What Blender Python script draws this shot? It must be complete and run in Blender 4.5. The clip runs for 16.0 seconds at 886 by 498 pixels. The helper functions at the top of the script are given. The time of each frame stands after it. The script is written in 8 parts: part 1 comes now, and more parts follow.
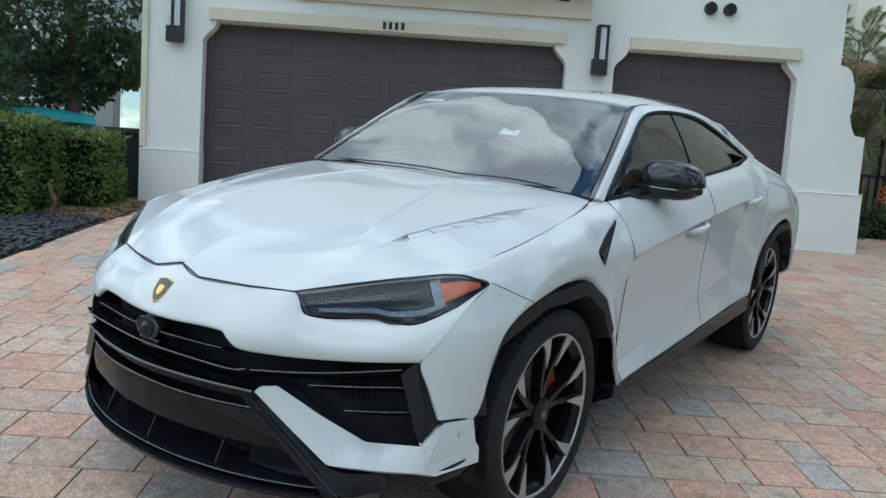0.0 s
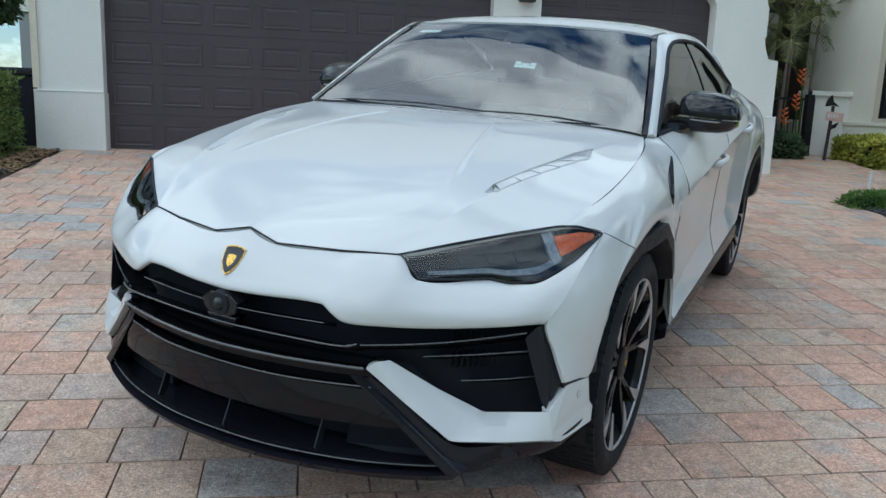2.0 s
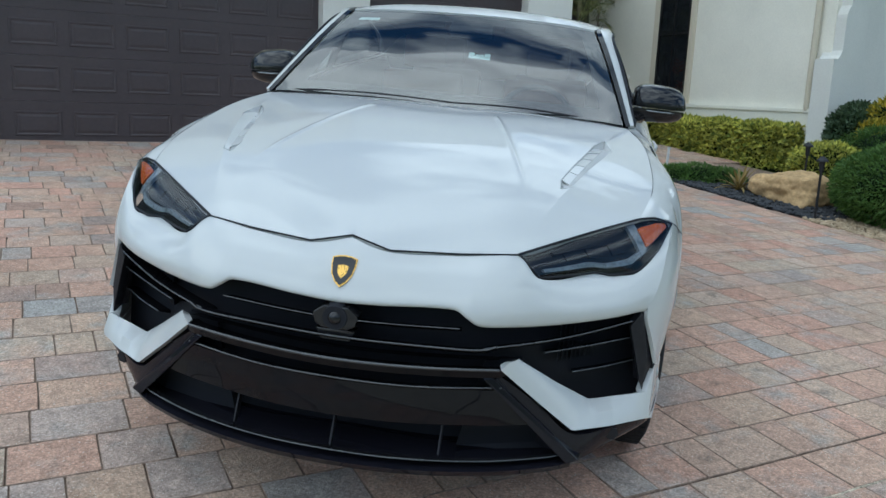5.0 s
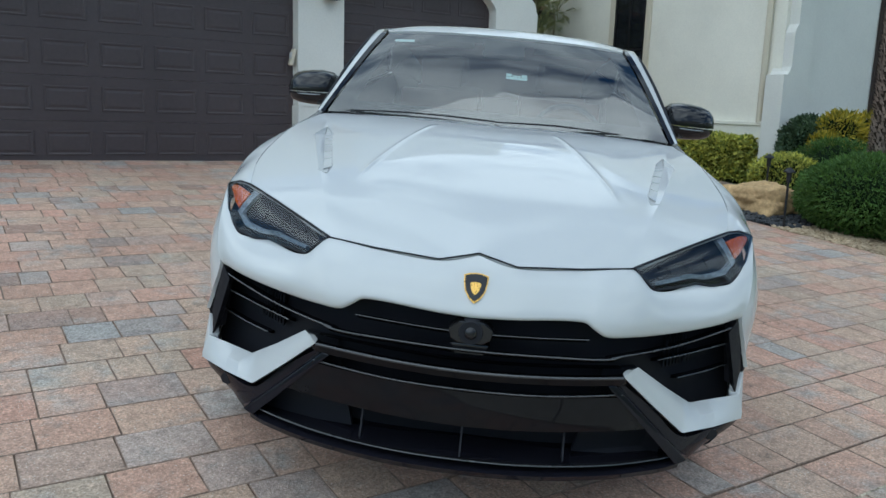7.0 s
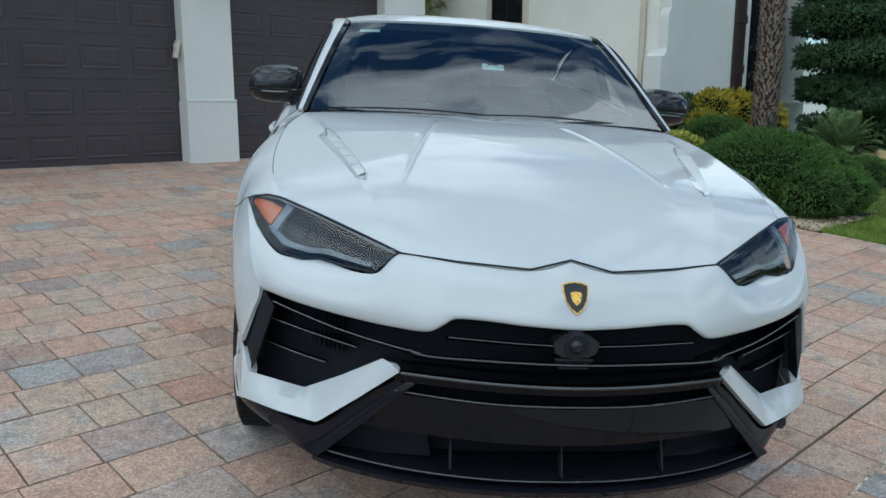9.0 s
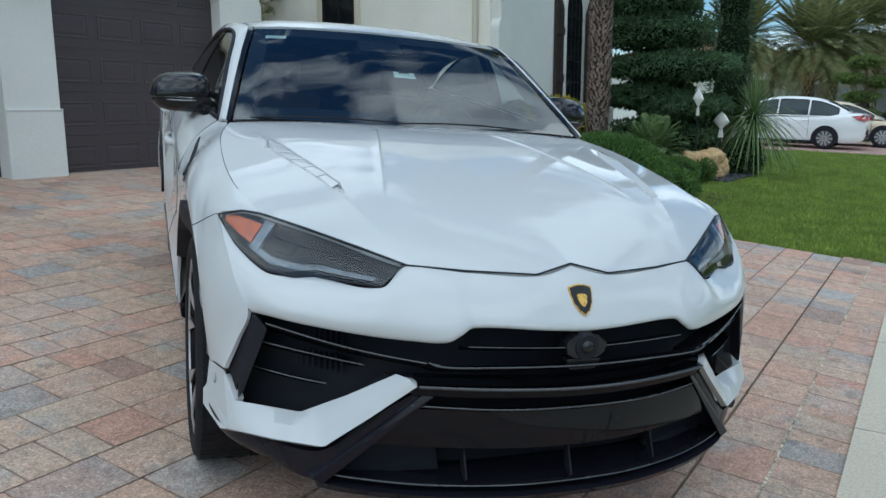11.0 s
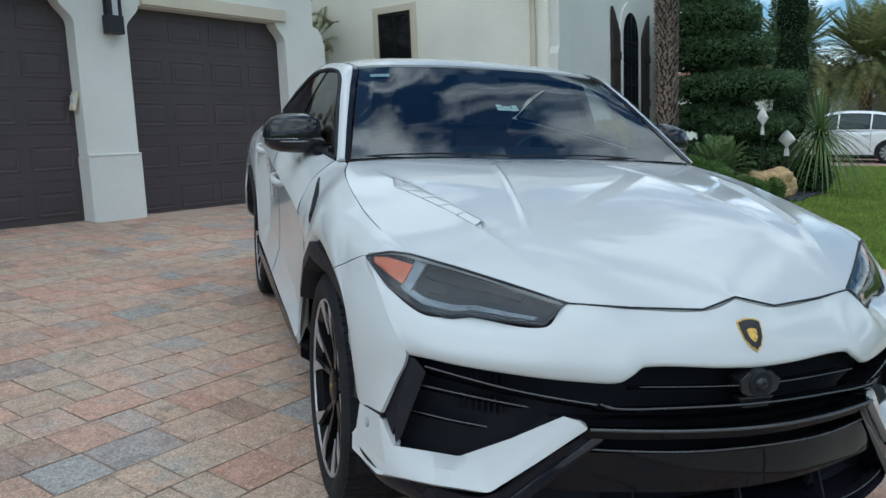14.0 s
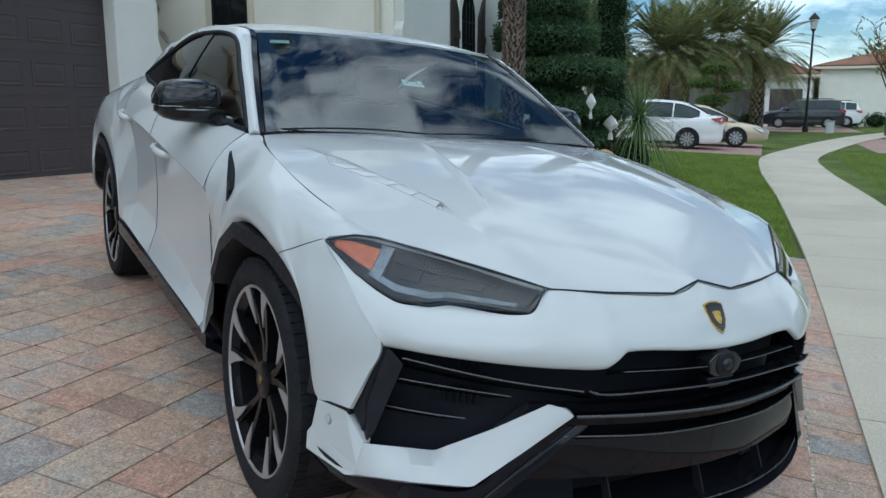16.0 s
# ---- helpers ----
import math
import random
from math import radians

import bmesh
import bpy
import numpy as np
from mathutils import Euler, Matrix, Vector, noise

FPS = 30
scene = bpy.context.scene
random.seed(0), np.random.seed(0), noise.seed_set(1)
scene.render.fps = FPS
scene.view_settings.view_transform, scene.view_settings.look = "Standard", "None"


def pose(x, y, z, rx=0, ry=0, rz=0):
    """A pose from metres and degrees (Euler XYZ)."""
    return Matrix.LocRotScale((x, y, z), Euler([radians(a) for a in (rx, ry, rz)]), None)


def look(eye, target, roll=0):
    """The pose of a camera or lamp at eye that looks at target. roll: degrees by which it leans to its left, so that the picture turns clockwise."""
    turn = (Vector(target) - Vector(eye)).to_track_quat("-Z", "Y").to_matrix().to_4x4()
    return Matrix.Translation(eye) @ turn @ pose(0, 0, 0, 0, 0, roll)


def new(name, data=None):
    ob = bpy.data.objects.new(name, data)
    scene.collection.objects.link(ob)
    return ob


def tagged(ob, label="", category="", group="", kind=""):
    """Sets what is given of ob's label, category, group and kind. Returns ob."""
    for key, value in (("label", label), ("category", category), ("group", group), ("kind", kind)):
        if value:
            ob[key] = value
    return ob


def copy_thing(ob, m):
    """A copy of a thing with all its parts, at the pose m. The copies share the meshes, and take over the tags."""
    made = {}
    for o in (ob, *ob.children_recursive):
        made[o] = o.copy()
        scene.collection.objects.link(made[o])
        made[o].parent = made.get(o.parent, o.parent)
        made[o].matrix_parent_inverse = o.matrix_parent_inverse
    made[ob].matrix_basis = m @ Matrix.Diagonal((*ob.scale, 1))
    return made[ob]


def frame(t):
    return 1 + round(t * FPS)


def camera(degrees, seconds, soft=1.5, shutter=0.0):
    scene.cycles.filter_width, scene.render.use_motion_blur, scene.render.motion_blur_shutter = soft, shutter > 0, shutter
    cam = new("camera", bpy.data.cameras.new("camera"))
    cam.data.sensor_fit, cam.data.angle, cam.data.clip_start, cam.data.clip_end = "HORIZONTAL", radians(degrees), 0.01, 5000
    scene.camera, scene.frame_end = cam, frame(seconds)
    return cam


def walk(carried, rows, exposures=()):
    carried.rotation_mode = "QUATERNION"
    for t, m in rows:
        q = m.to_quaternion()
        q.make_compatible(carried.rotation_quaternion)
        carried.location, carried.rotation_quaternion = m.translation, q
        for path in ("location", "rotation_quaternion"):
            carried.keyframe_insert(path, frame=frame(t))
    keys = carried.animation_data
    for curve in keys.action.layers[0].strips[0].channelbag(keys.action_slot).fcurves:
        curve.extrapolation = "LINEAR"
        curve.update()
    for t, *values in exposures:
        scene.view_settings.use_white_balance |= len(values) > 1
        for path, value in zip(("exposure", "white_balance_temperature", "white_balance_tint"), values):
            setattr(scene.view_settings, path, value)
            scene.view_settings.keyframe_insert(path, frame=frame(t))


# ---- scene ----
cam = camera(59.44, 16.0)
# seconds, eye in metres, turn in degrees
ROWS = [
    (0.0, 0.377, -3.200, 1.204, 84.22, -3.76, -1.04),
    (0.5, 0.215, -3.190, 1.208, 83.32, -3.49, -2.70),
    (1.0, 0.025, -3.166, 1.210, 82.51, -3.15, -5.87),
    (1.5, -0.119, -3.028, 1.199, 81.05, -2.60, -8.16),
    (2.0, -0.268, -2.914, 1.206, 79.66, -2.09, -10.04),
    (2.5, -0.469, -2.882, 1.219, 79.06, -1.78, -14.29),
    (3.0, -0.626, -2.833, 1.213, 78.90, -1.76, -17.47),
    (5.5, -1.282, -2.549, 1.241, 78.50, -2.36, -29.05),
    (6.0, -1.380, -2.500, 1.234, 78.45, -2.46, -29.71),
    (6.5, -1.568, -2.468, 1.255, 79.06, -2.26, -30.64),
    (7.0, -1.697, -2.418, 1.251, 79.75, -1.91, -32.64),
    (7.5, -1.763, -2.240, 1.236, 79.52, -1.48, -34.94),
    (8.0, -1.840, -2.100, 1.248, 78.91, -0.99, -37.35),
    (10.5, -2.358, -1.569, 1.285, 79.75, 0.42, -54.37),
    (11.0, -2.382, -1.471, 1.279, 79.47, 0.13, -57.51),
    (11.5, -2.413, -1.412, 1.293, 79.18, -0.04, -59.61),
    (12.0, -2.483, -1.413, 1.297, 79.02, 0.19, -60.71),
    (12.5, -2.541, -1.421, 1.302, 79.48, 0.83, -60.39),
    (13.0, -2.595, -1.390, 1.296, 80.47, 0.98, -59.17),
    (13.5, -2.537, -1.291, 1.301, 81.11, 1.41, -57.27),
    (14.0, -2.510, -1.197, 1.305, 81.61, 2.30, -54.46),
    (14.5, -2.566, -1.080, 1.302, 81.66, 2.35, -54.29),
    (15.0, -2.681, -0.996, 1.313, 80.79, 1.27, -60.72),
    (15.5, -2.685, -0.923, 1.303, 79.96, 0.46, -65.26),
    (16.0, -2.605, -0.780, 1.317, 79.54, 0.01, -67.67),
]
walk(cam, [(t, pose(x, y, z, rx, ry, rz)) for t, x, y, z, rx, ry, rz in ROWS], exposures=[(0.0, 0.24, 5640, 0), (3.0, 0.10, 5590, 0), (8.0, -0.03, 5560, -1), (11.0, -0.05, 5560, 0), (13.9, -0.04, 5640, 0), (16.0, -0.13, 5560, 0)])
CAR_POSE = pose(0, 0, 0, 3.457, 3.365, -36.924)

# ---- world, sun, exposure ----
world = bpy.data.worlds.new("sky")
scene.world = world
world.use_nodes = True
wn, wl = world.node_tree.nodes, world.node_tree.links
wn.clear()
SUN_EL, SUN_AZ = radians(56), radians(-100)  # azimuth from +y, clockwise seen from above
w_out, w_bg = wn.new("ShaderNodeOutputWorld"), wn.new("ShaderNodeBackground")
w_sky = wn.new("ShaderNodeTexSky")
w_sky.sky_type, w_sky.sun_disc = "NISHITA", False
w_sky.sun_elevation, w_sky.sun_rotation = SUN_EL, SUN_AZ
w_sky.air_density, w_sky.dust_density, w_sky.ozone_density = 1.0, 0.35, 2.0
w_tc, w_map, w_noise = wn.new("ShaderNodeTexCoord"), wn.new("ShaderNodeMapping"), wn.new("ShaderNodeTexNoise")
w_map.inputs["Scale"].default_value = (1.0, 1.0, 2.2)
w_map.inputs["Location"].default_value = (-2.11, 4.66, 2.75)
w_noise.inputs["Scale"].default_value, w_noise.inputs["Detail"].default_value, w_noise.inputs["Roughness"].default_value = 2.9, 10.0, 0.58
w_ramp = wn.new("ShaderNodeValToRGB")
w_ramp.color_ramp.elements[0].position, w_ramp.color_ramp.elements[1].position = 0.46, 0.61
w_shade = wn.new("ShaderNodeValToRGB")
w_shade.color_ramp.elements[0].position, w_shade.color_ramp.elements[1].position = 0.53, 0.70
w_shade.color_ramp.elements[0].color, w_shade.color_ramp.elements[1].color = (13.0, 13.2, 13.2, 1), (6.8, 7.1, 7.6, 1)
w_mix = wn.new("ShaderNodeMixRGB")
wl.new(w_tc.outputs["Generated"], w_map.inputs["Vector"])
wl.new(w_map.outputs["Vector"], w_noise.inputs["Vector"])
wl.new(w_noise.outputs["Fac"], w_ramp.inputs["Fac"])
wl.new(w_noise.outputs["Fac"], w_shade.inputs["Fac"])
wl.new(w_ramp.outputs["Color"], w_mix.inputs["Fac"])
w_tint = wn.new("ShaderNodeHueSaturation")
w_tint.inputs["Saturation"].default_value, w_tint.inputs["Value"].default_value = 1.25, 0.66
wl.new(w_sky.outputs["Color"], w_tint.inputs["Color"])
wl.new(w_tint.outputs["Color"], w_mix.inputs["Color1"])
wl.new(w_shade.outputs["Color"], w_mix.inputs["Color2"])
wl.new(w_mix.outputs["Color"], w_bg.inputs["Color"])
w_bg.inputs["Strength"].default_value = 0.15
wl.new(w_bg.outputs["Background"], w_out.inputs["Surface"])

sun = new("sun", bpy.data.lights.new("sun", "SUN"))
sun.data.energy, sun.data.angle, sun.data.color = 1.5, radians(85), (1.0, 0.95, 0.88)
sun_way = Vector((math.sin(SUN_AZ) * math.cos(SUN_EL), math.cos(SUN_AZ) * math.cos(SUN_EL), math.sin(SUN_EL)))
sun.matrix_world = look(sun_way * 40, (0, 0, 0))


# ---- materials ----
def nodes_of(name):
    m = bpy.data.materials.new(name)
    m.use_nodes = True
    return m, m.node_tree.nodes, m.node_tree.links, m.node_tree.nodes["Principled BSDF"]


def noise_node(n, l, scale, detail=4.0, rough=0.55, vec=None):
    t = n.new("ShaderNodeTexNoise")
    t.inputs["Scale"].default_value, t.inputs["Detail"].default_value, t.inputs["Roughness"].default_value = scale, detail, rough
    if vec is None:
        vec = n.new("ShaderNodeTexCoord").outputs["Object"]
    l.new(vec, t.inputs["Vector"])
    return t.outputs["Fac"]


def span(n, l, src, a, b, c, d):
    r = n.new("ShaderNodeMapRange")
    for key, v in zip(("From Min", "From Max", "To Min", "To Max"), (a, b, c, d)):
        r.inputs[key].default_value = v
    l.new(src, r.inputs["Value"])
    return r.outputs["Result"]


def times_value(n, l, colour, value):
    """colour: a socket; value: a socket that scales its brightness."""
    h = n.new("ShaderNodeHueSaturation")
    l.new(colour, h.inputs["Color"])
    l.new(value, h.inputs["Value"])
    return h.outputs["Color"]


def mat(name, col, rough=0.5, metal=0.0, var=0.12, scale=3.0, fine=0.08, fscale=60.0, bump=0.0, bscale=120.0, coat=0.0, spec=0.5, piece=0.0, rvar=0.08):
    """A plain surface with two scales of variation, fine relief and, for pieces, a tone of its own each."""
    m, n, l, p = nodes_of(name)
    rgb = n.new("ShaderNodeRGB")
    rgb.outputs[0].default_value = (*col, 1)
    c = rgb.outputs[0]
    if var:
        c = times_value(n, l, c, span(n, l, noise_node(n, l, scale), 0.3, 0.7, 1 - var, 1 + var))
    if fine:
        c = times_value(n, l, c, span(n, l, noise_node(n, l, fscale, 2.0), 0.3, 0.7, 1 - fine, 1 + fine))
    if piece:
        o = n.new("ShaderNodeObjectInfo")
        c = times_value(n, l, c, span(n, l, o.outputs["Random"], 0, 1, 1 - piece, 1 + piece))
    l.new(c, p.inputs["Base Color"])
    p.inputs["Metallic"].default_value, p.inputs["Specular IOR Level"].default_value = metal, spec
    if rvar:
        l.new(span(n, l, noise_node(n, l, scale * 2.3), 0.3, 0.7, max(rough - rvar, 0.02), min(rough + rvar, 1)), p.inputs["Roughness"])
    else:
        p.inputs["Roughness"].default_value = rough
    if coat:
        p.inputs["Coat IOR"].default_value = 1.43
        p.inputs["Coat Weight"].default_value, p.inputs["Coat Roughness"].default_value = coat, 0.03
    if bump:
        b = n.new("ShaderNodeBump")
        b.inputs["Strength"].default_value, b.inputs["Distance"].default_value = bump, 0.01
        l.new(noise_node(n, l, bscale, 5.0), b.inputs["Height"])
        l.new(b.outputs["Normal"], p.inputs["Normal"])
    return m


def glass_mat(name, tint, ior=1.5, rough=0.0):
    m, n, l, p = nodes_of(name)
    out = n["Material Output"]
    n.remove(p)
    tr, gl, mx, fr = n.new("ShaderNodeBsdfTransparent"), n.new("ShaderNodeBsdfGlossy"), n.new("ShaderNodeMixShader"), n.new("ShaderNodeLayerWeight")
    tr.inputs["Color"].default_value = (*tint, 1)
    gl.inputs["Roughness"].default_value = rough
    fr.inputs["Blend"].default_value = 0.5
    pw = n.new("ShaderNodeMath")
    pw.operation = "POWER"
    pw.inputs[1].default_value = 5.0
    l.new(fr.outputs["Facing"], pw.inputs[0])
    f0 = ((ior - 1) / (ior + 1)) ** 2
    l.new(span(n, l, pw.outputs[0], 0, 1, f0, 1), mx.inputs["Fac"])
    l.new(tr.outputs[0], mx.inputs[1])
    l.new(gl.outputs[0], mx.inputs[2])
    l.new(mx.outputs[0], out.inputs["Surface"])
    return m


PAINT = mat("car_paint_white", (0.525, 0.53, 0.525), 0.4, var=0.0, fine=0.0, coat=1.0, spec=0.0, rvar=0.0)
GLOSS_BLACK = mat("gloss_black", (0.012, 0.012, 0.014), 0.2, var=0.0, fine=0.0, coat=1.0, spec=0.0, rvar=0.0)
CARBON = mat("carbon_black", (0.010, 0.010, 0.015), 0.35, var=0.2, scale=200, fine=0.0, coat=0.6, spec=0.0)
SATIN_BLACK = mat("satin_black", (0.014, 0.014, 0.018), 0.5, var=0.15, scale=20, fine=0.1, bump=0.05, spec=0.22)
RUBBER = mat("tyre_rubber", (0.015, 0.015, 0.017), 0.75, var=0.25, scale=9, fine=0.2, bump=0.15, bscale=90, spec=0.2)
STUCCO = mat("stucco_white", (0.71, 0.70, 0.645), 0.9, var=0.05, scale=0.9, fine=0.03, fscale=45, bump=0.14, bscale=55, spec=0.2)
STUCCO_WARM = mat("stucco_cream", (0.80, 0.77, 0.67), 0.9, var=0.05, scale=1.1, fine=0.03, fscale=45, bump=0.14, bscale=55, spec=0.2)
TRIM_BEIGE = mat("trim_beige", (0.62, 0.56, 0.44), 0.88, var=0.06, scale=1.5, fine=0.05, bump=0.25, bscale=70, spec=0.2)
DOOR_BROWN = mat("garage_door_brown", (0.056, 0.043, 0.045), 0.5, var=0.1, scale=1.2, fine=0.08, fscale=30, bump=0.08, bscale=160)
BRONZE = mat("dark_bronze", (0.02, 0.02, 0.022), 0.45, 0.3, var=0.1, bump=0.03)
GRASS_SOIL = mat("lawn_soil", (0.105, 0.135, 0.036), 0.95, var=0.35, scale=0.7, fine=0.5, fscale=40, bump=0.8, bscale=60, spec=0.1)
CONCRETE = mat("concrete_walk", (0.52, 0.465, 0.37), 0.9, var=0.08, scale=0.8, fine=0.14, fscale=90, bump=0.35, bscale=140, spec=0.2, piece=0.05)
MORTAR = mat("joint_sand", (0.22, 0.165, 0.125), 0.98, var=0.2, scale=3, fine=0.3, fscale=80, bump=0.5, bscale=150, spec=0.1)


# ---- building helpers ----
def thing(name, m=None, label="", category="", group="", kind=""):
    ob = new(name)
    ob.empty_display_size = 0.2
    if m is not None:
        ob.matrix_world = m
    return tagged(ob, label, category, group, kind)


def part(name, bm, material, parent, label="", smooth=False, bevel=0.0, angle=35.0):
    """Links a bmesh as one mesh object under a thing or a part."""
    me = bpy.data.meshes.new(name)
    if bevel:
        edges = [e for e in bm.edges if len(e.link_faces) == 2 and e.calc_face_angle(0) > radians(28)]
        bmesh.ops.bevel(bm, geom=edges, offset=bevel, segments=2, profile=0.6, affect="EDGES", clamp_overlap=True)
    bm.to_mesh(me)
    bm.free()
    me.materials.append(material)
    if smooth:
        for poly in me.polygons:
            poly.use_smooth = True
        me.set_sharp_from_angle(angle=radians(angle))
    ob = new(name, me)
    ob.parent = parent
    if label:
        ob["label"] = label
    return ob


def add_box(bm, x0, y0, z0, x1, y1, z1, m=None):
    r = bmesh.ops.create_cube(bm, size=1.0)
    t = Matrix.Translation(((x0 + x1) / 2, (y0 + y1) / 2, (z0 + z1) / 2)) @ Matrix.Diagonal((abs(x1 - x0), abs(y1 - y0), abs(z1 - z0), 1))
    bmesh.ops.transform(bm, matrix=(m @ t) if m is not None else t, verts=r["verts"])
    return r["verts"]


def box(x0, y0, z0, x1, y1, z1, m=None):
    bm = bmesh.new()
    add_box(bm, x0, y0, z0, x1, y1, z1, m)
    return bm


def add_prism(bm, pts, way):
    """The flat outline pts, given in space, pushed along way."""
    a = [bm.verts.new(p) for p in pts]
    b = [bm.verts.new(Vector(p) + Vector(way)) for p in pts]
    bm.faces.new(a)
    bm.faces.new(b[::-1])
    k = len(pts)
    for i in range(k):
        bm.faces.new((a[i], b[i], b[(i + 1) % k], a[(i + 1) % k]))
    return a + b


def prism(pts, way):
    bm = bmesh.new()
    add_prism(bm, pts, way)
    bmesh.ops.recalc_face_normals(bm, faces=bm.faces)
    return bm


def add_tube(bm, path, radii, sides=8, caps=True):
    """A round bar along the points of path, with a radius at each."""
    rings = []
    path = [Vector(p) for p in path]
    for i, p in enumerate(path):
        d = (path[min(i + 1, len(path) - 1)] - path[max(i - 1, 0)]).normalized()
        u = d.cross(Vector((0.13, 0.21, 0.97)) if abs(d.z) < 0.9 else Vector((1, 0.1, 0))).normalized()
        v = d.cross(u)
        r = radii[i] if isinstance(radii, (list, tuple)) else radii
        rings.append([bm.verts.new(p + r * (math.cos(2 * math.pi * k / sides) * u + math.sin(2 * math.pi * k / sides) * v)) for k in range(sides)])
    for a, b in zip(rings, rings[1:]):
        for k in range(sides):
            bm.faces.new((a[k], a[(k + 1) % sides], b[(k + 1) % sides], b[k]))
    if caps:
        bm.faces.new(rings[0][::-1])
        bm.faces.new(rings[-1])
    return rings


def tube(path, radii, sides=8):
    bm = bmesh.new()
    add_tube(bm, path, radii, sides)
    return bm


# ---- ground ----
def slope(x, y):
    """Height of the driveway plane."""
    return -0.011 * x + 0.0833 * y


def ease(v, a, b):
    v = min(max((v - a) / (b - a), 0), 1)
    return v * v * (3 - 2 * v)


def land(x, y):
    """Height of the ground sheet: level at the walk, rising towards the house, flattening far out."""
    near = slope(min(max(x, -8), 8), min(max(y, -1.3), 6.7))
    far = -0.17 + 0.035 * min(max(y + 1.3, 0), 9)
    w = ease(x, 7.5, 15)
    return near * (1 - w) + far * w - 0.035


def grid_lines(stops):
    out = []
    for a, b, k in stops:
        out += [a + (b - a) * i / k for i in range(k)]
    return out + [stops[-1][1]]


def sheet(xs, ys, height):
    bm = bmesh.new()
    rows = [[bm.verts.new((x, y, height(x, y))) for x in xs] for y in ys]
    for a, b in zip(rows, rows[1:]):
        for i in range(len(xs) - 1):
            bm.faces.new((a[i], a[i + 1], b[i + 1], b[i]))
    return bm


ground = part("ground", sheet(grid_lines([(-900, -60, 4), (-60, -8, 6), (-8, 30, 76), (30, 90, 12), (90, 900, 4)]),
                              grid_lines([(-900, -60, 4), (-60, -8, 6), (-8, 12, 40), (12, 60, 8), (60, 900, 4)]), land), GRASS_SOIL, None, smooth=True)
tagged(ground, "green lawn ground falling towards the street", "lawn", kind="structure")
drive = part("driveway", sheet(grid_lines([(-2.95, 5.6, 9)]), grid_lines([(-1.14, 7.2, 9)]), lambda x, y: slope(x, y) - 0.012), MORTAR, None)
tagged(drive, "driveway of rectangular red and grey concrete pavers", "driveway", kind="structure")

# ---- garage front ----
GY, GT = 6.62, 0.30  # face of the front wall, depth of the door reveals
Z0 = 0.30


def opening(x0, x1, top=2.84, low=2.59, inset=0.16):
    """Left to right outline of a door opening with scrolled upper corners."""
    left = [(x0, Z0), (x0, low)] + [(x0 + inset * (1 - math.cos(radians(a))) * 0.5 + 0.0, low + (top - low) * (a / 180)) for a in range(0, 181, 20)][1:]
    right = [(x0 + x1 - x, z) for x, z in left[::-1]]
    return left + right


D1, D2 = (-2.50, 2.00), (2.60, 4.92)
outline = [(-3.2, Z0)] + opening(*D1) + opening(*D2) + [(5.86, Z0), (5.86, 1.96), (5.72, 1.98)]
outline += [(5.86 - 0.19 + 0.0, 2.09)] + [(5.64, 2.2), (5.63, 2.55), (5.63, 2.68)] + [(5.60, 2.76), (5.54, 2.82), (5.45, 2.84), (5.45, 6.2), (-3.2, 6.2)]
front = part("wall_front", prism([(x, GY, z) for x, z in outline], (0, GT, 0)), STUCCO, None)
tagged(front, "white stucco garage wall with scrolled door openings", "wall", kind="structure")


# ---- surfaces through section curves ----
def spline(pts, k, sharp=False):
    """k + 1 points at even lengths along a smooth line through pts."""
    p = [Vector(q) for q in pts]
    dense = []
    for i in range(len(p) - 1):
        a, b = p[i], p[i + 1]
        if sharp or len(p) == 2:
            ta = tb = b - a
        else:
            h = (b - a).length
            ta = ((b - p[i - 1]) / max((b - p[i - 1]).length, 1e-6) * h) if i else None
            tb = ((p[i + 2] - a) / max((p[i + 2] - a).length, 1e-6) * h) if i + 2 < len(p) else None
            ta = ta if ta is not None else (b - a) * 1.5 - tb * 0.5
            tb = tb if tb is not None else (b - a) * 1.5 - ta * 0.5
        for j in range(24):
            t = j / 24
            dense.append(a * (2 * t**3 - 3 * t * t + 1) + ta * (t**3 - 2 * t * t + t) + b * (3 * t * t - 2 * t**3) + tb * (t**3 - t * t))
    dense.append(p[-1])
    run = [0.0]
    for a, b in zip(dense, dense[1:]):
        run.append(run[-1] + (b - a).length)
    out, j = [], 0
    for i in range(k + 1):
        s = run[-1] * i / k
        while j < len(run) - 2 and run[j + 1] < s:
            j += 1
        w = (s - run[j]) / max(run[j + 1] - run[j], 1e-9)
        out.append(dense[j].lerp(dense[j + 1], min(w, 1)))
    return out


def loft(sections, nu, nv, sharp=False, sharp_u=False):
    """A grid of points: every section smoothed to nu steps, and nv steps in all across the sections."""
    lines = [spline(s, nu, sharp_u) for s in sections]
    return [spline([line[i] for line in lines], nv, sharp) for i in range(nu + 1)]


def add_grid(bm, g, flip=False):
    v = [[bm.verts.new(p) for p in row] for row in g]
    for a, b in zip(v, v[1:]):
        for i in range(len(a) - 1):
            q = (a[i], a[i + 1], b[i + 1], b[i])
            bm.faces.new(q[::-1] if flip else q)
    return v


def mirrored(g):
    return [[Vector((-p.x, p.y, p.z)) for p in row] for row in g]


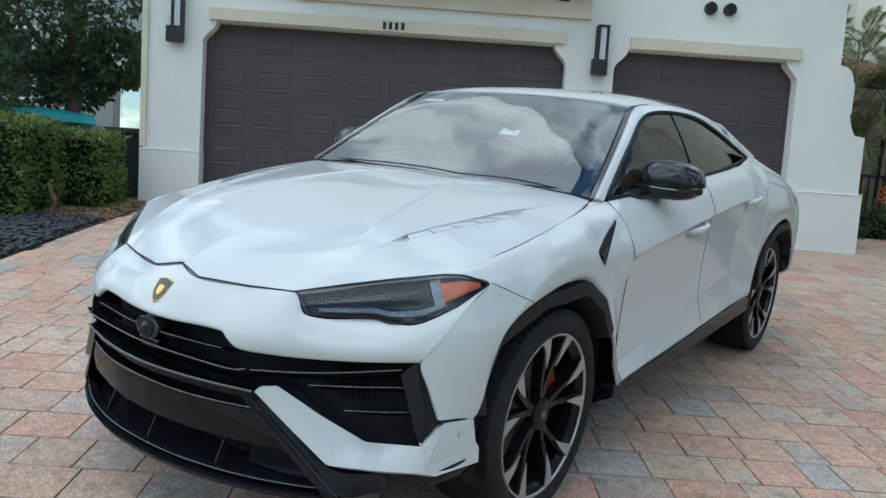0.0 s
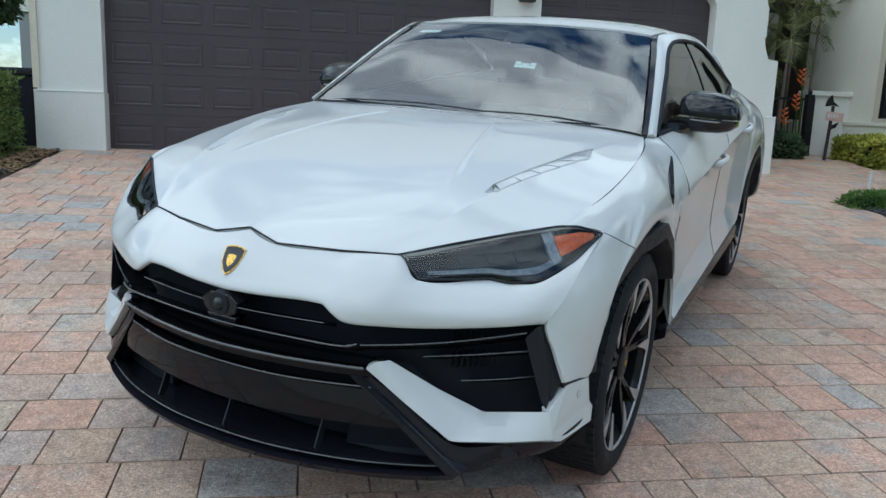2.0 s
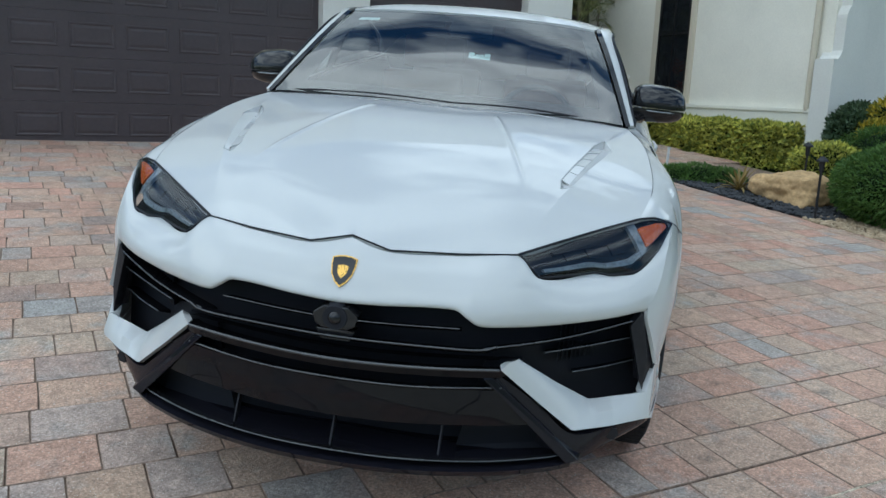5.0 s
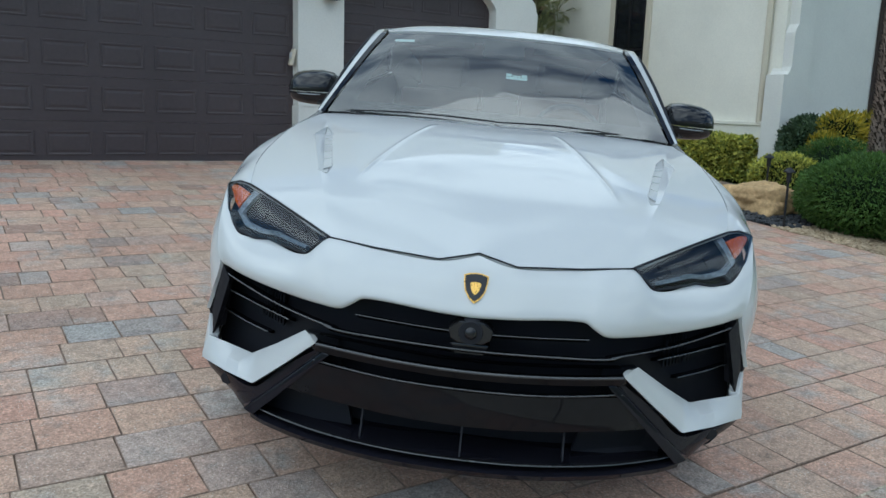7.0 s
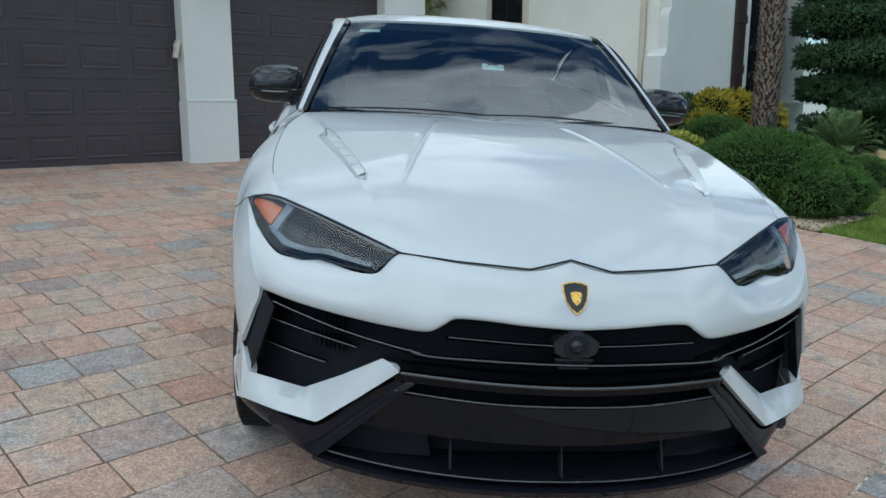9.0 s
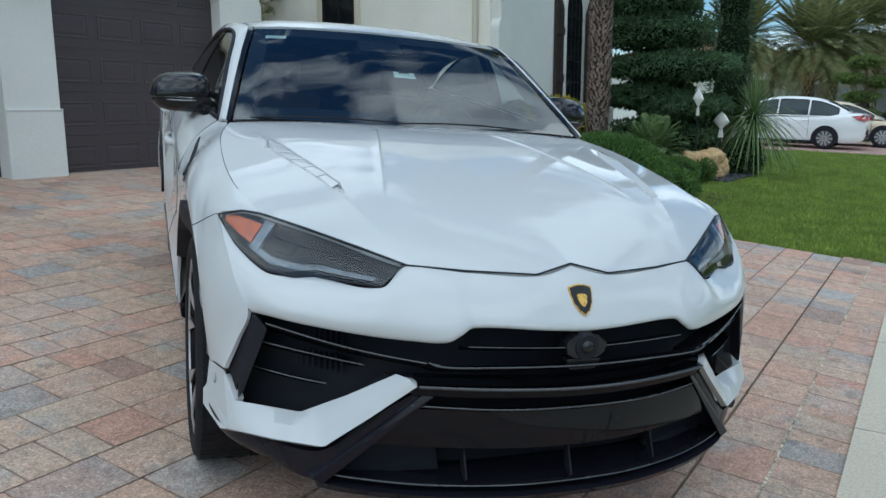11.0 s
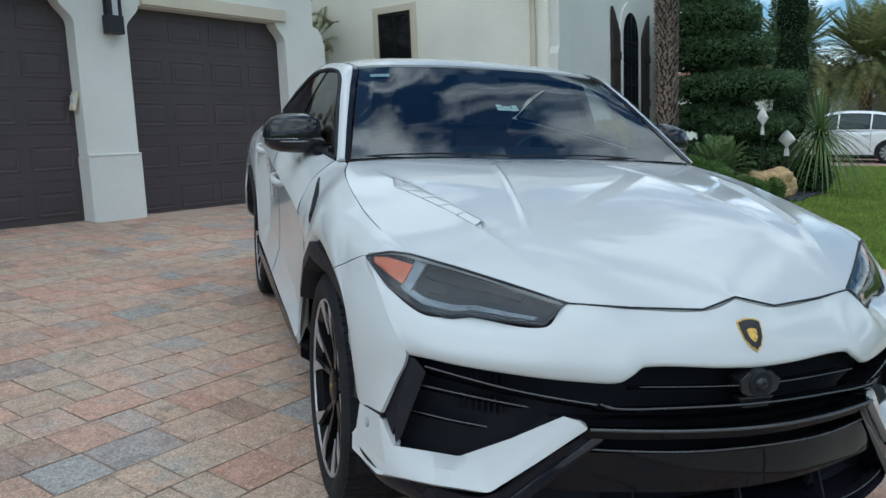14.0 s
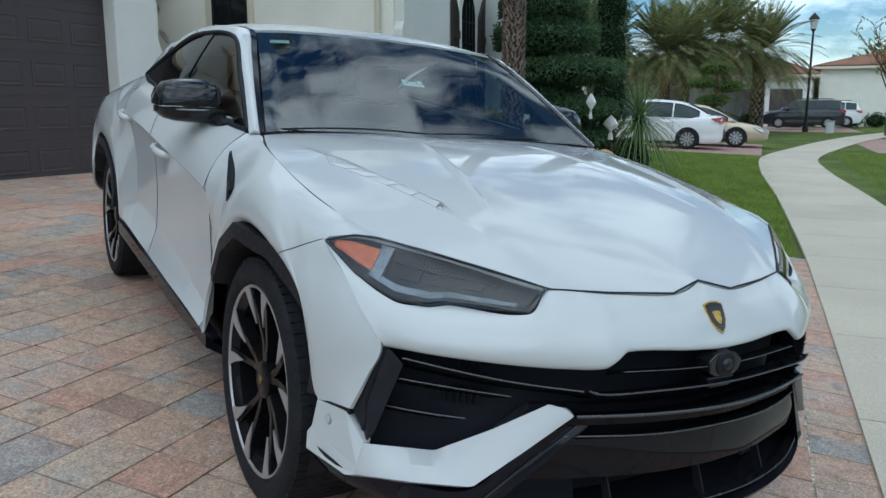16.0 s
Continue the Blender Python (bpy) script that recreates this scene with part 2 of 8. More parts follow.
def panel(g, both=False, flip=False, lip=0.012, out=None):
    """A sheet-metal panel: the skin and an edge turned in all round it. out: a point that lies inside the shell."""
    bm = bmesh.new()
    add_grid(bm, g, flip)
    if both:
        add_grid(bm, mirrored(g), not flip)
        bmesh.ops.remove_doubles(bm, verts=bm.verts, dist=0.0012)
    inside = Vector(out if out else (0, 1.5, 0.6))
    bm.normal_update()
    score = sum((f.calc_center_median() - inside).dot(f.normal) * f.calc_area() for f in bm.faces)
    if score < 0:
        bmesh.ops.reverse_faces(bm, faces=bm.faces)
    bm.normal_update()
    if lip:
        edges = [e for e in bm.edges if len(e.link_faces) == 1]
        down = {}
        for e in edges:
            for v in e.verts:
                if v not in down:
                    down[v] = bm.verts.new(v.co - v.normal * lip)
        for e in edges:
            a, b = e.verts
            f = e.link_faces[0]
            loop = [l for l in f.loops if l.edge == e][0]
            a, b = loop.vert, loop.link_loop_next.vert
            bm.faces.new((b, a, down[a], down[b]))
    return bm


def flip_x(bm):
    c = bm.copy()
    for v in c.verts:
        v.co.x = -v.co.x
    bmesh.ops.reverse_faces(c, faces=c.faces)
    return c


def pair(name, bm, material, parent, label="", smooth=True, angle=40, bevel=0.0):
    """The same part on both sides of the car."""
    c = flip_x(bm)
    return part(name, bm, material, parent, label, smooth, bevel, angle), part(name, c, material, parent, label, smooth, bevel, angle)


def seam(name, pts, parent, r=0.0028, both=True, sharp=False, k=24):
    bm = tube(spline(pts, k, sharp), r, 6)
    return pair(name, bm, SATIN_BLACK, parent) if both else part(name, bm, SATIN_BLACK, parent)


# ---- the car ----
CAVITY = mat("grille_black", (0.018, 0.019, 0.024), 0.6, var=0.1, fine=0.0, spec=0.15)
car = thing("sport_utility_car", CAR_POSE, "white low wide sport utility car with gloss black trim", "car")
GLASS = glass_mat("windscreen_glass", (0.60, 0.66, 0.66), 2.4, 0.012)
GLASS_SIDE = glass_mat("side_glass", (0.60, 0.66, 0.65), 2.0, 0.03)
GLASS_DARK = glass_mat("tinted_glass", (0.10, 0.11, 0.12), 1.9)
LENS = glass_mat("headlight_lens", (0.80, 0.83, 0.86), 1.6, 0.0)
AMBER = mat("amber_reflector", (0.60, 0.105, 0.008), 0.25, var=0.1, scale=60, coat=0.6)
# grey on white panels: shade of handle hollows and sensor gaps put in as colour
SHADOW_GREY = mat("painted_shade_grey", (0.30, 0.31, 0.32), 0.5, var=0.1)
CHROME = mat("bright_metal", (0.62, 0.63, 0.64), 0.22, 1.0, var=0.05, fine=0.0)
MACHINED = mat("machined_alloy", (0.42, 0.40, 0.40), 0.42, 0.6, var=0.06, fine=0.06, fscale=150)
SILVER_TRIM = mat("grey_light_guide", (0.24, 0.26, 0.28), 0.3, 0.2, var=0.2, scale=40, fine=0.2)
GOLD = mat("gold_enamel", (0.62, 0.38, 0.09), 0.3, 0.7, var=0.08, scale=80)
BRONZE_GOLD = mat("dull_gold", (0.20, 0.12, 0.03), 0.4, 0.5, var=0.1, scale=80)
CALIPER = mat("caliper_red", (0.45, 0.035, 0.02), 0.35, var=0.1, coat=0.5)
DISC = mat("brake_disc_grey", (0.14, 0.14, 0.145), 0.45, 0.8, var=0.15, scale=12)
TAN = mat("tan_leather", (0.20, 0.095, 0.05), 0.6, var=0.1, scale=4, fine=0.12, bump=0.2, bscale=120)
CABIN = mat("cabin_dark", (0.025, 0.025, 0.027), 0.7, var=0.15, bump=0.1)
STICKER = mat("sticker_pale_green", (0.72, 0.86, 0.80), 0.5, var=0.06, scale=60, fine=0.08)
RIM_BLACK = mat("rim_gloss_black", (0.007, 0.007, 0.008), 0.3, 0.0, var=0.1, coat=0.25, spec=0.1)

# bonnet
HOOD_EDGE = [(0.797, -0.324, 0.953), (0.842, -0.12, 0.998), (0.856, 0.10, 1.039), (0.842, 0.42, 1.096), (0.790, 0.655, 1.130)]
HOOD = [
    [(0.0, -0.703, 0.891), (0, -0.56, 0.948), (0, -0.36, 1.006), (0, 0.0, 1.088), (0, 0.34, 1.134), (0, 0.86, 1.136)],
    [(0.112, -0.724, 0.867), (0.115, -0.56, 0.943), (0.12, -0.36, 1.006), (0.12, 0.0, 1.090), (0.12, 0.34, 1.136), (0.12, 0.857, 1.137)],
    [(0.30, -0.678, 0.869), (0.30, -0.54, 0.946), (0.30, -0.36, 1.008), (0.29, 0.0, 1.092), (0.28, 0.34, 1.139), (0.30, 0.835, 1.139)],
    [(0.457, -0.625, 0.874), (0.455, -0.50, 0.957), (0.45, -0.36, 1.008), (0.44, 0.0, 1.082), (0.45, 0.38, 1.128), (0.50, 0.795, 1.138)],
    [(0.63, -0.475, 0.917), (0.64, -0.36, 0.966), (0.65, -0.2, 1.010), (0.66, 0.06, 1.062), (0.67, 0.38, 1.108), (0.68, 0.730, 1.134)],
    HOOD_EDGE,
]
hood = loft(HOOD, 110, 100)
flat = np.array([[tuple(p) for p in row] for row in hood])
hx, hy, hz = flat[..., 0].ravel(), flat[..., 1].ravel(), flat[..., 2].ravel()
terms = np.stack([hx ** i * hy ** j for i in (0, 2, 4) for j in range(5)], 1)
even = (terms @ np.linalg.lstsq(terms, hz, rcond=None)[0]).reshape(flat.shape[:2])
rest = flat[..., 2] - even  # the sheet is a smooth crown; what is left is eased out from the edges
for _ in range(350):
    rest[1:-1, 0] = (rest[:-2, 0] + rest[2:, 0] + 2 * rest[1:-1, 1]) / 4
    rest[1:-1, 1:-1] = (rest[:-2, 1:-1] + rest[2:, 1:-1] + rest[1:-1, :-2] + rest[1:-1, 2:]) / 4
for row, er, rr in zip(hood, even, rest):
    for p, a_, b_ in zip(row, er, rr):
        p.z = a_ + b_
def finer(g):
    """Twice as many points both ways, on smooth lines between those given."""
    def between(a):
        ext = np.concatenate([2 * a[:1] - a[1:2], a, 2 * a[-1:] - a[-2:-1]])
        mid = (9 * (ext[1:-2] + ext[2:-1]) - ext[:-3] - ext[3:]) / 16
        out = np.empty((2 * len(a) - 1, *a.shape[1:]))
        out[0::2], out[1::2] = a, mid
        return out
    a = between(np.array([[tuple(p) for p in row] for row in g]))
    a = between(a.swapaxes(0, 1)).swapaxes(0, 1)
    return [[Vector(p) for p in row] for row in a]


hood = finer(hood)
C0, C1 = Vector((0.240, 0.50, 0)), Vector((0.438, -0.345, 0))  # fold from the screen towards the headlight
VENT = [(0.546, -0.290), (0.577, -0.276), (0.714, 0.205), (0.690, 0.330), (0.647, 0.235), (0.543, -0.222)]  # outline of the left vent
RIDGE = [Vector(q) for q in ((0.735, 0.52, 0), (0.706, 0.35, 0), (0.655, 0.05, 0), (0.575, -0.27, 0), (0.528, -0.41, 0), (0.470, -0.57, 0))]


def beside(q, line):
    """Length along a line of points and distance to its left, for a place q."""
    best, run = None, 0.0
    for a, b in zip(line, line[1:]):
        w = (b - a).normalized()
        u = min(max((q - a).dot(w), 0), (b - a).length)
        d = q - (a + w * u)
        if best is None or d.length < best[0]:
            best = (d.length, run + u, math.copysign(d.length, w.x * d.y - w.y * d.x))
        run += (b - a).length
    return best[1], best[2]


for row in hood:
    for p in row:
        q = Vector((p.x, p.y, 0))
        along, side = beside(q, [C0, C1])
        if abs(side) < 0.2:
            fade = ease(along, 0.0, 0.10) * (1 - ease(along, 0.72, 0.868))
            p.z += 0.0065 * fade * (math.exp(side / 0.004) if side < 0 else math.exp(-(side / 0.012) ** 1.4))
        along, side = beside(q, RIDGE)
        if abs(side) < 0.3:
            fade = ease(along, 0.0, 0.25) * (1 - ease(along, 0.85, 1.12))
            p.z += 0.0075 * fade * (math.exp(side / 0.022) if side < 0 else math.exp(-side / 0.060))
hood_bm = panel(hood, True)


def convex_hole(bm, pts):
    """Cuts a convex opening, given as seen from above, out of a sheet."""
    mid = Vector((sum(p[0] for p in pts) / len(pts), sum(p[1] for p in pts) / len(pts), 0))
    reach = max((Vector((*p, 0)) - mid).length for p in pts) + 0.03
    ways = []
    for a, b in zip(pts, pts[1:] + pts[:1]):
        n_ = Vector((b[1] - a[1], a[0] - b[0], 0)).normalized()
        ways.append((Vector((*a, 0)), n_ if (mid - Vector((*a, 0))).dot(n_) < 0 else -n_))
    for a, n_ in ways:
        near = [f for f in bm.faces if (f.calc_center_median().xy - mid.xy).length < reach]
        geom = near + list({e for f in near for e in f.edges} | {v for f in near for v in f.verts})
        bmesh.ops.bisect_plane(bm, geom=geom, dist=0.00005, plane_co=a, plane_no=n_)
    gone = [f for f in bm.faces if f.normal.z > 0.3 and all((f.calc_center_median().xy - a.xy).dot(n_.xy) < 0 for a, n_ in ways)]
    bmesh.ops.delete(bm, geom=gone, context="FACES")


hood_bm.normal_update()
convex_hole(hood_bm, VENT)
convex_hole(hood_bm, [(-x, y) for x, y in VENT])
bonnet = part("bonnet", hood_bm, PAINT, car, "white bonnet with two folds and vents", True, angle=50)
hood_pts = np.array([tuple(p) for row in hood for p in row])


def on_hood(x, y, up_=0.0):
    """The place on the bonnet over x, y."""
    near = np.argpartition((hood_pts[:, 0] - x) ** 2 + (hood_pts[:, 1] - y) ** 2, 12)[:12]
    q = hood_pts[near]
    k = np.linalg.lstsq(np.c_[q[:, :2] - (x, y), np.ones(len(q))], q[:, 2], rcond=None)[0]
    return Vector((x, y, k[2] + up_))


def vent_line(a, b, k, up_):
    """k + 1 places on or below the bonnet between a and b; up_: one height or one for each end."""
    u0, u1 = up_ if isinstance(up_, tuple) else (up_, up_)
    return [on_hood(a[0] + (b[0] - a[0]) * i / k, a[1] + (b[1] - a[1]) * i / k, u0 + (u1 - u0) * i / k) for i in range(k + 1)]


# the well: a long ramp from the outer edge down to a valley, and a wall on the inner side
V_TIP, V_OF, V_OR, V_REAR, V_IR, V_IF = VENT
VAL_F, VAL_R = (0.5625, -0.270), (0.688, 0.285)
ramp = bmesh.new()
add_grid(ramp, [vent_line(V_OF, V_OR, 20, 0.0005), vent_line(VAL_F, VAL_R, 20, (-0.007, -0.020))])
add_grid(ramp, [vent_line(V_OR, V_REAR, 4, 0.0005), [on_hood(*VAL_R, -0.020)] * 5])
pair("vent_ramp", ramp, PAINT, bonnet, smooth=False)
well = bmesh.new()
add_grid(well, [vent_line(V_IF, V_IR, 20, 0.0005), vent_line((V_IF[0] + 0.002, V_IF[1]), (V_IR[0] + 0.002, V_IR[1]), 20, (-0.011, -0.024)), vent_line(VAL_F, VAL_R, 20, (-0.011, -0.024))])
add_grid(well, [vent_line(V_TIP, V_IF, 4, 0.0005), vent_line(VAL_F, V_IF, 4, -0.011)])
add_grid(well, [vent_line(V_TIP, V_OF, 4, 0.0005), [on_hood(*VAL_F, -0.009)] * 5])
add_grid(well, [vent_line(V_IR, V_REAR, 4, 0.0005), vent_line(V_IR, VAL_R, 4, -0.026)])
add_grid(well, [vent_line(V_OF, V_OR, 8, (-0.014, -0.028)), vent_line(V_TIP, V_REAR, 8, (-0.014, -0.028)), vent_line(V_IF, V_IR, 8, (-0.014, -0.028))])
pair("vent_floor", well, PAINT, bonnet, smooth=False)
for i in range(5):
    t0, t1 = 0.02 + 0.196 * i, 0.02 + 0.196 * (i + 1)
    i0, i1 = Vector(V_IF).lerp(Vector(V_IR), t0), Vector(V_IF).lerp(Vector(V_IR), t1)
    o0, o1 = Vector(VAL_F).lerp(Vector(VAL_R), t0 + 0.05), Vector(VAL_F).lerp(Vector(VAL_R), min(t1 + 0.03, 0.98))
    deep = 0.42 + 0.58 * i / 4
    pts = [on_hood(*i0, -0.004 * deep), on_hood(*o0, -0.0165 * deep), on_hood(*o1, -0.0195 * deep), on_hood(*i1, -0.010 * deep)]
    pair("vent_slat", prism(pts, (0, 0, -0.004)), PAINT, bonnet, smooth=False)
lip_v = [on_hood(x, y, 0.0008) for x, y in (V_TIP, V_IF, V_IR, V_REAR, V_OR, V_OF, V_TIP)]
pair("vent_rim", tube(spline(lip_v, 70, True), 0.0022, 6), PAINT, bonnet, angle=60)
FRONT_LINE = [s[0] for s in HOOD[:4]]
seam("bonnet_gap", [tuple(Vector(p) + Vector((0, -0.004, 0.001))) for p in FRONT_LINE + [HOOD[4][0], HOOD_EDGE[0]]], car, 0.0027, sharp=True)
seam("bonnet_side_gap", HOOD_EDGE, car, 0.0013)

# nose above the grille
NOSE = [
    [(0, -0.820, 0.733), (0, -0.828, 0.742), (0, -0.806, 0.780), (0, -0.778, 0.822), (0, -0.740, 0.862), (0, -0.708, 0.886)],
    [(0.112, -0.815, 0.738), (0.112, -0.823, 0.746), (0.112, -0.802, 0.784), (0.112, -0.775, 0.820), (0.112, -0.748, 0.845), (0.112, -0.729, 0.863)],
    [(0.310, -0.785, 0.744), (0.312, -0.793, 0.752), (0.315, -0.772, 0.786), (0.31, -0.735, 0.825), (0.305, -0.702, 0.850), (0.30, -0.683, 0.865)],
    [(0.345, -0.785, 0.724), (0.345, -0.796, 0.734), (0.348, -0.778, 0.775), (0.345, -0.735, 0.822), (0.34, -0.695, 0.852), (0.335, -0.672, 0.867)],
    [(0.380, -0.778, 0.705), (0.380, -0.790, 0.715), (0.388, -0.775, 0.760), (0.39, -0.725, 0.820), (0.39, -0.682, 0.855), (0.385, -0.656, 0.870)],
    [(0.46, -0.738, 0.700), (0.46, -0.752, 0.709), (0.472, -0.742, 0.752), (0.470, -0.705, 0.810), (0.463, -0.660, 0.850), (0.457, -0.629, 0.870)],
    [(0.56, -0.676, 0.698), (0.56, -0.692, 0.707), (0.565, -0.690, 0.742), (0.55, -0.676, 0.775), (0.535, -0.660, 0.800), (0.522, -0.643, 0.817)],
    [(0.70, -0.585, 0.703), (0.70, -0.602, 0.712), (0.70, -0.602, 0.742), (0.692, -0.575, 0.775), (0.682, -0.540, 0.800), (0.674, -0.508, 0.815)],
    [(0.79, -0.508, 0.707), (0.792, -0.524, 0.716), (0.80, -0.518, 0.742), (0.80, -0.500, 0.772), (0.80, -0.474, 0.797), (0.80, -0.447, 0.817)],
    [(0.832, -0.468, 0.708), (0.838, -0.480, 0.717), (0.855, -0.462, 0.745), (0.872, -0.420, 0.790), (0.888, -0.345, 0.860), (0.903, -0.238, 0.930)],
]
nose = part("front_bumper", panel(loft(NOSE, 26, 90), True), PAINT, car, "white nose panel above the grille", True, angle=50)

# front wings
WING = [
    [(0.900, -0.440, 0.540), (0.868, -0.462, 0.630), (0.842, -0.478, 0.717), (0.872, -0.420, 0.790), (0.888, -0.345, 0.860), (0.903, -0.236, 0.932), (0.866, -0.268, 0.951), (0.829, -0.300, 0.957), (0.797, -0.322, 0.955)],
    [(0.915, -0.360, 0.528), (0.908, -0.385, 0.630), (0.902, -0.400, 0.717), (0.910, -0.350, 0.800), (0.915, -0.270, 0.870), (0.912, -0.195, 0.938), (0.880, -0.210, 0.962), (0.850, -0.225, 0.976), (0.818, -0.235, 0.976)],
    [(0.930, -0.285, 0.522), (0.938, -0.300, 0.620), (0.942, -0.300, 0.700), (0.945, -0.262, 0.780), (0.942, -0.190, 0.860), (0.928, -0.130, 0.935), (0.900, -0.120, 0.968), (0.870, -0.120, 0.989), (0.840, -0.125, 0.998)],
    [(0.950, -0.215, 0.756), (0.957, -0.195, 0.785), (0.960, -0.170, 0.815), (0.960, -0.130, 0.850), (0.955, -0.080, 0.895), (0.940, -0.040, 0.945), (0.915, -0.02, 0.980), (0.885, -0.01, 1.004), (0.850, 0.0, 1.021)],
    [(0.957, 0.045, 0.864), (0.966, 0.05, 0.876), (0.970, 0.055, 0.893), (0.970, 0.06, 0.915), (0.965, 0.07, 0.945), (0.948, 0.08, 0.980), (0.925, 0.09, 1.006), (0.890, 0.10, 1.027), (0.856, 0.11, 1.041)],
    [(0.958, 0.330, 0.877), (0.967, 0.330, 0.889), (0.972, 0.330, 0.906), (0.971, 0.330, 0.932), (0.964, 0.335, 0.965), (0.947, 0.34, 1.003), (0.920, 0.35, 1.037), (0.885, 0.37, 1.065), (0.848, 0.38, 1.090)],
    [(0.968, 0.500, 0.780), (0.975, 0.50, 0.81), (0.974, 0.50, 0.85), (0.966, 0.505, 0.90), (0.953, 0.515, 0.95), (0.932, 0.525, 1.00), (0.900, 0.535, 1.045), (0.865, 0.55, 1.082), (0.822, 0.562, 1.112)],
    [(0.984, 0.640, 0.56), (0.980, 0.625, 0.63), (0.972, 0.615, 0.72), (0.961, 0.612, 0.80), (0.968, 0.615, 0.88), (0.954, 0.622, 0.96), (0.924, 0.63, 1.02), (0.882, 0.64, 1.075), (0.798, 0.655, 1.128)],
    [(0.978, 0.742, 0.372), (0.958, 0.742, 0.43), (0.947, 0.742, 0.50), (0.944, 0.742, 0.65), (0.952, 0.742, 0.80), (0.972, 0.742, 0.922), (0.950, 0.742, 1.00), (0.902, 0.742, 1.07), (0.828, 0.742, 1.128)],
]
pair("front_wing", panel(loft(WING, 40, 80)), PAINT, car, "white front wing over the wheel", angle=50)
wing_pts = np.array([tuple(p) for row in loft(WING, 40, 80) for p in row])


def on_wing(y, z, out_):
    """The place on the left front wing at y, z."""
    q = wing_pts[np.argpartition((wing_pts[:, 1] - y) ** 2 + (wing_pts[:, 2] - z) ** 2, 10)[:10]]
    k = np.linalg.lstsq(np.c_[q[:, 1:] - (y, z), np.ones(len(q))], q[:, 0], rcond=None)[0]
    return Vector((k[2] + out_, y, z))


seam("wing_gap", [on_wing(-0.226 + 0.024 * i, 0.9345 - 0.0108 * i, 0.0004) for i in range(9)], car, 0.0014)
SLOT_F = spline([(0, 0.684, 1.066), (0, 0.432, 0.974), (0, 0.436, 0.955), (0, 0.470, 0.921)], 16, True)
SLOT_R = spline([(0, 0.688, 1.064), (0, 0.585, 1.000), (0, 0.535, 0.960), (0, 0.474, 0.920)], 16, True)
slot = bmesh.new()
add_grid(slot, [[on_wing(p.y, p.z, 0.0035) for p in (a.lerp(b, i / 4) for i in range(5))] for a, b in zip(SLOT_F, SLOT_R)])
for side in pair("wing_vent", slot, CAVITY, car, "black slot behind the front wheel"):
    sx = 1 if side.data.vertices[0].co.x > 0 else -1
    rim = [on_wing(p.y, p.z, 0.003) for p in SLOT_F + SLOT_R[::-1] + SLOT_F[:1]]
    part("vent_edge", tube([(sx * p.x, p.y, p.z) for p in rim], 0.0022, 6), GLOSS_BLACK, side, smooth=True)
    fin = [on_wing(y, z, 0.006) for y, z in ((0.452, 0.945), (0.520, 0.972), (0.530, 0.984), (0.450, 0.962))]
    part("vent_fin", prism([(sx * p.x, p.y, p.z) for p in fin], (sx * 0.006, -0.003, 0)), BRONZE, side)

# doors and rear quarter
def door_line(y, z0, zt, zc, strip, belt, out_=0.0, lean=0.0, k=(14, 16)):
    """Section of the side at y: sill blade up to zt, hollow, undercut of the given height below the crease at zc, shoulder up to the belt."""
    x = out_
    blade = [(x + 0.978, y, z0), (x + 0.990, y, z0 + 0.020), (x + 0.950, y, zt)]
    hollow = spline([(x + 0.950, y, zt), (x + 0.947, y, zt + 0.35 * (zc - zt)), (x + 0.955, y, zt + 0.70 * (zc - zt)), (x + 0.9645, y, zc - strip)], k[0])
    upper = spline([(x + 0.982, y, zc), (x + 0.966, y, zc + 0.05), ((x + 0.966 + belt[0]) / 2 + 0.014, (y + belt[1]) / 2, (zc + 0.05 + belt[2]) / 2 + 0.010), belt], k[1])
    pts = [Vector(p) for p in blade] + hollow[1:] + upper
    return [p + Vector((0, lean * ease(p.z, zc - 0.22, zc + 0.06), 0)) for p in pts]


def skin(sections, nv):
    """Panel through sections of equally many points, kept as they are."""
    return [spline([sec[i] for sec in sections], nv) for i in range(len(sections[0]))]


FRONT_DOOR = [door_line(0.748, 0.375, 0.445, 0.922, 0.024, (0.828, 0.748, 1.130), -0.004), door_line(0.98, 0.388, 0.480, 0.948, 0.022, (0.840, 0.98, 1.149), -0.005),
              door_line(1.30, 0.405, 0.528, 0.981, 0.018, (0.853, 1.30, 1.171), -0.002), door_line(1.74, 0.430, 0.584, 1.024, 0.014, (0.866, 1.74, 1.206))]
REAR_DOOR = [FRONT_DOOR[-1], door_line(2.02, 0.445, 0.608, 1.052, 0.010, (0.866, 2.02, 1.228), 0.001), door_line(2.27, 0.460, 0.610, 1.080, 0.006, (0.858, 2.30, 1.248), 0.002, 0.20)]
DOORS5 = [(0.985, 2.62, 0.470), (0.992, 2.62, 0.50), (0.992, 2.62, 0.60), (0.990, 2.65, 0.74), (0.990, 2.68, 0.92), (0.990, 2.70, 1.045), (0.986, 2.71, 1.075), (0.970, 2.73, 1.115), (0.915, 2.75, 1.19), (0.818, 2.78, 1.283)]
pair("front_door", panel(skin(FRONT_DOOR, 30)), PAINT, car, "white front door with a crease and undercut", angle=24)
pair("rear_door", panel(skin(REAR_DOOR, 24)), PAINT, car, "white rear door", angle=24)
n_sec = len(REAR_DOOR[-1]) - 1
pair("rear_haunch", panel(skin([REAR_DOOR[-1], spline(DOORS5, n_sec)], 10)), PAINT, car, "white flared panel ahead of the rear wheel", angle=30)
seam("door_gap", [p + Vector((0.001, -0.002, 0)) for p in FRONT_DOOR[0]], car, 0.0010, sharp=True, k=60)
